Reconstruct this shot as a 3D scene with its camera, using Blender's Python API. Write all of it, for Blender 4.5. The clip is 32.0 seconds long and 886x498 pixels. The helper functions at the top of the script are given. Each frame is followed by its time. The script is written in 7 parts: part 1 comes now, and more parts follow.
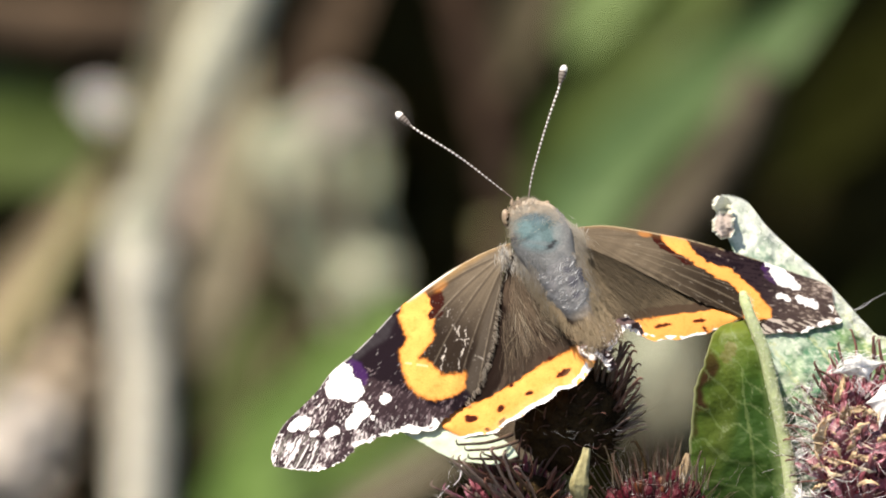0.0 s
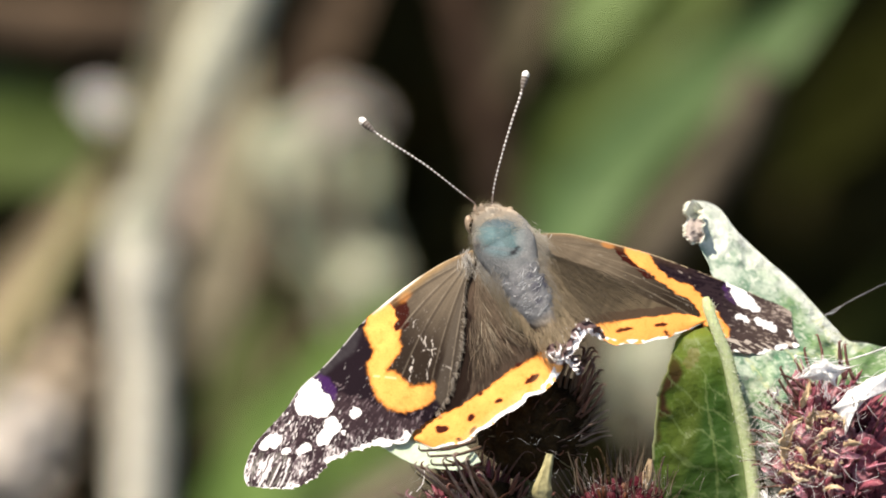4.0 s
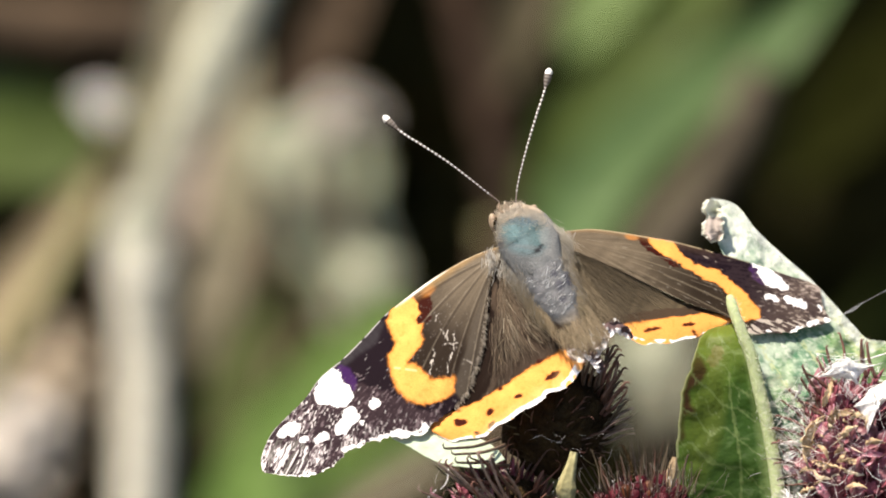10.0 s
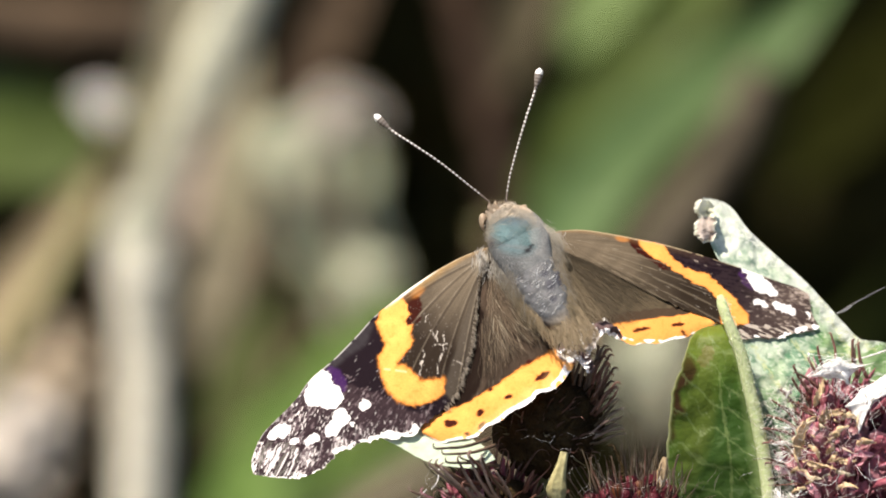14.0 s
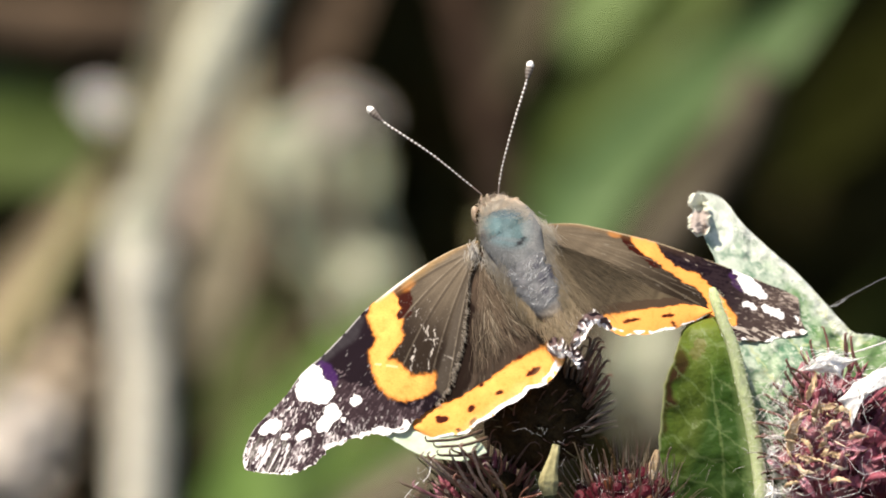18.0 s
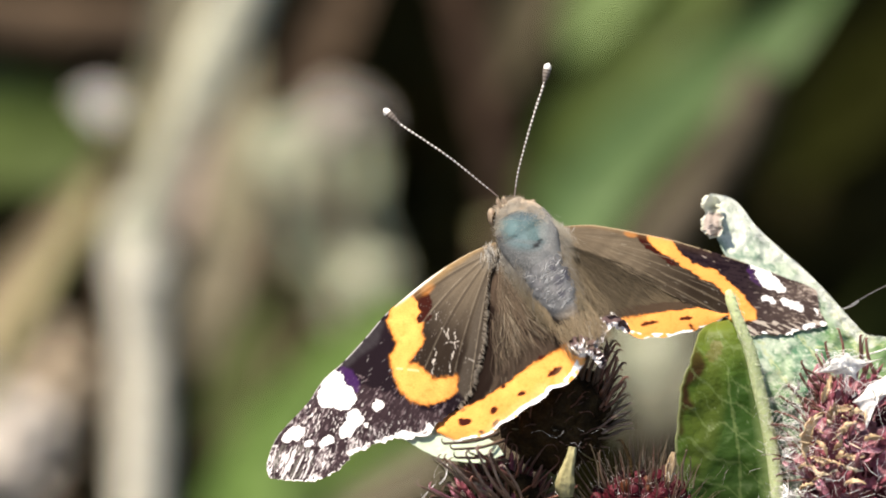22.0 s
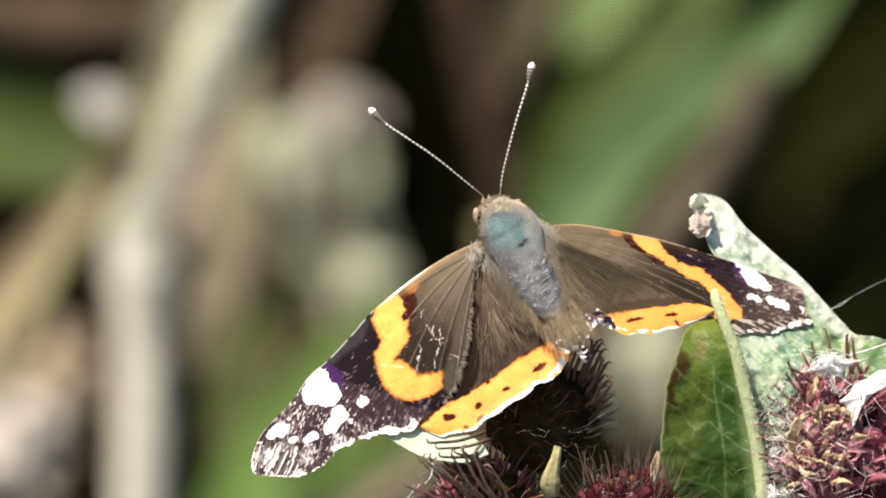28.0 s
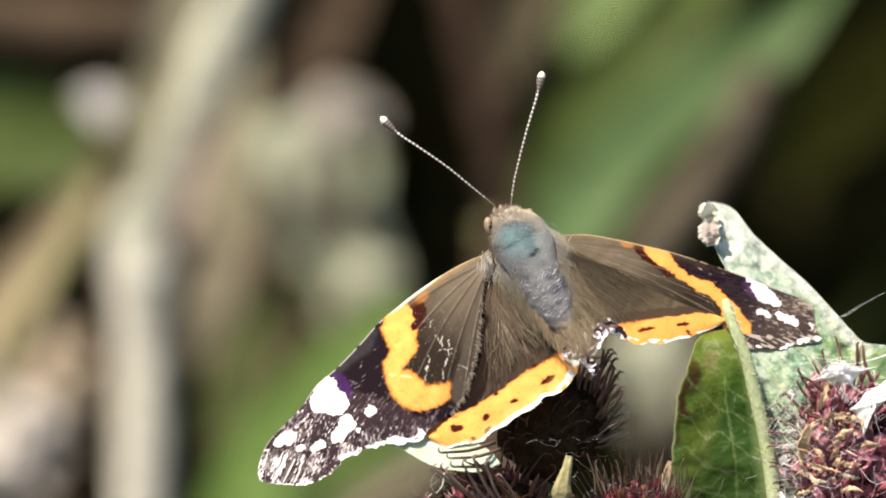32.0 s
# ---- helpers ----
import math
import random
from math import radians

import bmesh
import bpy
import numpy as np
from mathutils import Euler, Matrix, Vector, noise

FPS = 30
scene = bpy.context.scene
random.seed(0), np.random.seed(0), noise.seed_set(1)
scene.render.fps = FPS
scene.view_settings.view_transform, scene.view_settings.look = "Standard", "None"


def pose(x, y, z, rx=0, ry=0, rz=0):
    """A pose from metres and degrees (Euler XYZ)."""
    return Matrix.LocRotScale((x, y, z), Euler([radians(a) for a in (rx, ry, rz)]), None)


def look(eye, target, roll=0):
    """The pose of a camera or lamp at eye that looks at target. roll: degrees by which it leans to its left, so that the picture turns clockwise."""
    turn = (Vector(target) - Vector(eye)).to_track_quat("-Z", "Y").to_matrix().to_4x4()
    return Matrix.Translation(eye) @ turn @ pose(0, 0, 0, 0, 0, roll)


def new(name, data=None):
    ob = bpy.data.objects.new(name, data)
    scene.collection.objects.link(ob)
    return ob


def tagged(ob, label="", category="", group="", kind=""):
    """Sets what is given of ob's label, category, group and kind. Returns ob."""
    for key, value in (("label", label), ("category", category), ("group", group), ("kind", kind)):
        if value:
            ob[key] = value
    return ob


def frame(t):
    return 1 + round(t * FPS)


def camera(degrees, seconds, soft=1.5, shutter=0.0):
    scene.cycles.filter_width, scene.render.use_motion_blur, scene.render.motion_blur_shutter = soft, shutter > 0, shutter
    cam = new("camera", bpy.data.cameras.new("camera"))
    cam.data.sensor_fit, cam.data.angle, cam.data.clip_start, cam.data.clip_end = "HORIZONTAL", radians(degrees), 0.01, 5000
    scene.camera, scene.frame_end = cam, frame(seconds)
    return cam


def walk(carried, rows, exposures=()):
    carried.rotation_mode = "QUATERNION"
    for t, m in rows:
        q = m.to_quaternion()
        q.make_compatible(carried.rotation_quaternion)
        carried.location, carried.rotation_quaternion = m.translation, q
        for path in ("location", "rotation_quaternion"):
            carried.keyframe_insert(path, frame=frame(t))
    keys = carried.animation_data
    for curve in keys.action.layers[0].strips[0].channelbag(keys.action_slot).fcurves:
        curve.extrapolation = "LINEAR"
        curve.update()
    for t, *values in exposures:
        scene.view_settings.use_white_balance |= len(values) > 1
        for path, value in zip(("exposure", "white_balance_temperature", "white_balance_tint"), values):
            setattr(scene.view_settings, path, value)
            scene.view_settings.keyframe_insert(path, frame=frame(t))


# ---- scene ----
# One sheet unit is 0.055 mm on the plane of focus, 1.5 m from the lens.
UNIT = 0.000055
REACH = 1.5
TILT = 20.0
FOCUS = Vector((0, 0, 1.0))
RIGHT = Vector((1, 0, 0))
UP = Vector((0, math.sin(radians(TILT)), math.cos(radians(TILT))))
BACK = Vector((0, -math.cos(radians(TILT)), math.sin(radians(TILT))))
EYE = FOCUS + REACH * BACK
STAND = Matrix((RIGHT, UP, BACK)).transposed().to_4x4()

cam = camera(2 * math.degrees(math.atan(784 * UNIT / REACH)), 32.0, soft=1.9)
cam.data.dof.use_dof = True
cam.data.dof.focus_distance = REACH - 0.002
cam.data.dof.aperture_fstop = cam.data.lens / 16.0
cam.data.dof.aperture_blades = 0
walk(cam, [(0, look(EYE, FOCUS)), (32, look(EYE, FOCUS))], exposures=[(0, 0.965, 7450, 10), (32, 0.965, 7450, 10)])

# ---- light ----
SUN_WAY = Vector((-0.33, -0.10, 0.94)).normalized()
world = bpy.data.worlds.new("sky")
scene.world = world
world.use_nodes = True
sky = world.node_tree.nodes.new("ShaderNodeTexSky")
sky.sky_type = "NISHITA"
sky.sun_disc = False
sky.sun_elevation = math.asin(SUN_WAY.z)
sky.sun_rotation = math.atan2(SUN_WAY.x, SUN_WAY.y)
world.node_tree.links.new(sky.outputs[0], world.node_tree.nodes["Background"].inputs[0])
world.node_tree.nodes["Background"].inputs[1].default_value = 0.09
sun = new("sun", bpy.data.lights.new("sun", "SUN"))
sun.data.energy = 4.6
sun.data.angle = radians(0.5)
sun.data.color = (1.0, 0.94, 0.875)
sun.matrix_world = look(SUN_WAY * 5, (0, 0, 0))


# ---- materials ----
def shader(name, base, dark=None, scale=300.0, rough=0.6, bump=0.2, through_light=0.0, spec=0.3, fine=6.0, vary=0.25,
           attribute="", sheen=0.0, glow_tint=None, per_piece=0.0):
    """A surface with two scales of colour change, fine relief and, for thin things, light passing through."""
    mat = bpy.data.materials.new(name)
    mat.use_nodes = True
    nt = mat.node_tree
    nodes, link = nt.nodes, nt.links.new
    bsdf = nodes["Principled BSDF"]
    out = nodes["Material Output"]
    co = nodes.new("ShaderNodeTexCoord")
    n1 = nodes.new("ShaderNodeTexNoise")
    n1.inputs["Scale"].default_value = scale
    n1.inputs["Detail"].default_value = 5
    n2 = nodes.new("ShaderNodeTexNoise")
    n2.inputs["Scale"].default_value = scale * fine
    n2.inputs["Detail"].default_value = 3
    link(co.outputs["Object"], n1.inputs["Vector"])
    link(co.outputs["Object"], n2.inputs["Vector"])
    ramp = nodes.new("ShaderNodeValToRGB")
    ramp.color_ramp.elements[0].position, ramp.color_ramp.elements[1].position = 0.32, 0.68
    dark = dark or tuple(c * 0.6 for c in base)
    ramp.color_ramp.elements[0].color = (*dark, 1)
    ramp.color_ramp.elements[1].color = (*base, 1)
    link(n1.outputs["Fac"], ramp.inputs["Fac"])
    colour = ramp.outputs["Color"]
    if attribute:
        at = nodes.new("ShaderNodeAttribute")
        at.attribute_name = attribute
        colour = at.outputs["Color"]
    mul = nodes.new("ShaderNodeMapRange")
    mul.inputs["From Min"].default_value, mul.inputs["From Max"].default_value = 0.3, 0.7
    mul.inputs["To Min"].default_value, mul.inputs["To Max"].default_value = 1 - vary, 1 + vary
    link(n2.outputs["Fac"], mul.inputs["Value"])
    mix = nodes.new("ShaderNodeVectorMath")
    mix.operation = "SCALE"
    link(colour, mix.inputs[0])
    link(mul.outputs["Result"], mix.inputs["Scale"])
    colour = mix.outputs["Vector"]
    if per_piece:
        info = nodes.new("ShaderNodeObjectInfo")
        m2 = nodes.new("ShaderNodeMapRange")
        m2.inputs["To Min"].default_value, m2.inputs["To Max"].default_value = 1 - per_piece, 1 + per_piece
        link(info.outputs["Random"], m2.inputs["Value"])
        mx = nodes.new("ShaderNodeVectorMath")
        mx.operation = "SCALE"
        link(colour, mx.inputs[0])
        link(m2.outputs["Result"], mx.inputs["Scale"])
        colour = mx.outputs["Vector"]
    link(colour, bsdf.inputs["Base Color"])
    bsdf.inputs["Roughness"].default_value = rough
    bsdf.inputs["Specular IOR Level"].default_value = spec
    bsdf.inputs["Sheen Weight"].default_value = sheen
    if bump:
        bp = nodes.new("ShaderNodeBump")
        bp.inputs["Strength"].default_value = bump
        bp.inputs["Distance"].default_value = 0.3 / scale
        link(n2.outputs["Fac"], bp.inputs["Height"])
        link(bp.outputs["Normal"], bsdf.inputs["Normal"])
    if through_light:
        tr = nodes.new("ShaderNodeBsdfTranslucent")
        if glow_tint:
            tint = nodes.new("ShaderNodeVectorMath")
            tint.operation = "MULTIPLY"
            link(colour, tint.inputs[0])
            tint.inputs[1].default_value = glow_tint
            link(tint.outputs["Vector"], tr.inputs["Color"])
        else:
            link(colour, tr.inputs["Color"])
        ms = nodes.new("ShaderNodeMixShader")
        ms.inputs["Fac"].default_value = through_light
        link(bsdf.outputs[0], ms.inputs[1])
        link(tr.outputs[0], ms.inputs[2])
        link(ms.outputs[0], out.inputs["Surface"])
    return mat


WING = shader("wing_scales", (0.1, 0.08, 0.05), scale=1500, rough=0.75, bump=0.12, attribute="pigment", through_light=0.12, vary=0.09, fine=4, spec=0.04)
BODY = shader("body_scales", (0.16, 0.2, 0.22), scale=900, rough=0.6, bump=0.25, attribute="pigment", vary=0.2, spec=0.2)
HAIR = shader("hair", (0.2, 0.18, 0.14), scale=400, rough=0.6, spec=0.1, bump=0, attribute="pigment", through_light=0.4, vary=0.1)
EYE_MAT = shader("eye", (0.36, 0.29, 0.21), (0.2, 0.14, 0.1), scale=900, rough=0.3, bump=0.1)
ANTENNA = shader("antenna", (0.5, 0.5, 0.5), scale=900, rough=0.5, bump=0.1, attribute="pigment")
LEAF_FRONT = shader("leaf_green", (0.17, 0.26, 0.055), (0.085, 0.15, 0.03), scale=130, rough=0.5, bump=0.15, attribute="pigment", through_light=0.5, fine=7, vary=0.1, glow_tint=(1.3, 1.25, 0.7))
LEAF_PALE = shader("leaf_pale_underside", (0.4, 0.48, 0.35), (0.2, 0.33, 0.2), scale=260, rough=0.8, bump=0.22, attribute="pigment", through_light=0.35, fine=5, vary=0.07)
RIM = shader("leaf_rim", (0.6, 0.68, 0.4), (0.48, 0.57, 0.29), scale=200, rough=0.6, bump=0.06, through_light=0.3, vary=0.05)
BRISTLE = shader("bristle", (0.2, 0.085, 0.07), (0.09, 0.045, 0.03), scale=250, rough=0.4, bump=0.1, per_piece=0.5, spec=0.5)
BRISTLE_GREEN = shader("bristle_green", (0.2, 0.17, 0.08), (0.1, 0.08, 0.04), scale=250, rough=0.45, bump=0.1, per_piece=0.4, spec=0.5)
BUR_CORE = shader("bur_core", (0.058, 0.036, 0.014), (0.014, 0.009, 0.004), scale=500, rough=0.8, bump=1.0, spec=0.12)
BUR_PURPLE = shader("bur_core_purple", (0.34, 0.1, 0.135), (0.17, 0.036, 0.055), scale=350, rough=0.5, bump=0.5)
CRIMSON = shader("bur_core_crimson", (0.085, 0.009, 0.017), (0.035, 0.004, 0.009), scale=400, rough=0.45, bump=0.5, per_piece=0.5, spec=0.15)
DARK_BRISTLE = shader("bristle_dark", (0.1, 0.065, 0.045), (0.05, 0.03, 0.02), scale=250, rough=0.4, bump=0.1, per_piece=0.5, spec=0.5)
FINE_BRISTLE = shader("bristle_fine", (0.24, 0.2, 0.14), (0.14, 0.1, 0.065), scale=250, rough=0.4, bump=0.1, per_piece=0.4, spec=0.5, through_light=0.4)
PALE_DRY = shader("pale_dry_floret", (0.75, 0.66, 0.5), (0.5, 0.38, 0.26), scale=700, rough=0.6, bump=0.4, per_piece=0.2, through_light=0.2)
PLUM = shader("plum_petal", (0.42, 0.19, 0.22), (0.25, 0.085, 0.11), scale=220, rough=0.4, bump=0.15, per_piece=0.25, spec=0.5, through_light=0.25)
PURPLE = shader("bristle_purple", (0.5, 0.22, 0.29), (0.3, 0.1, 0.14), scale=250, rough=0.45, bump=0.1, per_piece=0.45, spec=0.5)
LIGHT_BRACT = shader("bract_weathered", (0.36, 0.28, 0.24), (0.12, 0.07, 0.055), scale=300, rough=0.5, bump=0.3, per_piece=0.3, spec=0.4)
OLIVE_SCALE = shader("dry_olive_scale", (0.46, 0.44, 0.26), (0.3, 0.27, 0.13), scale=300, rough=0.7, bump=0.2)
RUST = shader("rust_scale", (0.15, 0.05, 0.02), (0.07, 0.02, 0.01), scale=300, rough=0.5, bump=0.3, per_piece=0.3, through_light=0.2)
DRY = shader("dry_floret", (0.68, 0.53, 0.34), (0.36, 0.24, 0.14), scale=700, rough=0.6, bump=0.4, per_piece=0.35, through_light=0.2)
SILK = shader("silk", (0.95, 0.95, 0.95), (0.88, 0.88, 0.88), scale=500, rough=0.35, bump=0, through_light=0.3)
STEM = shader("plant_stem", (0.2, 0.22, 0.08), (0.13, 0.12, 0.06), scale=120, rough=0.6, bump=0.4)
DRY_STEM = shader("dry_stem", (0.64, 0.63, 0.553), (0.49, 0.475, 0.4), scale=45, rough=0.7, bump=0.4)
# upper stem: greener, and dimmed by shade put into its colour
DRY_STEM_SHADED_GREEN = shader("dry_stem_shaded_green", (0.44, 0.45, 0.372), (0.34, 0.345, 0.27), scale=45, rough=0.7, bump=0.4)
ROSY_NODE = shader("rosy_stem_node", (0.36, 0.29, 0.24), (0.26, 0.2, 0.16), scale=60, rough=0.8, bump=0.4)
TAN_BLADE = shader("tan_blade", (0.37, 0.3, 0.19), (0.25, 0.2, 0.12), scale=25, rough=0.7, bump=0.3, through_light=0.2)
BROWN_STEM = shader("brown_stem", (0.07, 0.045, 0.026), (0.042, 0.027, 0.015), scale=30, rough=0.8, bump=0.4)
GREEN_BLADE = shader("green_blade", (0.115, 0.19, 0.07), (0.07, 0.135, 0.042), scale=18, rough=0.5, bump=0.2, through_light=0.3)
BROWN_LEAF = shader("brown_leaf", (0.105, 0.088, 0.052), (0.065, 0.054, 0.03), scale=30, rough=0.8, bump=0.3, through_light=0.2)
LOW_GREEN = shader("low_green_blade", (0.155, 0.255, 0.062), (0.105, 0.185, 0.04), scale=30, rough=0.5, bump=0.2, through_light=0.3)
OLIVE_GREEN = shader("olive_green_blade", (0.08, 0.118, 0.024), (0.052, 0.08, 0.015), scale=18, rough=0.6, bump=0.2, through_light=0.2)
LIGHT_GREEN = shader("light_green_blade", (0.17, 0.25, 0.085), (0.12, 0.19, 0.055), scale=18, rough=0.5, bump=0.2, through_light=0.3)
GREEN_TAN = shader("green_tan_stem", (0.34, 0.33, 0.17), (0.24, 0.23, 0.1), scale=30, rough=0.7, bump=0.3)
SHEATH = shader("dry_olive_sheath", (0.36, 0.33, 0.233), (0.26, 0.235, 0.149), scale=45, rough=0.8, bump=0.4, through_light=0.3)
# two near-black leaf greens with the shade put into the colour itself
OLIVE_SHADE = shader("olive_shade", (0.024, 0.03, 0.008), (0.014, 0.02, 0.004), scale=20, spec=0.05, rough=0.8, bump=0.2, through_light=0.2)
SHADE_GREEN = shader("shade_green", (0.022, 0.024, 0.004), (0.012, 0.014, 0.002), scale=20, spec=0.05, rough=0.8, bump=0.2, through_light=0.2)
PALE_BROWN = shader("pale_brown_blade", (0.27, 0.24, 0.17), (0.19, 0.165, 0.11), scale=30, rough=0.8, bump=0.3, through_light=0.2)
WOODY = shader("woody_stem", (0.115, 0.094, 0.066), (0.068, 0.054, 0.036), scale=45, rough=0.8, bump=0.4)
DARK_STEM = shader("dark_stem", (0.052, 0.028, 0.016), (0.03, 0.016, 0.009), scale=30, rough=0.8, bump=0.4)
ROSY = shader("rosy_dry_flower", (0.3, 0.23, 0.19), (0.2, 0.14, 0.11), scale=60, rough=0.9, bump=0.6)
PALE = shader("pale_flower", (0.58, 0.61, 0.474), (0.45, 0.48, 0.353), scale=60, rough=0.9, bump=0.6)
WHITE_FLUFF = shader("white_flower", (0.78, 0.76, 0.76), (0.62, 0.6, 0.58), scale=60, rough=0.9, bump=0.6)
PINK_FLUFF = shader("pinkish_flower", (0.58, 0.54, 0.5), (0.45, 0.41, 0.36), scale=60, rough=0.9, bump=0.6)
TAN_FLUFF = shader("tan_flower", (0.52, 0.43, 0.33), (0.38, 0.3, 0.21), scale=60, rough=0.9, bump=0.6)
FLUFF = shader("dry_flower", (0.4, 0.4, 0.316), (0.3, 0.3, 0.223), scale=60, rough=0.9, bump=0.6)
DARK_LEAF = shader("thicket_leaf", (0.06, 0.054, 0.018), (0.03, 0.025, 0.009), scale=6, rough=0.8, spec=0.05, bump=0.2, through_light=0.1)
SOIL = shader("soil", (0.09, 0.065, 0.04), (0.04, 0.03, 0.02), scale=6, rough=0.95, bump=0.8)


# ---- building tools ----
def units(a, b, c=0.0):
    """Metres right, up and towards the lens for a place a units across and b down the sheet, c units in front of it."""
    k = 1 - c * UNIT / REACH
    return Vector(((a - 784) * k, (441 - b) * k, c)) * UNIT


def place(a, b, c=0.0):
    return STAND_AT @ units(a, b, c)


STAND_AT = Matrix.Translation(FOCUS) @ STAND


def make(name, verts, faces, mat, parent=None, label="", smooth=True, colours=None):
    me = bpy.data.meshes.new(name)
    me.from_pydata([tuple(v) for v in verts], [], faces)
    me.materials.append(mat)
    if smooth:
        me.polygons.foreach_set("use_smooth", [True] * len(me.polygons))
    if colours is not None:
        at = me.attributes.new("pigment", "FLOAT_COLOR", "POINT")
        c = np.ones((len(verts), 4), dtype=np.float32)
        c[:, :3] = colours
        at.data.foreach_set("color", c.ravel())
    me.update()
    ob = new(name, me)
    if parent is not None:
        ob.parent = parent
    if label:
        tagged(ob, label=label)
    return ob


def spline(points, n):
    """n places along a smooth curve through the points (any number of columns)."""
    p = np.array([tuple(q) for q in points], dtype=float)
    d = np.concatenate([[0], np.cumsum(np.linalg.norm(np.diff(p, axis=0), axis=1) + 1e-9)])
    s = np.linspace(0, d[-1], n)
    i = np.clip(np.searchsorted(d, s, side="right") - 1, 0, len(p) - 2)
    m = np.gradient(p, d, axis=0, edge_order=1)
    h = (d[i + 1] - d[i])[:, None]
    u = ((s - d[i]) / (d[i + 1] - d[i]))[:, None]
    return ((2 * u**3 - 3 * u**2 + 1) * p[i] + (u**3 - 2 * u**2 + u) * h * m[i] + (-2 * u**3 + 3 * u**2) * p[i + 1] + (u**3 - u**2) * h * m[i + 1])


def tube(bag, points, radii, sides=6):
    """Adds a closed tube along points to bag = (verts, faces)."""
    verts, faces = bag
    pts = [Vector(p) for p in points]
    first = len(verts)
    side = None
    for i, p in enumerate(pts):
        way = (pts[min(i + 1, len(pts) - 1)] - pts[max(i - 1, 0)]).normalized()
        if side is None:
            side = way.orthogonal().normalized()
        side = (side - way * side.dot(way)).normalized()
        other = way.cross(side)
        r = radii[i] if hasattr(radii, "__len__") else radii
        for k in range(sides):
            a = 2 * math.pi * k / sides
            verts.append(p + side * (r * math.cos(a)) + other * (r * math.sin(a)))
    for i in range(len(pts) - 1):
        for k in range(sides):
            a, b = first + i * sides + k, first + i * sides + (k + 1) % sides
            faces.append((a, b, b + sides, a + sides))
    faces.append(tuple(range(first + sides - 1, first - 1, -1)))
    faces.append(tuple(range(first + (len(pts) - 1) * sides, first + len(pts) * sides)))
    return bag


def blob(bag, centre, radii, turn=None, rings=14, sides=20, rough=0.0, freq=40.0):
    """Adds an uneven rounded body to bag."""
    verts, faces = bag
    first = len(verts)
    turn = turn or Matrix.Identity(3)
    centre = Vector(centre)
    for i in range(rings + 1):
        th = math.pi * i / rings
        for k in range(sides):
            ph = 2 * math.pi * k / sides
            d = Vector((math.sin(th) * math.cos(ph), math.sin(th) * math.sin(ph), math.cos(th)))
            g = 1 + rough * noise.noise(d * freq * 0.05 + centre * 300)
            verts.append(centre + turn @ Vector((d.x * radii[0] * g, d.y * radii[1] * g, d.z * radii[2] * g)))
    for i in range(rings):
        for k in range(sides):
            a, b = first + i * sides + k, first + i * sides + (k + 1) % sides
            faces.append((a, a + sides, b + sides, b))
    return bag


def lattice(x, y, seed):
    """Smooth random values 0..1 over the plane, for arrays."""
    xi, yi = np.floor(x), np.floor(y)
    fx, fy = x - xi, y - yi
    fx, fy = fx * fx * (3 - 2 * fx), fy * fy * (3 - 2 * fy)

    def h(a, b):
        v = np.sin(a * 127.1 + b * 311.7 + seed * 74.7) * 43758.5453
        return v - np.floor(v)
    return (h(xi, yi) * (1 - fx) + h(xi + 1, yi) * fx) * (1 - fy) + (h(xi, yi + 1) * (1 - fx) + h(xi + 1, yi + 1) * fx) * fy


def inside(x, y, poly):
    """Which places lie inside a closed outline."""
    res = np.zeros(x.shape, dtype=bool)
    n = len(poly)
    for i in range(n):
        (x0, y0), (x1, y1) = poly[i], poly[(i + 1) % n]
        if y0 == y1:
            continue
        cross = ((y0 > y) != (y1 > y)) & (x < (x1 - x0) * (y - y0) / (y1 - y0) + x0)
        res ^= cross
    return res


def oval(x, y, a, b, ra, rb, turn=0.0):
    c, s = math.cos(radians(turn)), math.sin(radians(turn))
    u, v = ((x - a) * c + (y - b) * s) / ra, (-(x - a) * s + (y - b) * c) / rb
    return u * u + v * v


def scratch_line(x, y, p, q, wide):
    (a, b), (c, d) = p, q
    n = math.hypot(c - a, d - b)
    along = ((x - a) * (c - a) + (y - b) * (d - b)) / n
    return (np.abs((x - a) * (d - b) - (y - b) * (c - a)) / n < wide) & (along > 0) & (along < n)


def put(col, mask, colour, strength=1.0):
    col[mask] = col[mask] * (1 - strength) + np.array(colour) * strength


BROWN = (0.093, 0.068, 0.051)
BLACK = (0.009, 0.005, 0.008)
ORANGE = (0.85, 0.33, 0.085)
MAROON = (0.018, 0.0045, 0.0035)
WHITE = (0.86, 0.85, 0.86)
STRAW = (0.42, 0.34, 0.22)
TAWNY = (0.52, 0.19, 0.04)
AMBER = (0.88, 0.43, 0.12)

# ---- the butterfly ----
HEART = (945, 420, 0)
butterfly = tagged(new("butterfly"), "worn red admiral butterfly basking with open wings on a burdock head", "butterfly")
butterfly.matrix_world = STAND_AT @ Matrix.Translation(units(*HEART))


def on_wing(a, b, hinge, slope, camber=0.0, lift=0.0):
    """A wing's plane through its hinge; slope: how fast it comes forward to the right and up."""
    dx, dy = a - hinge[0], hinge[1] - b
    return hinge[2] + slope[0] * dx + slope[1] * dy + lift + camber


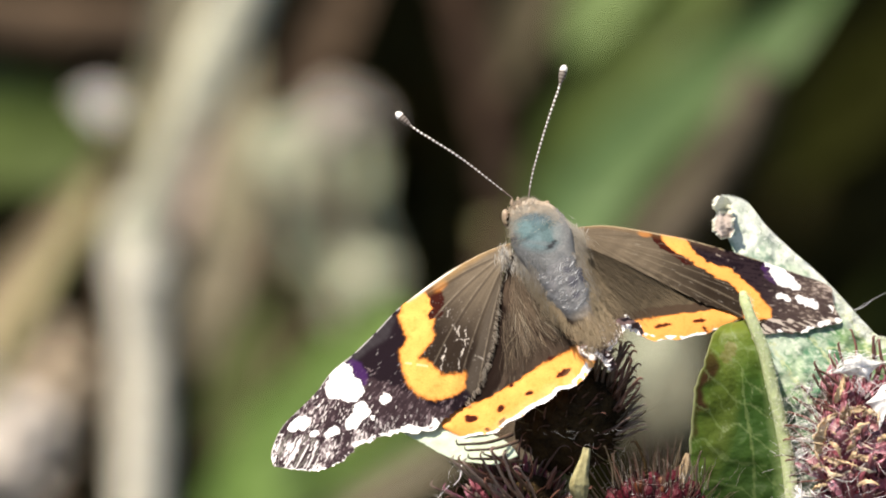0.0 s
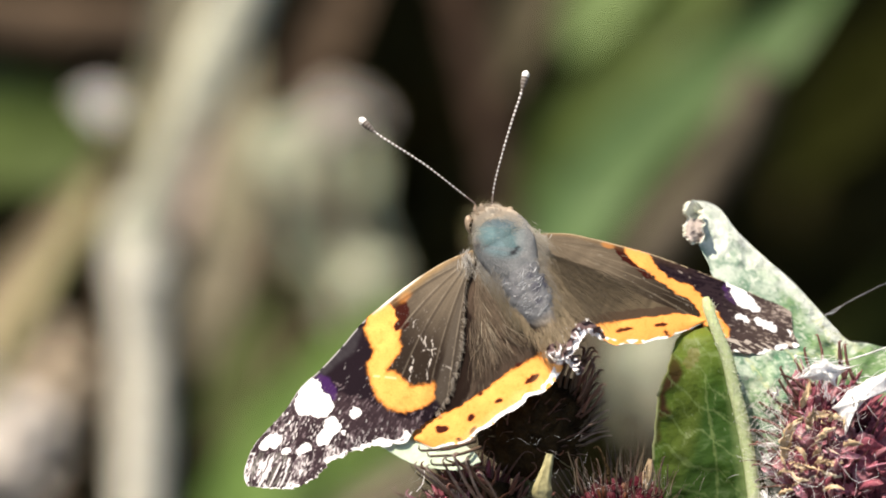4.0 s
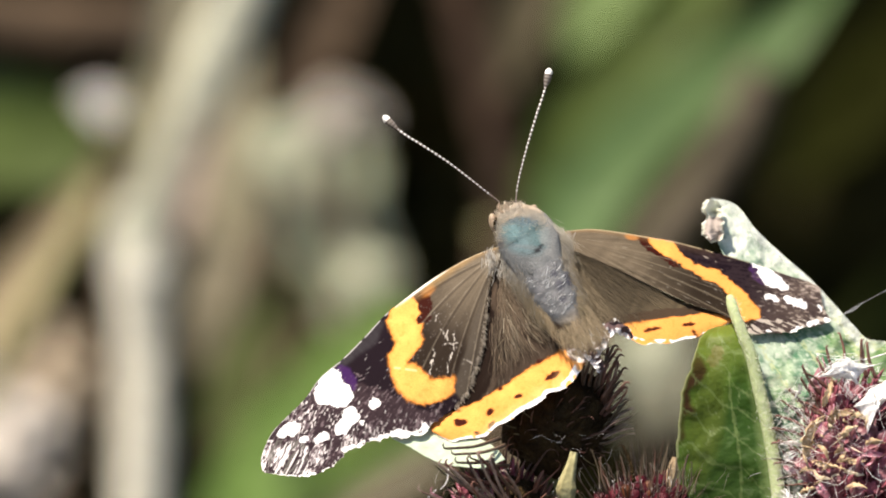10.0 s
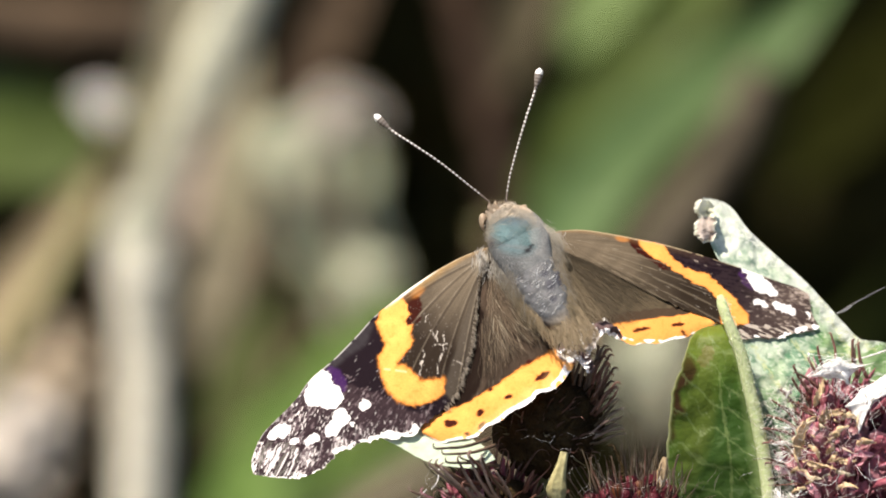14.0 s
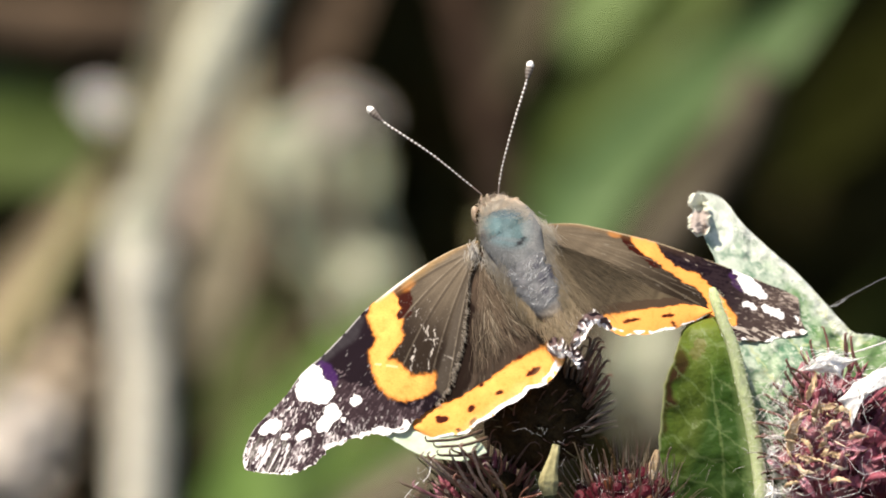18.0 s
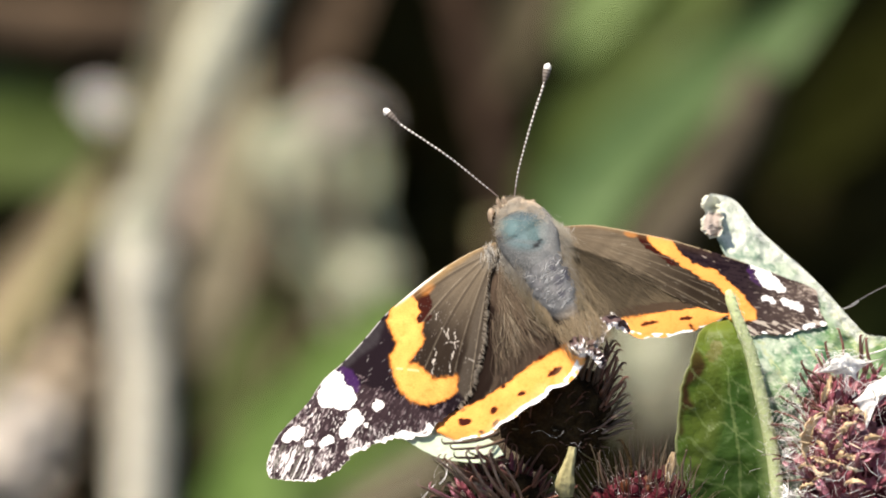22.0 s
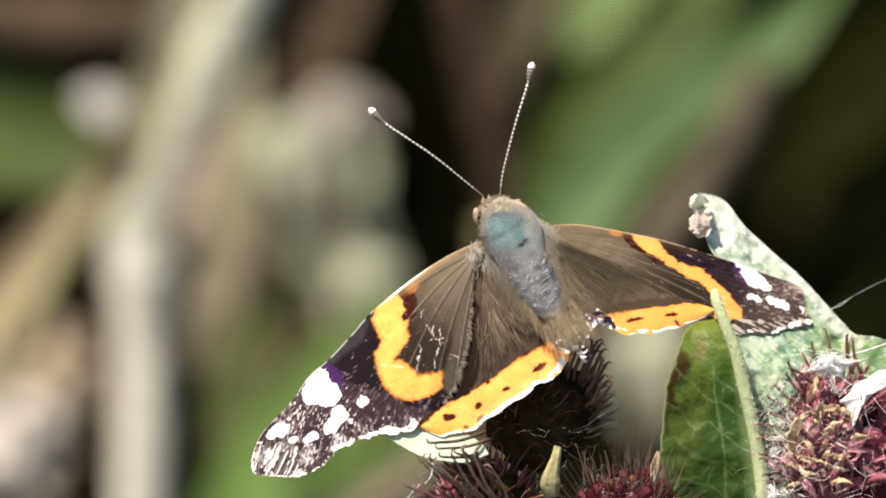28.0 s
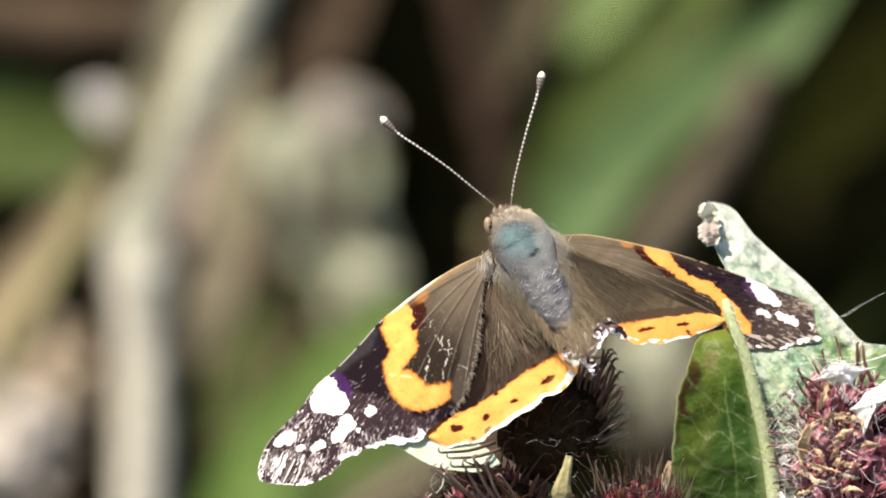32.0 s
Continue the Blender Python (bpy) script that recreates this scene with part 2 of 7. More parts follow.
def wing(name, hinge, slope, lead, trail, paint, nu, nv, lift=0.0, label="", ruffle=3.0, bow=18.0, seed=1, regions=(), scallop=0.0):
    """A wing between its leading edge and its trailing edge, cut into membrane and coloured patches."""
    u = np.linspace(0, 1, nu)
    L, T = spline(lead, nu), spline(trail, nu)
    edge = (lattice(u * 45, u * 0 + 3, seed) * 0.6 + lattice(u * 120, u * 0 + 5, seed) * 0.4 - 0.5) * 2
    edge = edge + scallop * np.sin(u * 62)
    way = T - L
    size = np.linalg.norm(way, axis=1)[:, None] + 1e-6
    T = T + way / size * (edge * ruffle * np.clip((u - 0.36) * 12, 0, 1))[:, None] * np.clip(size / 60, 0, 1)
    v = np.linspace(0, 1, nv)[None, :, None]
    G = L[:, None, :] * (1 - v) + T[:, None, :] * v
    X, Y = G[..., 0], G[..., 1]
    far = np.hypot(X - hinge[0], Y - hinge[1]) / 500
    rib = np.sin(np.arctan2(Y - hinge[1], X - hinge[0]) * 46) * 0.7
    C = bow * np.sin(np.clip(far, 0, 1) * math.pi) * np.sin(math.pi * np.linspace(0, 1, nv))[None, :] + rib * np.clip(far * 2, 0, 1)
    C = C + (lattice(X / 40, Y / 40, seed + 5) - 0.5) * 5
    Z = on_wing(X, Y, hinge, slope, C, lift)
    k = 1 - Z * UNIT / REACH
    P = np.stack([(X - 784) * k, (441 - Y) * k, Z], axis=-1) * UNIT
    base = np.array(units(*hinge))
    P = (P - base).reshape(-1, 3)
    col, tag = paint(X, Y, np.linspace(0, 1, nu)[:, None] + 0 * X, np.linspace(0, 1, nv)[None, :] + 0 * X)
    # scales of neighbouring colours mingle
    col[1:-1] = 0.25 * col[:-2] + 0.5 * col[1:-1] + 0.25 * col[2:]
    col[:, 1:-1] = 0.25 * col[:, :-2] + 0.5 * col[:, 1:-1] + 0.25 * col[:, 2:]
    col, tag = col.reshape(-1, 3), tag.reshape(-1)
    idx = np.arange(nu * nv).reshape(nu, nv)
    quads = np.stack([idx[:-1, :-1], idx[:-1, 1:], idx[1:, 1:], idx[1:, :-1]], axis=-1).reshape(-1, 4)
    ftag = tag[quads[:, 0]]
    root = None
    for value, (part_name, part_label) in enumerate(((name, label),) + tuple(regions)):
        q = quads[ftag == value]
        if not len(q):
            continue
        used, inv = np.unique(q, return_inverse=True)
        ob = make(part_name, P[used], [tuple(int(i) for i in f) for f in inv.reshape(-1, 4)], WING, root or butterfly, part_label, True, col[used])
        if root is None:
            root = ob
            ob.location = units(*hinge) - units(*HEART)
    return root


def flecks(x, y, seed, size, share):
    return lattice(x / size, y / size, seed) * 0.65 + lattice(x / size * 2.3, y / size * 2.3, seed + 9) * 0.35 > 1 - share


def wobble(x, y, seed, amount):
    fx = lattice(x / 9, y / 9, seed) * 0.5 + lattice(x / 3.5, y / 3.5, seed + 1) * 0.5 - 0.5
    fy = lattice(x / 9, y / 9, seed + 3) * 0.5 + lattice(x / 3.5, y / 3.5, seed + 4) * 0.5 - 0.5
    return x + fx * amount, y + fy * amount


L_HINGE, L_SLOPE = (886, 424, -22), (0.345, -0.6)
R_HINGE, R_SLOPE = (1004, 396, -40), (-0.735, -1.2)


def striae(col, X, Y, hinge, seed, amount):
    """Fine rays of lighter and darker scales that run out from the hinge."""
    ang = np.degrees(np.arctan2(Y - hinge[1], X - hinge[0]))
    far = np.hypot(X - hinge[0], Y - hinge[1])
    g = lattice(ang * 1.3, far / 70, seed) * 0.5 + lattice(ang * 0.5, far / 110, seed + 1) * 0.5
    spark = (lattice(ang * 2.4, far / 22, seed + 2) > 0.9) & (far > 40)
    col *= (1 + amount * (g - 0.5) * 2)[..., None]
    col[spark] = col[spark] * 0.6 + np.array((0.22, 0.19, 0.15)) * 0.4


def soft(mask, turns):
    """A mask with its edge drawn out over neighbouring scales."""
    m = np.asarray(mask, dtype=float).copy()
    for turn in range(turns):
        m[1:-1] = 0.25 * m[:-2] + 0.5 * m[1:-1] + 0.25 * m[2:]
        m[:, 1:-1] = 0.25 * m[:, :-2] + 0.5 * m[:, 1:-1] + 0.25 * m[:, 2:]
    return m


def lay(col, mask, colour):
    """Colour laid on by a soft mask."""
    m = np.clip(mask, 0, 1)[..., None]
    col[:] = col * (1 - m) + np.array(colour) * m


def orange_scales(col, band, X, Y, seed, turns=34):
    """Orange scales: yellow in the middle, tawny and mingled with dark ones along the edge."""
    m = soft(band, turns)
    m = m + (lattice(X / 4, Y / 4, seed) - 0.5) * 0.3 * (m > 0.05) * (m < 0.95)
    lay(col, (m - 0.14) * 2.0, TAWNY)
    lay(col, (m - 0.42) * 1.8, ORANGE)
    lay(col, (m > 0.9) * (lattice(X / 16, Y / 16, seed + 1) - 0.45) * 0.9, AMBER)
    lay(col, (m > 0.7) * (lattice(X / 5, Y / 5, seed + 2) > 0.82) * 0.3, TAWNY)


def strokes(col, X, Y, where, hinge, count, seed, colour, lean=0.0):
    """Worn pale scales in short strokes along the veins, thickest where the chance is high."""
    rr = np.random.RandomState(seed)
    idx = np.flatnonzero(where.ravel() > 0.01)
    flat = col.reshape(-1, 3)
    px, py, chance = X.ravel()[idx], Y.ravel()[idx], where.ravel()[idx]
    order = np.argsort(px)
    px, py, idx, chance = px[order], py[order], idx[order], chance[order]
    picks = rr.choice(len(idx), count, p=chance / chance.sum())
    for k in picks:
        a, b = px[k], py[k]
        way = np.array((a - hinge[0], b - hinge[1]))
        way = way / np.hypot(*way) + np.array((lean, 0)) + rr.normal(0, 0.22, 2)
        way /= np.hypot(*way)
        half, wide = rr.uniform(1.2, 4.6), rr.uniform(0.4, 0.85)
        lo, hi = np.searchsorted(px, (a - half - 2, a + half + 2))
        dx, dy = px[lo:hi] - a, py[lo:hi] - b
        m = (np.abs(dx * way[0] + dy * way[1]) < half) & (np.abs(dx * way[1] - dy * way[0]) < wide)
        hit = idx[lo:hi][m]
        g = rr.uniform(0.12, 1.0) ** 1.3
        flat[hit] = flat[hit] * (1 - g) + np.array(colour) * g


def paint_left_fore(X, Y, U, V):
    col = np.empty(X.shape + (3,))
    col[:] = BROWN
    tag = np.zeros(X.shape, dtype=int)
    x, y = wobble(X, Y, 11, 8)
    ang = np.degrees(np.arctan2(Y - 424, 886 - X))
    far = np.hypot(X - 886, Y - 424)
    col[:] = np.array((0.122, 0.098, 0.072)) * (0.8 + 0.4 * lattice(X / 30, Y / 30, 4))[..., None]
    striae(col, X, Y, (886, 424), 301, 0.16)
    # darker towards the middle of the wing, black beyond the band
    deep = np.clip((Y - 466 + (850 - X) * 0.5) / 145, 0, 1)
    lay(col, 0.93 * deep, (0.012, 0.007, 0.0052))
    grey_hem = soft(inside(x, y, [(872, 450), (868, 530), (863, 590), (850, 630), (836, 672), (812, 702), (797, 700), (812, 650), (832, 590), (852, 520)]), 24)
    lay(col, 0.62 * grey_hem, (0.075, 0.062, 0.05))
    outer = inside(x, y, [(718, 505), (700, 535), (697, 560), (708, 583), (693, 607), (700, 645), (735, 690), (780, 690), (815, 668), (830, 700), (770, 760), (440, 860), (430, 700), (640, 560)])
    lay(col, soft(outer, 8), BLACK)
    # slate scales, with the grey sheen along the leading edge painted in
    slate_sheen = soft(inside(X, Y, [(690, 540), (660, 560), (600, 622), (530, 690), (545, 700), (600, 640), (640, 605), (672, 585)]), 30)
    lay(col, 0.55 * slate_sheen * (0.6 + 0.4 * lattice((X + Y) / 30, (X - Y) / 7, 301)), (0.05, 0.047, 0.052))
    band = inside(x, y, [(734, 503), (712, 514), (697, 527), (690, 544), (697, 561), (708, 581), (704, 590), (693, 607), (698, 625), (701, 640), (709, 661), (727, 682), (753, 691),
                         (783, 686), (807, 673), (811, 656), (811, 641), (792, 643), (768, 646), (760, 634), (749, 623), (736, 618), (722, 622), (736, 607), (747, 592), (755, 577), (751, 564), (757, 545), (752, 520), (762, 505)])
    ruddy_rim = soft(band, 60)
    lay(col, np.clip((ruddy_rim - 0.12) * 2, 0, 0.6), MAROON)
    orange_scales(col, band, X, Y, 71)
    tag[band] = 1
    notch = (oval(x, y, 753, 503, 15, 9, 10) < 1) | (oval(x, y, 759, 517, 13, 13) < 1) | (oval(x, y, 757, 539, 14, 9, -20) < 1)
    lay(col, 1.6 * soft(notch, 8) - 0.2, (0.03, 0.006, 0.004))
    tag[notch] = 0
    lay(col, 0.5 * soft(oval(x, y, 764, 492, 12, 8, -40) < 1, 20), TAWNY)
    cream = (lattice(X / 7, Y / 7, 305) > 0.5) & (np.abs((Y - 628) - (X - 720) * 0.12) < 1.6) & (X > 703) & (X < 745)
    put(col, cream, (0.8, 0.6, 0.35), 0.6)
    # worn pale scales, thicker towards the outer margin, scratched along the veins
    tipward = np.clip((650 - X) / 60, 0, 1)
    across = np.where(tipward > 0.5, (X * 0.88 + Y * 0.47), ang * 6.0)
    along = np.where(tipward > 0.5, (Y * 0.88 - X * 0.47), far)
    to_edge = np.clip((X * -0.32 + Y * 0.95 - 395) / 170, 0, 1) * outer
    rim = np.clip((V - 0.72) / 0.28, 0, 1) * outer
    patch = lattice(X / 26, Y / 26, 23) * 0.6 + lattice(X / 11, Y / 11, 24) * 0.4
    streak = lattice(across / 2.2, along / 9, 21) * 0.7 + lattice(X / 2.2, Y / 2.2, 22) * 0.3
    bare = outer & (tag == 0)
    lay(col, 0.6 * soft(bare & (to_edge + 0.2 * (patch - 0.5) > 0.14), 10) * (0.3 + 0.9 * streak), (0.062, 0.04, 0.046))
    put(col, bare & (streak + 0.5 * patch > 1.02 - 0.2 * to_edge - 0.04 * rim) & (to_edge > 0.03), (0.17, 0.13, 0.145), 0.55)
    worn = bare * np.clip(to_edge - 0.02, 0, 1) ** 1.4 * np.clip((patch - 0.4) * 5, 0.05, 1.5) * (1 + 1.8 * rim)
    strokes(col, X, Y, worn, (800, 300), 720, 5, (0.78, 0.73, 0.74), 0.1)
    strokes(col, X, Y, bare * (to_edge < 0.4) * 1.0, (886, 424), 36, 6, (0.22, 0.2, 0.21))
    tip = np.clip((565 - X) / 30, 0, 1) * np.clip((Y - 748) / 20, 0, 1)
    blades = lattice(across / 5, along / 50, 39) * 0.5 + lattice(across / 2.4, along / 14, 40) * 0.5
    put(col, (tip > 0.4) & (blades > 0.62) & (tag == 0), (0.7, 0.67, 0.68), 0.8)
    put(col, (tip > 0.4) & (blades < 0.4) & (tag == 0), (0.11, 0.105, 0.095), 0.7)
    spot_b = (oval(x, y, 594, 652, 20, 24, -10) < 1) | (oval(x, y, 606, 674, 26, 22, 0) < 1) | (oval(x, y, 584, 668, 19, 26, 20) < 1)
    halo = (oval(x, y, 617, 648, 26, 20, 50) < 1) & ~spot_b
    lay(col, 0.65 * soft(halo, 8), (0.05, 0.015, 0.095))
    for a, b, ra, rb, turn in ((628, 712, 15, 16, 20), (616, 730, 12, 20, 40), (671, 690, 12, 7.5, -35), (522, 736, 16, 13, -25), (508, 744, 8, 9, 0), (545, 754, 10, 5, -10), (578, 751, 13, 9, -20), (649, 722, 3.5, 4, 0), (716, 743, 17, 8, 5)):
        m = oval(x, y, a, b, ra, rb, turn) < 1
        put(col, m, WHITE)
        tag[m] = 3
    put(col, spot_b, WHITE)
    tag[spot_b] = 2
    lower = bare & (V > 0.99 - 0.07 * patch) & (U > 0.52) & (lattice(X / 5, Y / 5, 31) * 0.5 + patch * 0.5 > 0.42)
    put(col, lower, (0.88, 0.86, 0.86), 0.95)
    wx, wy = X + (lattice(X / 8, Y / 8, 33) - 0.5) * 7, Y + (lattice(X / 8, Y / 8, 34) - 0.5) * 7
    for p, q in (((793, 582), (826, 584)), ((795, 555), (802, 583)), ((775, 590), (768, 640)), ((781, 528), (776, 548)), ((826, 608), (842, 618)), ((812, 560), (808, 600)), ((806, 600), (798, 640)), ((786, 560), (797, 573))):
        put(col, scratch_line(wx, wy, p, q, 0.9) & (tag == 0) & (lattice(X / 3, Y / 3, 28) > 0.35), (0.55, 0.5, 0.46), 0.75)
    put(col, (lattice(X / 2.6, Y / 2.6, 35) > 0.9) & ~outer & (deep > 0.5) & (tag == 0) & (patch > 0.45), (0.25, 0.22, 0.2), 0.55)
    # veins: pale lines with a dark line along one side
    for a0, bend, pale in ((24, 0.03, 0.25), (35, 0.045, 0.5), (48, 0.038, 0.3), (64, 0.025, 0.3), (75, 0.012, 0.55)):
        line = np.abs(ang - a0 - bend * far) * far * 0.0175
        lay(col, pale * np.clip(1.9 - line, 0, 1) * (far > 18) * ~outer * (tag == 0) * (0.5 + 0.5 * (lattice(far / 9, ang * 0, a0) > 0.35)), (0.21, 0.175, 0.135))
        side = np.abs(ang - a0 - bend * far - 170 / np.maximum(far, 30)) * far * 0.0175
        lay(col, 0.4 * np.clip(2.6 - side, 0, 1) * (far > 30) * ~outer * (tag == 0), (0.014, 0.009, 0.007))
    root = np.clip(1 - far / 46, 0, 1) * np.clip((ang - 20) / 40, 0, 1)
    lay(col, 0.5 * root, (0.32, 0.31, 0.28))
    # golden front vein area and the pale worn leading edge
    ruddy = np.clip(1 - V / (0.17 * np.clip(1 - U, 0.05, 1)), 0, 1) * np.clip((0.36 - U) * 8, 0, 1)
    lay(col, 0.62 * ruddy * (0.7 + 0.6 * lattice(X / 12, Y / 12, 36)), (0.34, 0.21, 0.085))
    lay(col, np.clip(1.3 - V / (0.024 * np.clip(1.2 - U * 2.0, 0.22, 1)), 0, 1) * (U < 0.36) * (0.3 + 0.7 * lattice(X / 7, Y / 7, 37)), (0.58, 0.48, 0.36))
    white_edge = np.clip(1 - V / 0.035, 0, 1) * np.clip((U - 0.16) * 14, 0, 1) * np.clip((0.36 - U) * 14, 0, 1)
    lay(col, 1.2 * white_edge, (0.85, 0.8, 0.74))
    worn = (V < 0.012) & (U > 0.34) & (lattice(X / 12, Y / 12, 38) > 0.3)
    put(col, worn, (0.4, 0.39, 0.38), 0.7)
    return col, tag


def paint_left_hind(X, Y, U, V):
    col = np.empty(X.shape + (3,))
    col[:] = (0.05, 0.035, 0.026)
    tag = np.zeros(X.shape, dtype=int)
    x, y = wobble(X, Y, 61, 6)
    col *= (0.6 + 0.7 * lattice((X + Y * 0.6) / 7, (Y - X * 0.6) / 60, 62))[..., None]
    # brown darkens towards the orange border
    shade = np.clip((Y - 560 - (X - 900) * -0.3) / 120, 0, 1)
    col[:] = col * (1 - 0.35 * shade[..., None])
    striae(col, X, Y, (900, 430), 321, 0.35)
    # shadow of the forewing hem, painted into the hindwing's colour
    lay(col, 0.9 * soft(inside(x, y, [(866, 500), (884, 530), (884, 600), (874, 660), (846, 694), (790, 712), (820, 640), (848, 580)]), 5), (0.008, 0.004, 0.003))
    band = inside(x, y, [(1014, 588), (985, 604), (950, 622), (900, 655), (862, 680), (815, 700), (786, 712), (760, 742), (790, 765), (880, 750), (990, 690), (1042, 640), (1034, 600)])
    lay(col, np.clip((soft(band, 40) - 0.1) * 2, 0, 0.7) * (0.4 + 0.8 * lattice(X / 14, Y / 14, 67)), (0.025, 0.008, 0.005))
    orange_scales(col, band, X, Y, 65, 18)
    tag[band] = 1
    for a, b, ra, rb, turn in ((823, 722, 11, 5, -8), (816, 718, 5, 4, 0), (874, 702, 6, 7, 20), (925, 674, 7, 4, -10), (984, 638, 14, 4.5, -30), (878, 727, 5, 9, 12), (852, 741, 5, 4, 0), (893, 662, 5, 3, -30), (962, 614, 7, 3, -25)):
        lay(col, 1.3 * soft(oval(x, y, a, b, ra, rb, turn) < 1, 3), (0.045, 0.008, 0.005))
    pale = np.clip((V - 0.8) / 0.2, 0, 1) * np.clip((0.93 - U) * 8, 0, 1) * band * (lattice(X / 10, Y / 24, 70) > 0.4)
    lay(col, 0.4 * pale, (0.9, 0.62, 0.3))
    white = (V > 0.955 - 0.05 * lattice(X / 14, Y / 14, 71)) & (U > 0.44) & (lattice(X / 8, Y / 8, 73) * 0.5 + lattice(X / 20, Y / 20, 74) * 0.5 < 0.6)
    put(col, white, WHITE)
    corner = oval(X, Y, 1034, 594, 24, 20) < 1
    put(col, corner, (0.1, 0.07, 0.085))
    put(col, corner & flecks(X, Y, 81, 6, 0.45), WHITE)
    return col, tag


def paint_right_fore(X, Y, U, V):
    col = np.empty(X.shape + (3,))
    col[:] = BROWN
    tag = np.zeros(X.shape, dtype=int)
    x, y = wobble(X, Y, 111, 9)
    n = lattice((X - Y) / 40, (X + Y) / 18, 104)
    col[:] = np.array((0.094, 0.074, 0.052)) * (0.85 + 0.4 * n)[..., None]
    deep = np.clip((X - 1120 + (Y - 430) * 0.3) / 130, 0, 1)
    col[:] = col * (1 - 0.82 * deep[..., None]) + np.array((0.012, 0.007, 0.005)) * (0.82 * deep[..., None])
    striae(col, X, Y, (1004, 396), 311, 0.25)
    near = np.clip(1 - np.hypot(X - 1030, (Y - 440) * 1.3) / 150, 0, 1)
    col[:] = col * (1 + 0.35 * near[..., None])
    outer = inside(x, y, [(1195, 396), (1215, 435), (1240, 450), (1270, 458), (1300, 480), (1325, 505), (1347, 535), (1335, 555), (1300, 600), (1500, 600), (1500, 470), (1350, 440)])
    put(col, outer, BLACK)
    band = inside(x, y, [(1147, 394), (1196, 405), (1216, 434), (1240, 450), (1271, 458), (1300, 480), (1325, 505), (1346, 530), (1350, 545), (1320, 552), (1298, 548), (1300, 525), (1290, 500), (1268, 480), (1240, 470), (1210, 450), (1180, 430), (1157, 412)])
    lay(col, np.clip((soft(band, 44) - 0.1) * 2.2, 0, 0.75), MAROON)
    lay(col, 1.4 * soft(inside(x, y, [(1130, 397), (1148, 397), (1160, 412), (1182, 432), (1210, 454), (1196, 452), (1168, 432), (1145, 416)]), 5), (0.035, 0.007, 0.005))
    lay(col, 0.6 * soft(oval(X, Y, 1124, 397, 12, 6, 10) < 1, 16), TAWNY)
    orange_scales(col, band, X, Y, 113, 14)
    tag[band] = 1
    big = inside(x, y, [(1330, 443), (1345, 444), (1358, 452), (1372, 462), (1388, 478), (1401, 490), (1398, 498), (1380, 495), (1362, 489), (1352, 474), (1346, 462)])
    halo = (oval(x, y, 1348, 464, 16, 24, -25) < 1) & ~big
    put(col, halo, (0.045, 0.015, 0.08), 0.8)
    put(col, big, WHITE)
    tag[big] = 2
    for a, b, ra, rb, turn in ((1369, 511, 13, 5, 18), (1412, 519, 22, 7.5, 24), (1412, 570, 13, 5, -15), (1440, 557, 12, 6, -20), (1465, 552, 6, 5, 0), (1452, 531, 3, 7, -30), (1362, 571, 6, 3, 10)):
        m = oval(x, y, a, b, ra, rb, turn) < 1
        put(col, m, WHITE)
        tag[m] = 3
    ang = np.degrees(np.arctan2(Y - 396, X - 1004))
    far = np.hypot(X - 1004, Y - 396)
    for a0, bend, wide in ((6, 0.008, 1.0), (11, 0.01, 1.3), (15.5, 0.012, 1.0), (19.5, 0.012, 1.5), (25, 0.006, 1.3), (30.5, -0.004, 1.7), (36, -0.012, 1.2)):
        line = np.abs(ang - a0 - bend * far) * far * 0.0175 < wide
        put(col, line & (tag == 0) & (far > 90) & ~outer & (lattice(far / 14, ang, 27) > 0.3), (0.19, 0.155, 0.11), 0.4)
    to_edge = np.clip((far - 330) / 120, 0, 1)
    scratch = lattice(ang * 3.0, far / 16, 121) * 0.55 + lattice(X / 3, Y / 3, 122) * 0.45
    bare = outer & (tag == 0)
    put(col, bare & (scratch > 0.5 - 0.1 * to_edge), (0.04, 0.026, 0.03), 0.4)
    patch = lattice(X / 24, Y / 14, 123) * 0.6 + lattice(X / 9, Y / 7, 124) * 0.4
    worn = np.clip((far - 335 - 30 * (patch - 0.5)) / 90, 0, 1) * bare
    lay(col, 0.7 * worn * (0.4 + 0.9 * patch), (0.1, 0.072, 0.062))
    strokes(col, X, Y, bare * (0.05 + worn) * np.clip((patch - 0.3) * 3, 0.1, 1.2), (1004, 396), 330, 7, (0.36, 0.3, 0.265))
    ragged = outer & (tag == 0) & (V > 0.92 - 0.2 * lattice(X / 12, Y / 12, 126)) & (lattice(ang * 3, far / 14, 127) > 0.6)
    put(col, ragged, (0.62, 0.55, 0.48), 0.6)
    put(col, (scratch > 0.84) & (tag == 0) & (deep > 0.3) & ~outer, (0.4, 0.37, 0.33), 0.6)
    ruddy = np.clip(1 - V / 0.14, 0, 1) * np.clip(1 - U * 1.6, 0, 1)
    col[:] = col * (1 - 0.6 * ruddy[..., None]) + np.array((0.3, 0.18, 0.08)) * 0.6 * ruddy[..., None]
    costa = (V < 0.03 * np.clip(1.3 - U * 1.4, 0.2, 1)) & (lattice(X / 9, Y / 9, 128) > U * 0.6 - 0.1)
    put(col, costa, STRAW, 0.7)
    return col, tag


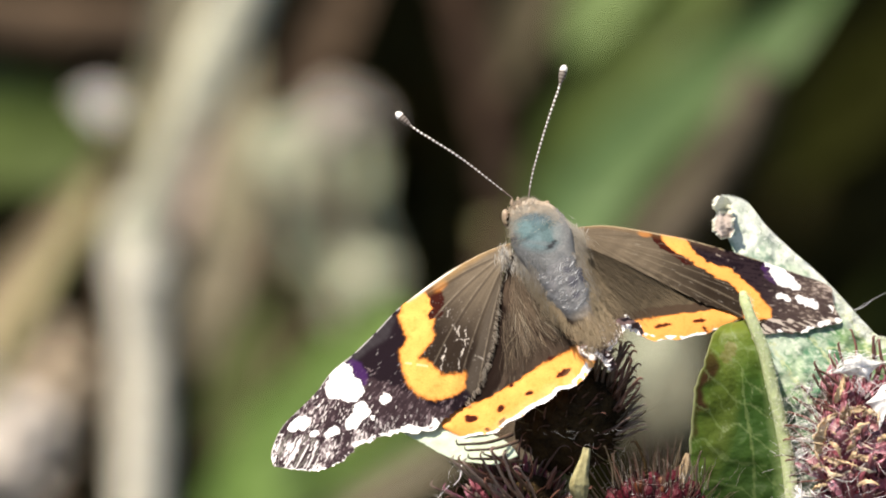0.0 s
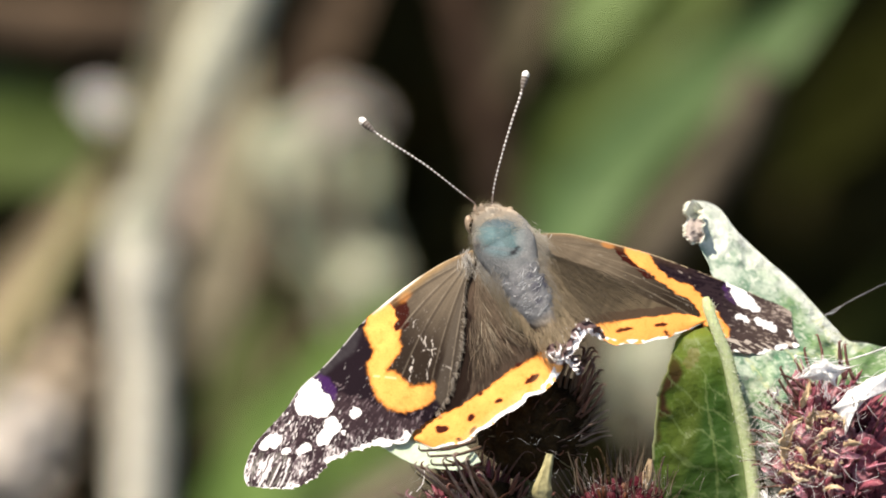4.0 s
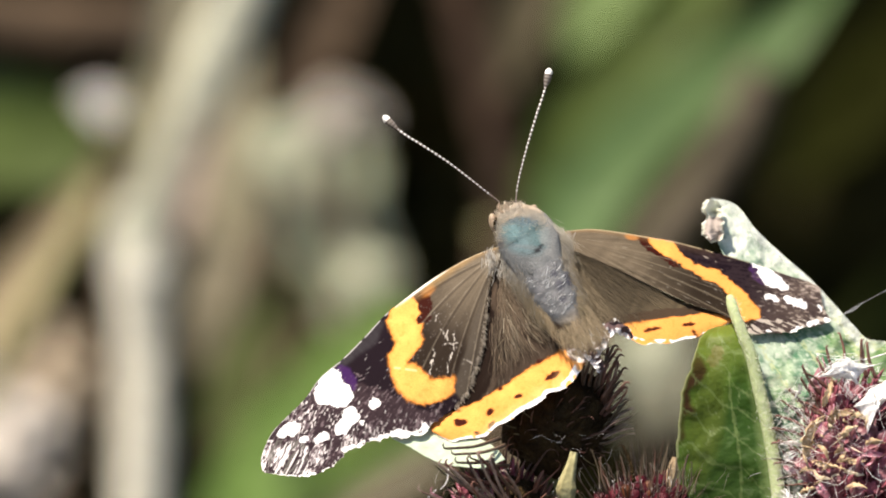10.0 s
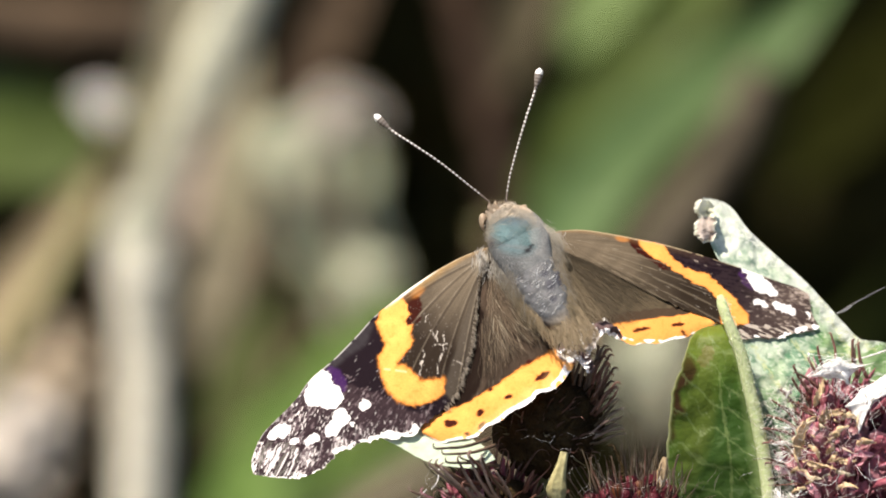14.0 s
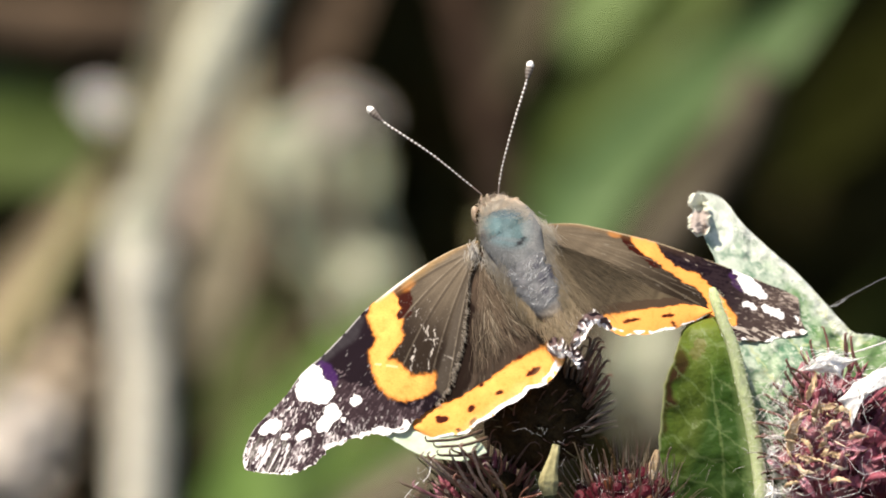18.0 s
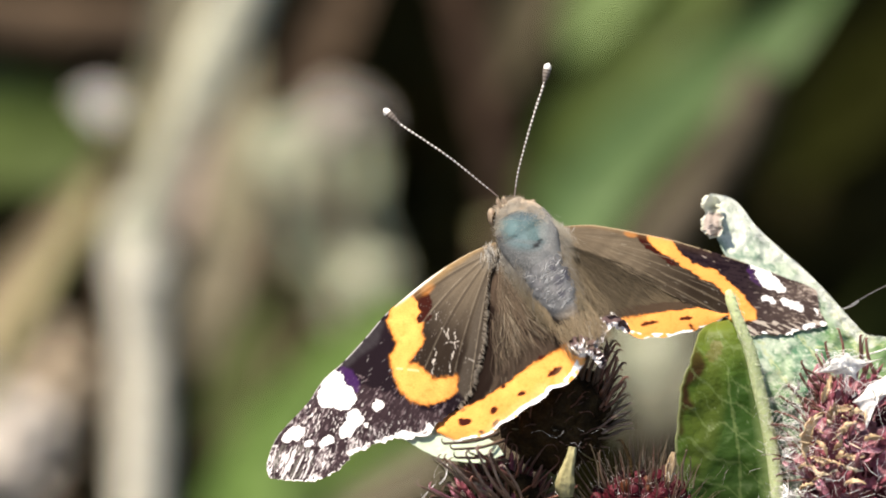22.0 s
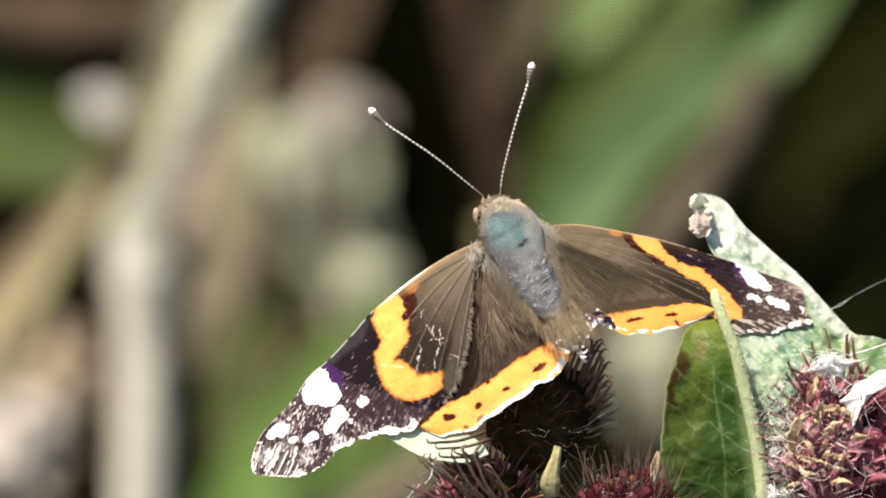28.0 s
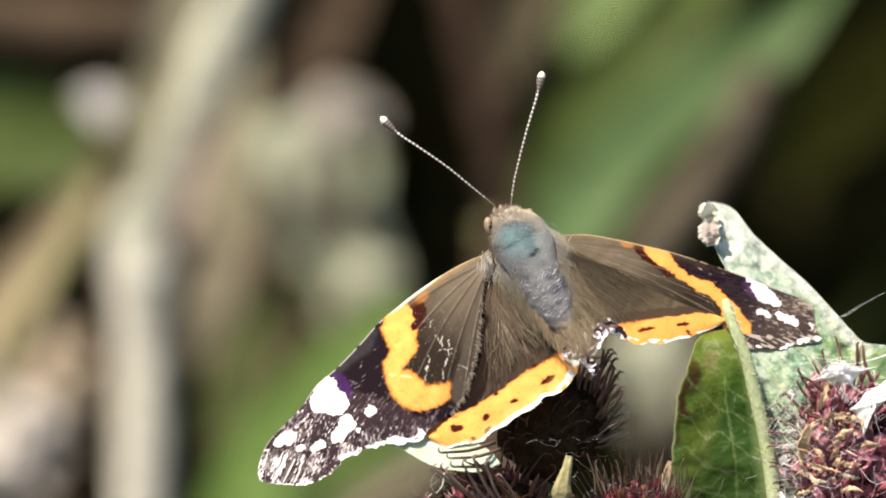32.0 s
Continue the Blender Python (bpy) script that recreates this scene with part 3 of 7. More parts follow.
def paint_right_hind(X, Y, U, V):
    col = np.empty(X.shape + (3,))
    col[:] = (0.085, 0.066, 0.043)
    tag = np.zeros(X.shape, dtype=int)
    x, y = wobble(X, Y, 161, 6)
    streak = lattice((X + Y * 0.4) / 9, (Y - X * 0.5) / 50, 162)
    col *= (0.6 + 0.7 * streak)[..., None]
    band = inside(x, y, [(1098, 548), (1160, 539), (1210, 533), (1245, 527), (1310, 535), (1300, 570), (1240, 590), (1130, 600), (1105, 575)])
    put(col, (oval(x, y, 1180, 530, 110, 10, -6) < 1), (0.05, 0.03, 0.02), 0.75)
    orange_scales(col, band, X, Y, 163, 6)
    tag[band] = 1
    for a, b, ra, rb, turn in ((1158, 556, 15, 3, -8), (1150, 559, 8, 2.5, 0), (1222, 547, 11, 3, -12), (1233, 564, 2.5, 8, -40), (1106, 562, 4, 6, 0)):
        lay(col, 1.2 * soft(oval(x, y, a, b, ra, rb, turn) < 1, 2), (0.06, 0.012, 0.006))
    white = (V > 0.95 - 0.06 * lattice(X / 12, Y / 12, 171)) & (X > 1092) & (lattice(X / 7, Y / 7, 173) * 0.5 + lattice(X / 18, Y / 18, 174) * 0.5 < 0.54)
    put(col, white, WHITE)
    corner = inside(X, Y, [(1040, 555), (1062, 605), (1112, 560), (1092, 535), (1078, 545)])
    put(col, corner, (0.1, 0.08, 0.09))
    put(col, corner & flecks(X, Y, 181, 7, 0.5), WHITE)
    return col, tag


BAND = ("orange_band", "bright orange scale band")
BIG = ("white_patch", "large white patch with a violet rim")
SMALL = ("white_spot", "small white spots")
left_fore = wing("left_forewing", L_HINGE, L_SLOPE,
                 [(888, 412), (845, 428), (800, 452), (760, 478), (720, 508), (690, 532), (650, 575), (610, 615), (575, 645), (545, 685), (515, 715), (490, 742), (476, 770), (470, 797), (474, 812)],
                 [(890, 432), (873, 470), (869, 530), (864, 580), (852, 625), (838, 665), (815, 697), (778, 722), (756, 742), (700, 750), (650, 761), (615, 781), (590, 803), (556, 820), (505, 817), (480, 814)],
                 paint_left_fore, 620, 300, 0.0, "left forewing, brown base and frayed black tip with white spots", 6.0, 20.0, 1, (BAND, BIG, SMALL))
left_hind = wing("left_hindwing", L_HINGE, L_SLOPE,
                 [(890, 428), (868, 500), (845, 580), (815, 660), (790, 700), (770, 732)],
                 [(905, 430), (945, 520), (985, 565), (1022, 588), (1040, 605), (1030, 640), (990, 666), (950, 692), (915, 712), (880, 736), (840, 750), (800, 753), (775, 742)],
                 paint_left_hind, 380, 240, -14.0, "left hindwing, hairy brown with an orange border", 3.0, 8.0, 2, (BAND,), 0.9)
right_fore = wing("right_forewing", R_HINGE, R_SLOPE,
                  [(1000, 386), (1050, 382), (1100, 388), (1150, 397), (1200, 407), (1250, 421), (1300, 436), (1350, 453), (1400, 471), (1438, 484), (1453, 492)],
                  [(1002, 412), (1090, 452), (1180, 498), (1250, 530), (1300, 550), (1330, 572), (1370, 575), (1412, 574), (1440, 562), (1470, 553), (1460, 528), (1456, 500)],
                  paint_right_fore, 640, 280, 0.0, "right forewing, brown base and dark tip with white spots", 6.0, 7.0, 3, (BAND, BIG, SMALL))
right_hind = wing("right_hindwing", R_HINGE, R_SLOPE,
                  [(1002, 405), (1080, 440), (1150, 478), (1220, 510), (1300, 538)],
                  [(990, 420), (1012, 490), (1034, 550), (1060, 594), (1084, 562), (1102, 556), (1122, 577), (1160, 582), (1200, 578), (1240, 568), (1280, 552), (1302, 541)],
                  paint_right_hind, 300, 150, -3.0, "right hindwing, hairy brown with an orange border", 3.0, 6.0, 4, (BAND,), 0.6)


def local(a, b, c):
    return units(a, b, c) - units(*HEART)


def swept(rows, sides=64, rough=1.5, seed=0):
    """A body swept along rows of (a, b, c, radius across, radius in depth)."""
    n = 64
    R = spline(rows, n)
    verts, faces = [], []
    for i, (a, b, c, rx, rz) in enumerate(R):
        p0, p1 = R[max(i - 1, 0)], R[min(i + 1, n - 1)]
        d = Vector((p1[0] - p0[0], p1[1] - p0[1]))
        d = d.normalized() if d.length > 1e-6 else Vector((0, 1))
        for k in range(sides):
            ph = 2 * math.pi * k / sides
            g = 1 + 0.02 * rough * noise.noise(Vector((math.cos(ph) * 2, math.sin(ph) * 2, i * 0.21 + seed)))
            verts.append(local(a - d.y * rx * g * math.cos(ph), b + d.x * rx * g * math.cos(ph), c + rz * g * math.sin(ph)))
    for i in range(n - 1):
        for k in range(sides):
            q, w = i * sides + k, i * sides + (k + 1) % sides
            faces.append((q, w, w + sides, q + sides))
    faces.append(tuple(range(sides - 1, -1, -1)))
    faces.append(tuple(range((n - 1) * sides, n * sides)))
    return verts, faces


def sheet(verts):
    """Sheet units of local places."""
    h = units(*HEART)
    out = []
    for v in verts:
        w = (v + h) / UNIT
        k = 1 - w.z * UNIT / REACH
        out.append((w.x / k + 784, 441 - w.y / k))
    return np.array(out)


v, f = swept([(916, 350, -20, 4, 4), (922, 358, -14, 34, 28), (930, 376, 0, 48, 40), (942, 404, 18, 54, 48), (956, 436, 36, 48, 44), (968, 462, 52, 40, 38), (982, 486, 68, 30, 28), (992, 504, 80, 10, 10)])
xy = sheet(v)
col = np.empty((len(v), 3))
col[:] = (0.105, 0.112, 0.118)


def tone(col, x, y, a, b, ra, rb, turn, colour, strength, soft=0.8):
    """A patch of colour that fades outwards."""
    m = np.clip((1 + soft - oval(x, y, a, b, ra, rb, turn)) / soft, 0, 1)[:, None] * strength
    col[:] = col * (1 - m) + np.array(colour) * m


tx, ty = xy[:, 0] + (lattice(xy[:, 0] / 9, xy[:, 1] / 9, 3) - 0.5) * 8, xy[:, 1]
tone(col, tx, ty, 925, 342, 50, 14, 0, (0.42, 0.34, 0.26), 0.9)
tone(col, tx, ty, 935, 394, 30, 21, 12, (0.06, 0.118, 0.135), 0.85, 2.4)
tone(col, tx, ty, 956, 394, 14, 20, 10, (0.036, 0.075, 0.082), 0.6, 1.2)
# pale highlight on the left, painted into the thorax colour
tone(col, tx, ty, 908, 390, 11, 13, 20, (0.12, 0.21, 0.23), 0.7, 1.6)
tone(col, tx, ty, 935, 369, 28, 5, 5, (0.055, 0.09, 0.12), 0.55, 1.2)
tone(col, tx, ty, 935, 413, 40, 3, 8, (0.1, 0.11, 0.12), 0.5, 1.0)
tone(col, tx, ty, 984, 402, 14, 34, -24, (0.22, 0.22, 0.215), 0.5, 1.5)
tone(col, xy[:, 0], xy[:, 1], 960, 416, 11, 2.6, -42, (0.008, 0.01, 0.014), 1.0, 0.5)
tone(col, xy[:, 0], xy[:, 1], 957, 420, 5, 3, 0, (0.008, 0.01, 0.014), 1.0, 0.5)
tone(col, xy[:, 0], xy[:, 1], 891, 406, 9, 11, 0, (0.25, 0.25, 0.265), 0.6, 0.6)
tone(col, xy[:, 0], xy[:, 1], 891, 407, 6, 8, 0, (0.02, 0.008, 0.016), 1.0, 0.5)
make("thorax", v, f, BODY, butterfly, "blue-grey hairy thorax", True, col)
v, f = swept([(954, 436, 46, 20, 18), (962, 450, 54, 36, 32), (976, 476, 74, 41, 37), (992, 504, 98, 38, 35), (1006, 528, 116, 31, 29), (1024, 554, 134, 20, 20), (1036, 572, 146, 8, 8), (1038, 576, 148, 3, 3)], rough=5.0)
xy = sheet(v)
col = np.empty((len(v), 3))
along = (xy[:, 0] - 958) * 0.55 + (xy[:, 1] - 448) * 0.83
col[:] = (0.078, 0.082, 0.09)
across = (xy[:, 0] - 958) * 0.83 - (xy[:, 1] - 448) * 0.55
band_at = along + 0.012 * across ** 2 + (lattice(xy[:, 0] / 14, xy[:, 1] / 14, 8) - 0.5) * 12
ring = np.clip(np.sin(band_at / 2.4) * 1.8 - 0.5, 0, 1) * (lattice(xy[:, 0] / 9, xy[:, 1] / 9, 6) > 0.42)
lay(col, 0.14 * ring, (0.24, 0.25, 0.26))
furrow = np.clip(np.sin(band_at / 2.4 + 2.6) * 2 - 0.9, 0, 1)
lay(col, 0.28 * furrow, (0.06, 0.062, 0.07))
put(col, lattice(xy[:, 0] / 10, xy[:, 1] / 10, 5) > 0.74, (0.09, 0.09, 0.1), 0.5)
for a, b, ra, rb in ((997, 482, 7, 9), (1003, 506, 6, 5), (986, 460, 5, 5), (1012, 470, 5, 12)):
    tone(col, xy[:, 0], xy[:, 1], a, b, ra, rb, -20, (0.035, 0.036, 0.05), 0.85)
fade = np.clip((along - 92) / 26, 0, 1)[:, None]
col[:] = col * (1 - 0.85 * fade) + np.array((0.15, 0.115, 0.075)) * 0.85 * fade
make("abdomen", v, f, BODY, butterfly, "grey abdomen with pale segment rings", True, col)
v, f = swept([(913, 338, -34, 5, 5), (915, 343, -30, 22, 18), (917, 354, -22, 32, 26), (921, 366, -14, 32, 28), (924, 374, -10, 12, 14)])
col = np.empty((len(v), 3))
col[:] = (0.42, 0.37, 0.31)
head = make("head", v, f, BODY, butterfly, "tan hairy head", True, col)
for a, b, c, turn in ((879, 370, 2, 10), (944, 352, -22, -40)):
    bag = blob(([], []), local(a, b, c), (8 * UNIT, 17 * UNIT, 12 * UNIT), Matrix.Rotation(radians(turn), 3, "Z"), 12, 16)
    make("eye", bag[0], bag[1], EYE_MAT, head, "tan compound eye")
bag = tube(([], []), [local(*p) for p in spline([(885, 360, 12), (882, 368, 14), (881, 376, 14), (883, 384, 12)], 8)], [w * UNIT for w in (0.6, 1.6, 2.2, 2.6, 2.6, 2.2, 1.6, 0.6)], 6)
make("eye_stripe", bag[0], bag[1], BUR_CORE, head, "dark stripe across the eye")
for rows in ([(897, 354, -10), (891, 348, -8), (888, 341, -10), (890, 335, -14)], [(904, 348, -14), (900, 339, -14), (899, 332, -18)]):
    bag = tube(([], []), [local(*p) for p in spline(rows, 9)], [w * UNIT for w in (2.6, 3.2, 3.4, 3.4, 3.2, 2.8, 2.4, 1.8, 0.9)], 8)
    make("palp", bag[0], bag[1], EYE_MAT, head, "tan palp")


def antenna(rows):
    pts = spline(rows, 126)
    n = len(pts)
    bag, cols = ([], []), []
    stop = int(n * 0.87)
    radii = []
    for i in range(stop):
        beat = (i % 4) / 4
        radii.append((1.7 + 0.5 * (beat < 0.5) - 0.8 * (1 - i / stop)) * UNIT)
    tube(bag, [local(*p) for p in pts[:stop]], radii, 7)
    for i in range(stop):
        white = (i % 4) < 2 and i > 10
        g = 0.45 + 0.55 * i / stop
        cols += [(0.68 * g, 0.67 * g, 0.66 * g) if white else (0.13, 0.1, 0.09)] * 7
    ob = make("antenna", bag[0], bag[1], ANTENNA, butterfly, "thin antenna banded black and white", True, np.array(cols))
    club, cols = ([], []), []
    cp = pts[stop - 1:]
    m = len(cp)
    tube(club, [local(*p) for p in cp], [(2.4 + 4.4 * min(1, i / (m * 0.4))) * UNIT * (1 if i < m - 3 else (0.85, 0.6, 0.2)[i - m + 3]) for i in range(m)], 9)
    for i in range(m):
        c = (0.85, 0.84, 0.82) if i > m - 7 else ((0.09, 0.07, 0.06) if i % 3 else (0.24, 0.22, 0.2))
        cols += [c] * 9
    make("club", club[0], club[1], ANTENNA, ob, "dark club with a white tip", True, np.array(cols))
    return ob


left_antenna = antenna([(890, 334, -30), (852, 303, -42), (802, 263, -60), (752, 229, -76), (715, 204, -90), (687, 178, -98)])
right_antenna = antenna([(918, 338, -34), (922, 304, -48), (936, 244, -74), (954, 181, -98), (969, 133, -115), (977, 97, -124)])


def strands(name, spots, parent, label, origin):
    """Fine tapered hairs; spots: rows of (start, end, half width, colour), places in sheet units."""
    verts, faces, cols = [], [], []
    for p, q, w, c in spots:
        p, q = Vector(p), Vector(q)
        d = q - p
        side = Vector((-d.y, d.x, 0))
        side = side.normalized() * w if side.length > 1e-6 else Vector((w, 0, 0))
        bend = Vector((random.uniform(-1, 1), random.uniform(-1, 1), random.uniform(-1, 1))) * d.length * 0.12
        mid = p + d * 0.55 + bend
        i = len(verts)
        for t in (p + side, p - side, mid + side * 0.8, mid - side * 0.8, q):
            verts.append(units(*t) - origin)
        faces += [(i, i + 1, i + 3, i + 2), (i + 2, i + 3, i + 4)]
        cols += [c] * 5
    return make(name, verts, faces, HAIR, parent, label, True, np.array(cols))


def shade_of(base, spread=0.35):
    g = random.uniform(1 - spread, 1 + spread)
    return tuple(c * g for c in base)


rows = []
for i in range(9000):  # thorax fuzz, standing out all round
    ph = random.uniform(0, 2 * math.pi)
    s = random.random() ** 0.4
    a, b = 941 + 53 * s * math.cos(ph) + 14 * s * math.sin(ph), 404 + 60 * s * math.sin(ph)
    z = 14 + 46 * math.sqrt(max(0, 1 - s * s))
    reach = random.uniform(3, 10) * (0.6 + 0.6 * s)
    out = Vector((math.cos(ph) * s, math.sin(ph) * s, 0.5 * (1 - s))) + Vector((random.uniform(-0.4, 0.5), random.uniform(-0.1, 0.8), random.uniform(0, 0.3)))
    c = (0.2, 0.205, 0.205) if b > 398 + random.gauss(0, 8) else (0.52, 0.47, 0.4)
    if a > 972:
        c = (0.4, 0.385, 0.35)
    patch = oval(a, b, 934, 394, 36, 27, 12)
    if patch < 0.95 + random.gauss(0, 0.6):  # the bluish back
        c = (0.17, 0.26, 0.275) if a < 918 + random.gauss(0, 9) else (0.1, 0.165, 0.18)
        reach *= 0.6
    rows.append(((a, b, z), tuple(Vector((a, b, z)) + out * reach), random.uniform(0.12, 0.24), shade_of(c, 0.1)))
for i in range(1300):  # head fuzz
    ph = random.uniform(0, 2 * math.pi)
    s = random.random() ** 0.5
    a, b = 916 + 33 * s * math.cos(ph), 354 + 19 * s * math.sin(ph)
    z = -16 + 30 * math.sqrt(1 - s * s)
    q = (a + math.cos(ph) * 5 + random.uniform(-4, 4), b + math.sin(ph) * 5 + random.uniform(-5, 4), z + random.uniform(2, 8))
    rows.append(((a, b, z), q, random.uniform(0.14, 0.3), shade_of((0.66, 0.56, 0.45), 0.14)))
for i in range(2600):  # a pale slope of hair from the head down over the right wing root
    t = random.random()
    a, b = 940 + 62 * t + random.gauss(0, 7), 356 + 44 * t + random.gauss(0, 7) + 4
    z = 16 + 6 * t + random.uniform(0, 12)
    n = random.uniform(8, 20) + 16 * t * random.random()
    q = (a + n * random.uniform(0.5, 1.0), b + n * random.uniform(0.3, 1.0), z + random.uniform(-3, 6))
    g = max(0.0, t - 0.45) * 1.4
    c = tuple(u * (1 - g) + w * g for u, w in zip((0.6, 0.57, 0.52), (0.34, 0.3, 0.23)))
    rows.append(((a, b, z), q, random.uniform(0.13, 0.28), shade_of(c, 0.12)))
for i in range(500):  # lower thorax, combed back
    a, b = random.gauss(952, 26), random.gauss(440, 14)
    s = min(1, abs(a - 952) / 55)
    z = 32 + 46 * math.sqrt(1 - s * s) + (b - 440) * 0.5
    q = (a + random.uniform(-2, 12), b + random.uniform(6, 16), z + random.uniform(0, 6))
    rows.append(((a, b, z), q, random.uniform(0.16, 0.34), shade_of((0.18, 0.185, 0.19), 0.25)))
for i in range(160):  # abdomen, combed back
    t = random.random()
    s = random.uniform(-1, 1)
    a, b = 960 + 62 * t + s * 38 * (1 - 0.5 * t), 450 + 100 * t - s * 20 * (1 - 0.5 * t)
    z = 58 + 75 * t + 38 * math.sqrt(1 - s * s) * (1 - 0.4 * t)
    c = (0.4, 0.4, 0.41) if t < 0.75 else (0.18, 0.14, 0.09)
    q = (a + random.uniform(0, 10), b + random.uniform(4, 12), z + random.uniform(0, 4))
    rows.append(((a, b, z), q, random.uniform(0.2, 0.4), shade_of(c, 0.18)))
for i in range(76):  # pale wisps along the segment edges
    t = 0.05 + (i % 9) / 9 * 0.72 + random.uniform(-0.04, 0.04)
    s = random.uniform(-0.8, 0.7)
    tilt = random.gauss(0, 0.7)
    for step in range(random.randint(1, 3)):
        ends = []
        for g in (s, s + 0.14):
            ends.append((960 + 62 * t + g * 38 * (1 - 0.4 * t), 450 + 100 * t - g * 20 + 7 * (1 - g * g) + tilt * (g - s) * 40, 65 + 72 * t + 42 * math.sqrt(max(0, 1 - g * g)) * (1 - 0.35 * t)))
        rows.append((ends[0], ends[1], random.uniform(0.3, 0.8), shade_of((0.42, 0.43, 0.44), 0.5)))
        s += 0.11
for i in range(260):  # pale tufts at the wing roots
    a, b = random.choice(((random.gauss(874, 6), random.gauss(428, 8)), (random.gauss(898, 10), random.gauss(446, 10)), (random.gauss(1006, 8), random.gauss(400, 8))))
    z = random.uniform(0, 20)
    q = (a + random.uniform(-8, 6), b + random.uniform(6, 22), z + random.uniform(2, 8))
    rows.append(((a, b, z), q, random.uniform(0.4, 0.8), shade_of((0.42, 0.4, 0.37), 0.25)))
for i in range(2400):  # grey to buff hair that veils the flanks of thorax and abdomen
    t = random.random()
    if random.random() < 0.5:
        a, b, z = 990 + 26 * t + random.gauss(0, 6), 392 + 128 * t + random.gauss(0, 5), 16 + 108 * t
        q = (a + random.uniform(8, 26), b + random.uniform(14, 34), z + random.uniform(8, 22))
    else:
        a, b, z = 900 + 70 * t + random.gauss(0, 6), 430 + 108 * t + random.gauss(0, 5), 20 + 86 * t
        q = (a + random.uniform(-4, 16), b + random.uniform(16, 40), z + random.uniform(6, 18))
    g = min(1, t * 1.6)
    c = tuple(u * (1 - g) + w * g for u, w in zip((0.26, 0.25, 0.23), (0.19, 0.155, 0.108)))
    rows.append(((a, b, z), q, random.uniform(0.16, 0.34), shade_of(c, 0.14)))
for i in range(1300):  # buff hair over both edges of the abdomen
    t = random.random()
    if random.random() < 0.6:
        a, b, z = 994 + 40 * t + random.gauss(0, 6), 432 + 96 * t + random.gauss(0, 6), 62 + 84 * t
        q = (a + random.uniform(6, 24), b + random.uniform(8, 34), z + random.uniform(-4, 10))
    else:
        a, b, z = 924 + 58 * t + random.gauss(0, 5), 452 + 92 * t + random.gauss(0, 5), 66 + 60 * t
        q = (a + random.uniform(-10, 8), b + random.uniform(12, 32), z + random.uniform(-6, 8))
    c = (0.27, 0.25, 0.22) if random.random() > t else (0.23, 0.19, 0.13)
    rows.append(((a, b, z), q, random.uniform(0.16, 0.34), shade_of(c, 0.2)))
for i in range(800):  # buff hair in the hollows beside thorax and abdomen
    t = random.random()
    if random.random() < 0.55:
        a, b, z = 1000 + 28 * t + random.gauss(0, 7), 408 + 110 * t + random.gauss(0, 6), 10 + 110 * t
        q = (a + random.uniform(6, 18), b + random.uniform(24, 44), z + random.uniform(14, 34))
    else:
        a, b, z = 908 + 62 * t + random.gauss(0, 6), 448 + 90 * t + random.gauss(0, 6), 16 + 66 * t
        q = (a + random.uniform(4, 14), b + random.uniform(24, 44), z + random.uniform(12, 26))
    rows.append(((a, b, z), q, random.uniform(0.2, 0.4), shade_of((0.2, 0.165, 0.115), 0.22)))
for i in range(1500):  # tan tuft over the tail and both wing roots
    t = random.random()
    s = random.uniform(-1, 1)
    a, b = 985 + 62 * t + s * 34, 500 + 78 * t - s * 18
    if abs(s) < 0.75 and t < 0.55:
        continue
    z = 100 + 62 * t + 30 * (1 - s * s)
    q = (a + random.uniform(6, 18), b + random.uniform(18, 38), z + random.uniform(4, 18))
    rows.append(((a, b, z), q, random.uniform(0.22, 0.45), shade_of((0.25, 0.2, 0.135), 0.25)))
strands("body_hair", rows, butterfly, "fine grey and tan body hair", units(*HEART))
rows = []
for i in range(170):  # left hindwing hair in tufts, combed back from the hinge
    t = random.uniform(0.05, 0.95)
    s = random.random()
    a0 = 893 + t * (-28 + s * 165)
    b0 = 440 + t * (185 - s * 25)
    if a0 < 890 - (b0 - 440) * 0.16:
        continue
    lean = -0.1 + s * 1.15 + random.uniform(-0.2, 0.2)
    tuft = shade_of((0.12, 0.09, 0.064), 0.7)
    for j in range(random.randint(5, 13)):
        a, b = a0 + random.gauss(0, 4), b0 + random.gauss(0, 4)
        d = Vector((lean + random.uniform(-0.1, 0.1), 0.8, 0)).normalized() * random.uniform(30, 66)
        q = (a + d.x, b + d.y, on_wing(a + d.x, b + d.y, L_HINGE, L_SLOPE) + random.uniform(0, 6))
        if q[1] > 578 + (1014 - q[0]) * 0.575 or q[0] < 892 - (q[1] - 520) * 0.12:
            continue
        rows.append(((a, b, on_wing(a, b, L_HINGE, L_SLOPE) - 4), q, random.uniform(0.2, 0.5), shade_of(tuft, 0.15)))
for i in range(70):  # single paler hairs over them
    t, s = random.uniform(0.1, 0.8), random.random()
    a, b = 896 + t * (-6 + s * 130), 446 + t * (170 - s * 20)
    d = Vector((s * 1.1 + random.gauss(0, 0.25), 0.8, 0)).normalized() * random.uniform(26, 60)
    q = (a + d.x, b + d.y, on_wing(a + d.x, b + d.y, L_HINGE, L_SLOPE) + random.uniform(4, 12))
    if q[1] < 572 + (1014 - q[0]) * 0.575:
        rows.append(((a, b, on_wing(a, b, L_HINGE, L_SLOPE) + 2), q, random.uniform(0.2, 0.42), shade_of((0.34, 0.29, 0.22), 0.25)))
o = units(*L_HINGE)
strands("wing_hair", rows, left_hind, "long brown hair on the wing base", o)
rows = []
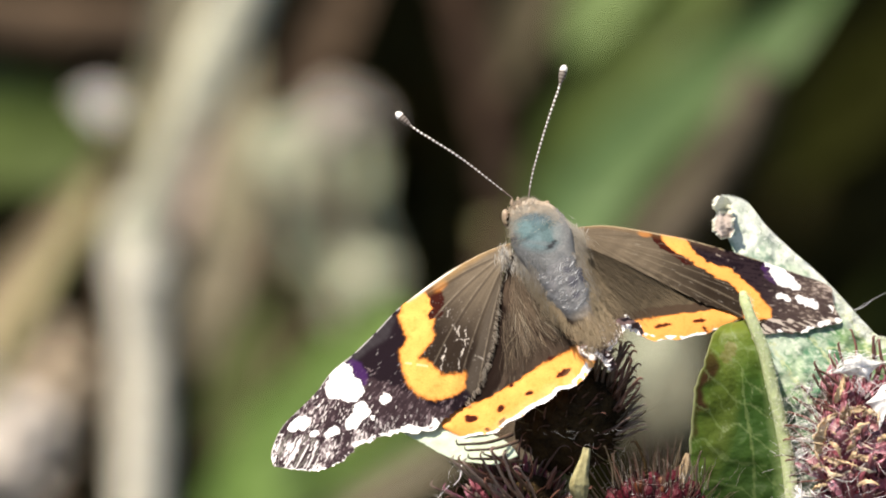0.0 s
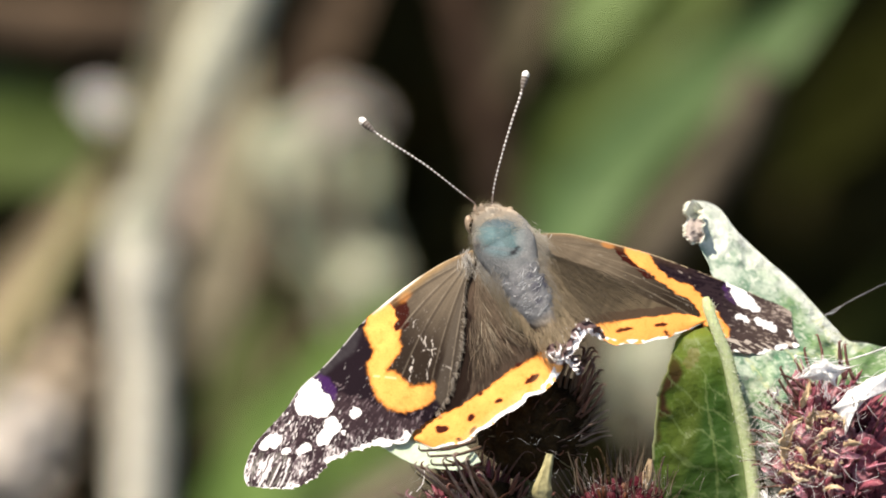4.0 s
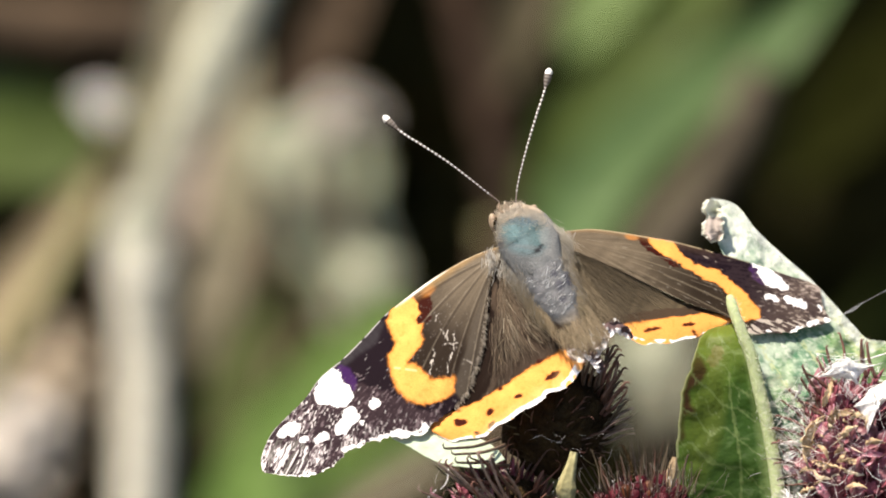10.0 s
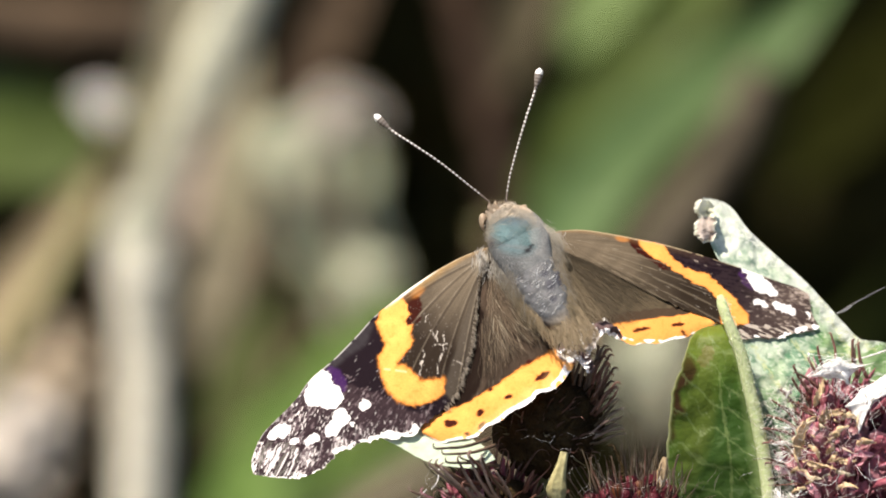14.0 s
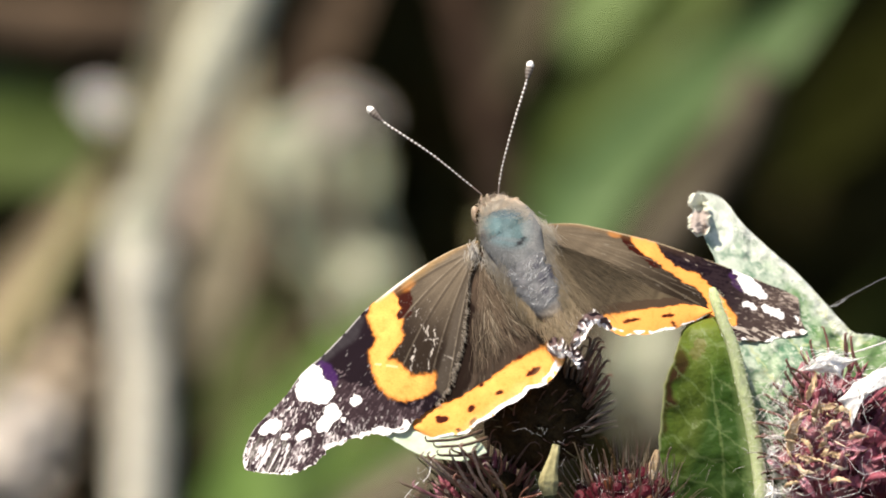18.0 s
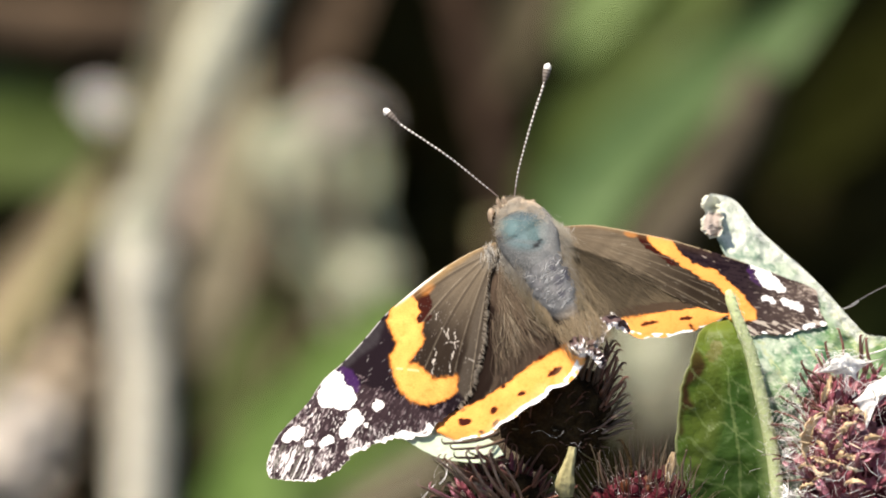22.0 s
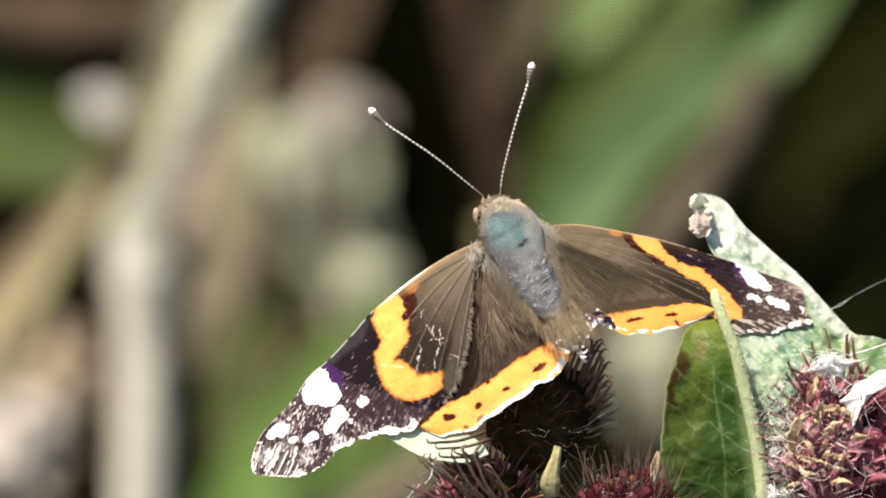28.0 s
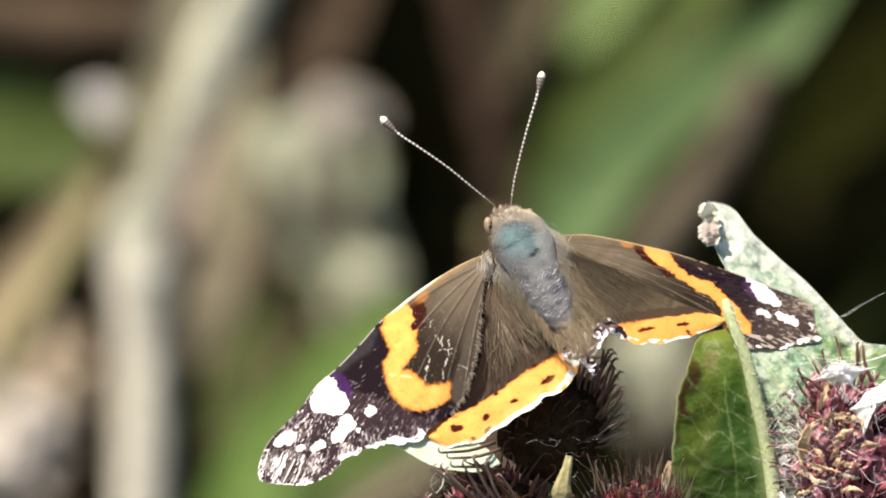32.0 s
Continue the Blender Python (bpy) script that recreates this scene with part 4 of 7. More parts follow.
for i in range(260):  # short pale hairs along the inner margin of the forewing
    t = random.random()
    g = t * 6
    hem = ((890, 432), (873, 470), (869, 530), (864, 580), (852, 625), (838, 665), (815, 697))
    j = min(5, int(g))
    a = hem[j][0] + (hem[j + 1][0] - hem[j][0]) * (g - j) - random.uniform(0, 7)
    b = hem[j][1] + (hem[j + 1][1] - hem[j][1]) * (g - j)
    z = on_wing(a, b, L_HINGE, L_SLOPE) + 3
    q = (a + random.uniform(3, 8), b + random.uniform(2, 10), z + random.uniform(-2, 3))
    rows.append(((a, b, z), q, random.uniform(0.3, 0.6), shade_of((0.34, 0.3, 0.25), 0.3)))
strands("wing_hair", rows, left_fore, "short pale hair along the inner margin", units(*L_HINGE))
rows = []
for i in range(2200):  # right hindwing hair, running out over the forewing root
    t = random.random() ** 1.2
    s = random.random() ** 1.3
    a = 1002 + t * (45 + s * 150)
    b = 415 + t * (140 - s * 75)
    z = on_wing(a, b, R_HINGE, R_SLOPE) + 2
    reach = random.uniform(20, 52)
    d = Vector((0.4 + s * 0.7 + random.uniform(-0.12, 0.12), 0.75 - 0.25 * s, 0)).normalized() * reach
    q = (a + d.x, b + d.y, on_wing(a + d.x, b + d.y, R_HINGE, R_SLOPE) + random.uniform(2, 9))
    rows.append(((a, b, z), q, random.uniform(0.2, 0.45), shade_of((0.165, 0.132, 0.09) if s < 0.3 else (0.105, 0.084, 0.058), 0.3)))
strands("wing_hair", rows, right_hind, "long brown hair on the wing base", units(*R_HINGE))


def crumple(rows, wide, parent, origin, seed):
    """A tattered, folded strip of wing margin with white scales."""
    n, m = 60, 12
    P = spline(rows, n)
    verts, faces, cols = [], [], []
    for i in range(n):
        p0, p1 = P[max(i - 1, 0)], P[min(i + 1, n - 1)]
        d = Vector((p1[0] - p0[0], p1[1] - p0[1])).normalized()
        for j in range(m):
            s = (j / (m - 1) * 2 - 1) * wide * (0.55 + 0.45 * math.sin(math.pi * i / (n - 1)))
            g = noise.noise(Vector((i * 0.13, j * 0.2, seed)))
            h = noise.noise(Vector((i * 0.26, j * 0.16, seed + 4)))
            verts.append(units(P[i][0] - d.y * s + g * 5, P[i][1] + d.x * s + h * 5, P[i][2] + 6 + g * 14 + h * 6) - origin)
            cols.append((0.86, 0.83, 0.85) if j / (m - 1) > 0.62 + 0.5 * h or g + h > 0.52 else (0.13, 0.085, 0.085))
    for i in range(n - 1):
        for j in range(m - 1):
            q = i * m + j
            faces.append((q, q + 1, q + m + 1, q + m))
    make("tattered_margin", verts, faces, WING, parent, "crumpled dark margin with white scales", True, np.array(cols))


crumple([(1014, 590, 160), (1028, 586, 166), (1045, 592, 172), (1054, 606, 176)], 13, left_hind, units(*L_HINGE), 1)
crumple([(1044, 598, 176), (1056, 604, 176), (1066, 616, 174), (1072, 630, 172)], 10, left_hind, units(*L_HINGE), 12)
crumple([(1052, 606, 164), (1064, 586, 160), (1076, 562, 148), (1092, 552, 134), (1108, 560, 124), (1122, 572, 116)], 11, right_hind, units(*R_HINGE), 7)
for a, b, c, e in ((930, 440, -10, -60), (960, 430, -10, 60), (950, 470, 0, -40), (985, 460, 0, 50), (975, 500, 20, -20), (1005, 490, 20, 40)):
    bag = tube(([], []), [local(*p) for p in spline([(a, b, c), (a + e * 0.4, b + 60, c - 40), (a + e * 0.5, b + 130, c - 40), (990 + e * 0.4, 640, 20)], 10)], 2.2 * UNIT, 6)
    make("leg", bag[0], bag[1], BUR_CORE, butterfly, "thin dark leg")

# ---- the burdock ----
PLANT = (1000, 720, 0)
burdock = tagged(new("burdock"), "burdock top with hooked burs, grey-green leaves and spider silk", "plant")
burdock.matrix_world = STAND_AT @ Matrix.Translation(units(*PLANT))


def here(a, b, c):
    return units(a, b, c) - units(*PLANT)


def bristle_mesh(name, length, thick, hook, bend, mat):
    pts, radii = [], []
    n = 9
    for i in range(n):
        t = i / (n - 1)
        pts.append(Vector((bend * t * t * length, 0, length * t)))
        radii.append(thick * (1 - 0.72 * t))
    p = pts[-1]
    for i in range(1, 6):
        a = hook * i / 5
        p = p + Vector((math.sin(a + bend), 0, math.cos(a + bend))) * thick * 1.5
        pts.append(p)
        radii.append(thick * (0.28 - 0.04 * i))
    bag = tube(([], []), pts, radii, 5)
    me = bpy.data.meshes.new(name)
    me.from_pydata([tuple(v) for v in bag[0]], [], bag[1])
    me.polygons.foreach_set("use_smooth", [True] * len(me.polygons))
    me.materials.append(mat)
    return me


def aim(origin, way, spin):
    q = Vector(way).to_track_quat("Z", "X").to_matrix().to_4x4()
    return Matrix.Translation(origin) @ q @ Matrix.Rotation(spin, 4, "Z")


def bur(centre, radius, axis, meshes, core_mat, count, label, spread=(0.05, 2.1), lean=0.35, squash=1.0, seed=1, keep=None, scales=(), scale_count=0, size=1.0):
    """A burdock head: a lumpy core under overlapping scales, with hooked bracts on it, each a piece of its own."""
    rnd = random.Random(seed)
    axis = Vector(axis).normalized()
    c = here(*centre)
    r = radius * UNIT
    turn = axis.to_track_quat("Z", "Y").to_matrix()
    core = blob(([], []), (0, 0, 0), (r * 0.78, r * 0.78, r * 0.84 * squash), turn, 18, 28, 0.2, 60)
    ob = make("bur", core[0], core[1], core_mat, burdock, label)
    ob.location = c
    for kind, total, choice in (("scale", scale_count, scales), ("bract", count, meshes)):
        for i in range(total):
            th = spread[0] + (spread[1] - spread[0]) * ((i + 0.5) / total) ** 0.62 + rnd.uniform(-0.06, 0.06)
            ph = i * 2.39996 + rnd.uniform(-0.3, 0.3)
            d = turn @ Vector((math.sin(th) * math.cos(ph), math.sin(th) * math.sin(ph), math.cos(th)))
            pull = lean if kind == "bract" else 1.1
            way = (d + axis * pull + Vector((rnd.uniform(-1, 1), rnd.uniform(-1, 1), rnd.uniform(-1, 1))) * 0.16).normalized()
            pick, g, spin = rnd.randrange(len(choice)), rnd.uniform(0.75, 1.25), rnd.uniform(0, 6.3)
            if d.z < -0.55 or (keep and kind == "bract" and not keep(d)) or (keep and d.y > 0.6):
                continue
            piece = new(kind, choice[pick])
            piece.parent = ob
            g *= size
            piece.matrix_basis = aim(d * r * 0.72, way, spin if kind == "bract" else 0.0) @ Matrix.Diagonal((g, g, g, 1))
    return ob


def bristles(name, mat, size, thick):
    return [bristle_mesh(name, size * g * UNIT, thick * UNIT, h, b, mat) for g, h, b in ((1.0, 2.4, 0.12), (0.8, 2.9, 0.2), (1.15, 2.0, 0.08), (0.9, 1.2, -0.1))]


def scale_mesh(name, size, wide, mat, curl):
    """A pointed, keeled bract scale, growing along z, its back to y."""
    verts, faces = [], []
    n = 7
    for i in range(n):
        t = i / (n - 1)
        w = wide * UNIT * (1 - t) ** 0.6 * (0.7 + 0.6 * t)
        for s, k in ((-1, 0), (-0.5, 0.5), (0, 0.7), (0.5, 0.5), (1, 0), (0, -0.3)):
            verts.append((w * s, w * k + curl * t * t * size * UNIT, t * size * UNIT))
    for i in range(n - 1):
        for k in range(6):
            q, e = i * 6 + k, i * 6 + (k + 1) % 6
            faces.append((q, e, e + 6, q + 6))
    me = bpy.data.meshes.new(name)
    me.from_pydata(verts, [], faces)
    me.polygons.foreach_set("use_smooth", [True] * len(me.polygons))
    me.materials.append(mat)
    return me


def bead_mesh(name, wide, tall, mat):
    """A plump, rounded scale."""
    bag = blob(([], []), (0, 0, tall * 0.4 * UNIT), (wide * UNIT, wide * UNIT, tall * UNIT), None, 8, 12, 0.06, 900)
    me = bpy.data.meshes.new(name)
    me.from_pydata([tuple(v) for v in bag[0]], [], bag[1])
    me.polygons.foreach_set("use_smooth", [True] * len(me.polygons))
    me.materials.append(mat)
    return me


DARK_B = bristles("bract_dark", BRISTLE, 62, 3.4)
GREEN_B = bristles("bract_green", BRISTLE_GREEN, 62, 3.0)
SPIKE_B = [bristle_mesh("bract_spike", n * UNIT, 1.7 * UNIT, 0.9, b, m) for n, b, m in ((66, 0.03, DARK_BRISTLE), (78, -0.04, DARK_BRISTLE), (70, 0.06, FINE_BRISTLE), (60, 0.0, BRISTLE))]
SPIKE_D = [bristle_mesh("bract_spike", n * UNIT, 3.2 * UNIT, 0.8, b, BRISTLE) for n, b in ((64, 0.04), (76, -0.05), (56, 0.1))]
PURPLE_B = bristles("bract_purple", PURPLE, 70, 4.0)
DARK_S = [scale_mesh("scale_dark", 46, 8, BUR_CORE, 0.3), scale_mesh("scale_brown", 40, 7, BRISTLE, 0.4), scale_mesh("scale_dark", 60, 6, BUR_CORE, 0.2)]
RED_S = [bead_mesh("scale_rust", 9, 15, RUST), bead_mesh("scale_bead", 12, 22, CRIMSON), bead_mesh("scale_bead", 13, 20, CRIMSON), bead_mesh("scale_bead", 11, 24, CRIMSON), bead_mesh("scale_bead", 15, 18, CRIMSON), scale_mesh("scale_red", 30, 14, CRIMSON, 0.2)]
VIOLET_S = [scale_mesh("scale_violet", 62, 13, BUR_PURPLE, 0.35), scale_mesh("scale_plum", 66, 16, BUR_PURPLE, 0.45), scale_mesh("scale_violet", 58, 15, PLUM, 0.3), scale_mesh("scale_plum", 56, 15, BUR_PURPLE, 0.2)]
LOW_S = [scale_mesh("scale_low", 44, 12, BRISTLE, 0.2), scale_mesh("scale_low", 40, 14, BUR_PURPLE, 0.2)]
main_bur = bur((992, 722, 0), 118, (0.3, 0.9, 0.0), DARK_B + GREEN_B[:2], BUR_CORE, 80, "dark green-brown bur under the butterfly", size=0.6, lean=0.25, seed=3, keep=lambda d: d.z > 0.3 and d.y < 0.35 and d.x < 0.5, scales=DARK_S, scale_count=240)
low_bur = bur((894, 892, 40), 100, (-0.5, 0.8, 0.3), DARK_B + GREEN_B[:1], BUR_CORE, 90, "brown-purple bur", lean=0.1, seed=5, scales=LOW_S + DARK_S[:2], scale_count=90)
red_bur = bur((1146, 922, 70), 112, (0.0, 0.95, 0.3), SPIKE_B, CRIMSON, 170, "purple and rust bur with fine upright bristles", lean=0.9, seed=7, scales=RED_S, scale_count=120)
side_bur = bur((1530, 800, -20), 150, (-0.05, 0.9, 0.4), SPIKE_D + PURPLE_B[:1], BUR_PURPLE, 60, "purple bur with dry florets and spider silk", seed=9, scales=VIOLET_S, scale_count=130)


def hook(parent, centre, start, end, z, wide, mat, turn=1, out=12, r=6.0):
    """One long hooked bract from start to end, its tip bent round."""
    (a0, b0), (a1, b1) = start, end
    d = Vector((a1 - a0, b1 - b0))
    side = Vector((-d.y, d.x)).normalized() * turn
    way = d.normalized()
    pts = [(a0, b0, z), (a0 + d.x * 0.5 - side.x * d.length * 0.06, b0 + d.y * 0.5 - side.y * d.length * 0.06, z + out * 0.6), (a1, b1, z + out)]
    P = [tuple(p) for p in spline(pts, 10)]
    for k in range(1, 6):
        an = k * 0.5
        P.append((a1 + way.x * r * math.sin(an) + side.x * r * (1 - math.cos(an)), b1 + way.y * r * math.sin(an) + side.y * r * (1 - math.cos(an)), z + out))
    w = [wide * (1 - 0.4 * i / 9) for i in range(10)] + [wide * 0.54, wide * 0.46, wide * 0.4, wide * 0.3, wide * 0.2]
    bag = tube(([], []), [units(*p) - units(*centre) for p in P], [q * UNIT for q in w], 6)
    make("bract", bag[0], bag[1], mat, parent)


for a0, b0, a1, b1, w, turn in ((890, 752, 797, 770, 3.4, 1), (900, 764, 812, 780, 3.2, 1), (892, 786, 818, 795, 3.4, 1), (905, 800, 842, 788, 3.0, 1), (915, 830, 856, 786, 3.6, 1), (920, 850, 876, 788, 3.4, 1), (870, 832, 798, 800, 4.2, 1), (872, 842, 806, 806, 4.0, 1)):
    hook(main_bur, (992, 722, 0), (a0, b0), (a1, b1), 165, w * 1.1, DARK_BRISTLE if w < 3.5 else BRISTLE, turn, 80)
for a0, b0, a1, b1, w, turn in ((884, 864, 786, 800, 5.4, 1), (892, 872, 806, 806, 5.0, 1), (902, 880, 834, 792, 4.6, 1), (908, 872, 852, 782, 4.2, 1), (920, 880, 874, 792, 4.4, 1), (936, 884, 902, 812, 4.0, -1)):
    hook(low_bur, (894, 892, 40), (a0, b0), (a1, b1), 150, w * 0.8, LIGHT_BRACT, turn, 110)
for a0, b0, a1, b1, w, turn in ((850, 874, 750, 845, 4.2, 1), (856, 880, 772, 850, 4.4, 1), (872, 884, 806, 850, 4.6, 1), (846, 886, 764, 874, 4.0, 1), (880, 884, 842, 838, 4.4, 1)):
    hook(low_bur, (894, 892, 40), (a0, b0), (a1, b1), 150, w * 0.75, PURPLE if a1 == 772 else LIGHT_BRACT if a1 < 800 else BRISTLE, turn, 90)
for a0, b0, a1, b1, w in ((1036, 690, 1052, 612, 4.4), (1046, 684, 1066, 606, 4.6), (1054, 690, 1076, 616, 4.2), (1040, 670, 1040, 616, 4.0), (1062, 680, 1090, 592, 4.8)):
    hook(main_bur, (992, 722, 0), (a0, b0), (a1, b1), 40, w, DARK_BRISTLE, 1, 20)
for i in range(26):  # comb of hooked bracts along the open side of the main bur
    t = i / 25
    a1 = 1082 + 40 * t ** 0.5 + 7 * math.sin(i * 2.3)
    b1 = 594 + 154 * t + 5 * math.sin(i * 3.7)
    a0, b0 = a1 - 22 - 26 * t - 5 * math.sin(i * 1.7), b1 + 68 - 54 * t
    hook(main_bur, (992, 722, 0), (a0, b0), (a1, b1), 10 + 16 * (i % 5), 4.6 - 2.6 * t, BRISTLE if t < 0.55 else (LIGHT_BRACT if i % 2 else FINE_BRISTLE), 1 if i % 4 else -1, r=6.0 - 4 * t)
for a0, b0, a1, b1, w in ((1455, 690, 1424, 652, 4), (1460, 680, 1426, 630, 4), (1470, 720, 1404, 672, 3.6), (1490, 690, 1474, 646, 3.6), (1520, 660, 1510, 620, 3.4), (1540, 650, 1530, 584, 4.4), (1556, 650, 1540, 590, 4), (1484, 640, 1468, 596, 3.6), (1500, 630, 1492, 572, 3), (1440, 745, 1382, 716, 3.2), (1440, 760, 1376, 738, 3.4), (1430, 790, 1386, 760, 3.2), (1436, 735, 1390, 690, 3), (1470, 668, 1430, 640, 3.4), (1486, 662, 1452, 616, 3.6), (1462, 712, 1420, 690, 3.2), (1450, 728, 1408, 700, 3.0), (1440, 772, 1374, 764, 3), (1432, 806, 1378, 800, 3), (1436, 822, 1384, 828, 3)):
    hook(side_bur, (1530, 800, -20), (a0, b0), (a1, b1), 60, w, BRISTLE, 1 if w > 3.5 else -1, 12, 2.5)
for i in range(16):
    a = 1068 + i * 11 + (i * 37 % 7)
    hook(red_bur, (1146, 922, 70), (a, 850), (a - 14 + i * 1.6, 774 + (i * 53 % 40)), 130, 2.4 if i % 4 == 1 else 1.5, FINE_BRISTLE if i % 3 == 0 else DARK_BRISTLE, 1 if i % 2 else -1, 12, 2.0)
hook(red_bur, (1146, 922, 70), (1128, 830), (1110, 768), 150, 4.0, BUR_CORE, -1)


# leaves
def beside_wing(X, Y):
    """The big leaf lies just behind the right wing and bends forward below it."""
    dx, dy = X - R_HINGE[0], R_HINGE[1] - np.minimum(Y, 640)
    clear = np.clip(np.maximum(np.maximum((436 + 0.366 * (X - 1300) - Y) / 15, (X - 1470) / 15), (Y - 585) / 20 * np.clip((X - 1388) / 20, 0, 1)), 0, 1)
    folds = (lattice(X / 17, Y / 17, 41) - 0.5) * 20 + (lattice(X / 7, Y / 7, 42) - 0.5) * 7
    return clear * folds + R_HINGE[2] - 10 + R_SLOPE[0] * dx + R_SLOPE[1] * dy + 0.15 * np.clip(Y - 640, 0, None) + 0.3 * np.clip(Y - 585, 0, 100) * np.clip((X - 1365) / 30, 0, 1) + 0.6 * np.clip(X - 1385, 0, 60) * np.clip((Y - 600) / 60, 0, 1)


def under_wing(U, V):
    X, Y = 694 + 170 * U + 80 * V, 752 + 60 * U - 45 * V
    return on_wing(X, 750, L_HINGE, L_SLOPE) - 21 - 10 * (1 - U) ** 1.5 + 0.95 * (Y - 750)


def leaf(name, left, right, depth, mat, paint, label, nu=120, nv=60, crumple=0.0, parent=None, origin=None):
    """A leaf blade between its two long edges. depth(u, v) gives its place in front of the sheet."""
    L, R = spline(left, nu), spline(right, nu)
    u = np.linspace(0, 1, nu)
    jag = (lattice(u * 40, u * 0, 7) - 0.5) * 4
    L = L + np.stack([jag, 0 * jag], axis=-1)
    for E, k in ((L, 3), (R, 6)):
        E += crumple * np.stack([lattice(u * 11, u * 0, k) - 0.5, lattice(u * 11, u * 0, k + 1) - 0.5], axis=-1) * 26
    v = np.linspace(0, 1, nv)
    G = L[:, None, :] * (1 - v)[None, :, None] + R[:, None, :] * v[None, :, None]
    X, Y = G[..., 0], G[..., 1]
    Ug, Vg = u[:, None] + 0 * X, v[None, :] + 0 * X
    Z = (depth(Ug, Vg) if depth else beside_wing(X, Y)) + (lattice(X / 22, Y / 22, 5) - 0.5) * 5 + (lattice(X / 60, Y / 60, 15) - 0.5) * 10
    Z = Z + crumple * (np.abs(lattice(X / 13, Y / 13, 31) - 0.5) * 70 + (lattice(X / 4, Y / 4, 32) - 0.5) * 8)
    k = 1 - Z * UNIT / REACH
    P = np.stack([(X - 784) * k, (441 - Y) * k, Z], axis=-1) * UNIT - np.array(origin if origin is not None else units(*PLANT))
    top = P.reshape(-1, 3)
    under = top + np.array((0, 0, -6 * UNIT))
    col = paint(X, Y, Ug, Vg).reshape(-1, 3)
    idx = np.arange(nu * nv).reshape(nu, nv)
    q = np.stack([idx[:-1, :-1], idx[1:, :-1], idx[1:, 1:], idx[:-1, 1:]], axis=-1).reshape(-1, 4)
    n = nu * nv
    faces = [tuple(int(i) for i in f) for f in q] + [tuple(int(i) + n for i in f[::-1]) for f in q]
    rim = list(idx[:, 0]) + list(idx[-1, 1:]) + list(idx[::-1, -1][1:]) + list(idx[0, ::-1][1:-1])
    for i, a in enumerate(rim):
        b = rim[(i + 1) % len(rim)]
        faces.append((int(b), int(a), int(a) + n, int(b) + n))
    return make(name, np.concatenate([top, under]), faces, mat, parent or burdock, label, True, np.concatenate([col, col]))


def paint_front(X, Y, U, V):
    col = np.empty(X.shape + (3,))
    n = lattice(X / 28, Y / 28, 201)[..., None]
    col[:] = np.array((0.074, 0.165, 0.02)) * (1 - n) + np.array((0.14, 0.25, 0.038)) * n
    x, y = wobble(X, Y, 203, 10)
    put(col, V < 0.022, (0.4, 0.42, 0.24), 0.8)
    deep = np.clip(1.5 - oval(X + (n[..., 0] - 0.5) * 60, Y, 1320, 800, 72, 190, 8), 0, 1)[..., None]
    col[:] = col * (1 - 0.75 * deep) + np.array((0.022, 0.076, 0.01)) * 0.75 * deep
    warm = np.clip(1.4 - oval(X, Y, 1255, 720, 34, 120, 10), 0, 1)[..., None]
    col[:] = col * (1 - 0.6 * warm) + np.array((0.12, 0.155, 0.022)) * 0.6 * warm
    lay(col, 0.95 * soft((V < 0.03 + 0.36 * lattice(Y / 16, X / 16, 4) * np.clip((U - 0.17) * 12, 0, 1) * np.clip((0.56 - U) * 6, 0, 1)) & (V > 0.02), 2), (0.06, 0.018, 0.008))
    top = np.clip(1 - U / 0.3, 0, 1)[..., None] * (1 - 0.6 * V[..., None])
    col[:] = col * (1 - 0.8 * top) + np.array((0.26, 0.27, 0.045)) * 0.8 * top
    ridge = np.clip((V - 0.8) / 0.18, 0, 1)[..., None]
    col[:] = col * (1 - 0.9 * ridge) + np.array((0.36, 0.47, 0.2)) * 0.9 * ridge
    for k in range(7):  # side veins from the pale rim
        line = np.abs((U - 0.08 - 0.13 * k) * 380 + (1 - V) * 70 - (lattice(V * 6, V * 0 + k, 9) - 0.5) * 24) < 1.8
        put(col, line & (V < 0.86), (0.24, 0.33, 0.13), 0.45)
    rib = np.abs(V - 0.62 - 0.14 * (U - 0.5) - (lattice(U * 5, U * 0, 8) - 0.5) * 0.08) < 0.014
    put(col, rib & (U > 0.25), (0.26, 0.35, 0.13), 0.5)
    put(col, flecks(X, Y, 221, 6, 0.14), (0.28, 0.36, 0.2), 0.5)
    cell = np.abs(lattice(X / 24, Y / 24, 223) - 0.5) < 0.02
    put(col, cell & (V < 0.84), (0.24, 0.32, 0.13), 0.32)
    # green darkens towards the bottom of the blade
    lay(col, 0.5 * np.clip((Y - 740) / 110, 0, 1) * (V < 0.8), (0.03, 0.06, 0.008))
    put(col, (oval(x, y, 1273, 607, 12, 22, 30) < 1), (0.3, 0.2, 0.1), 0.35)
    return col


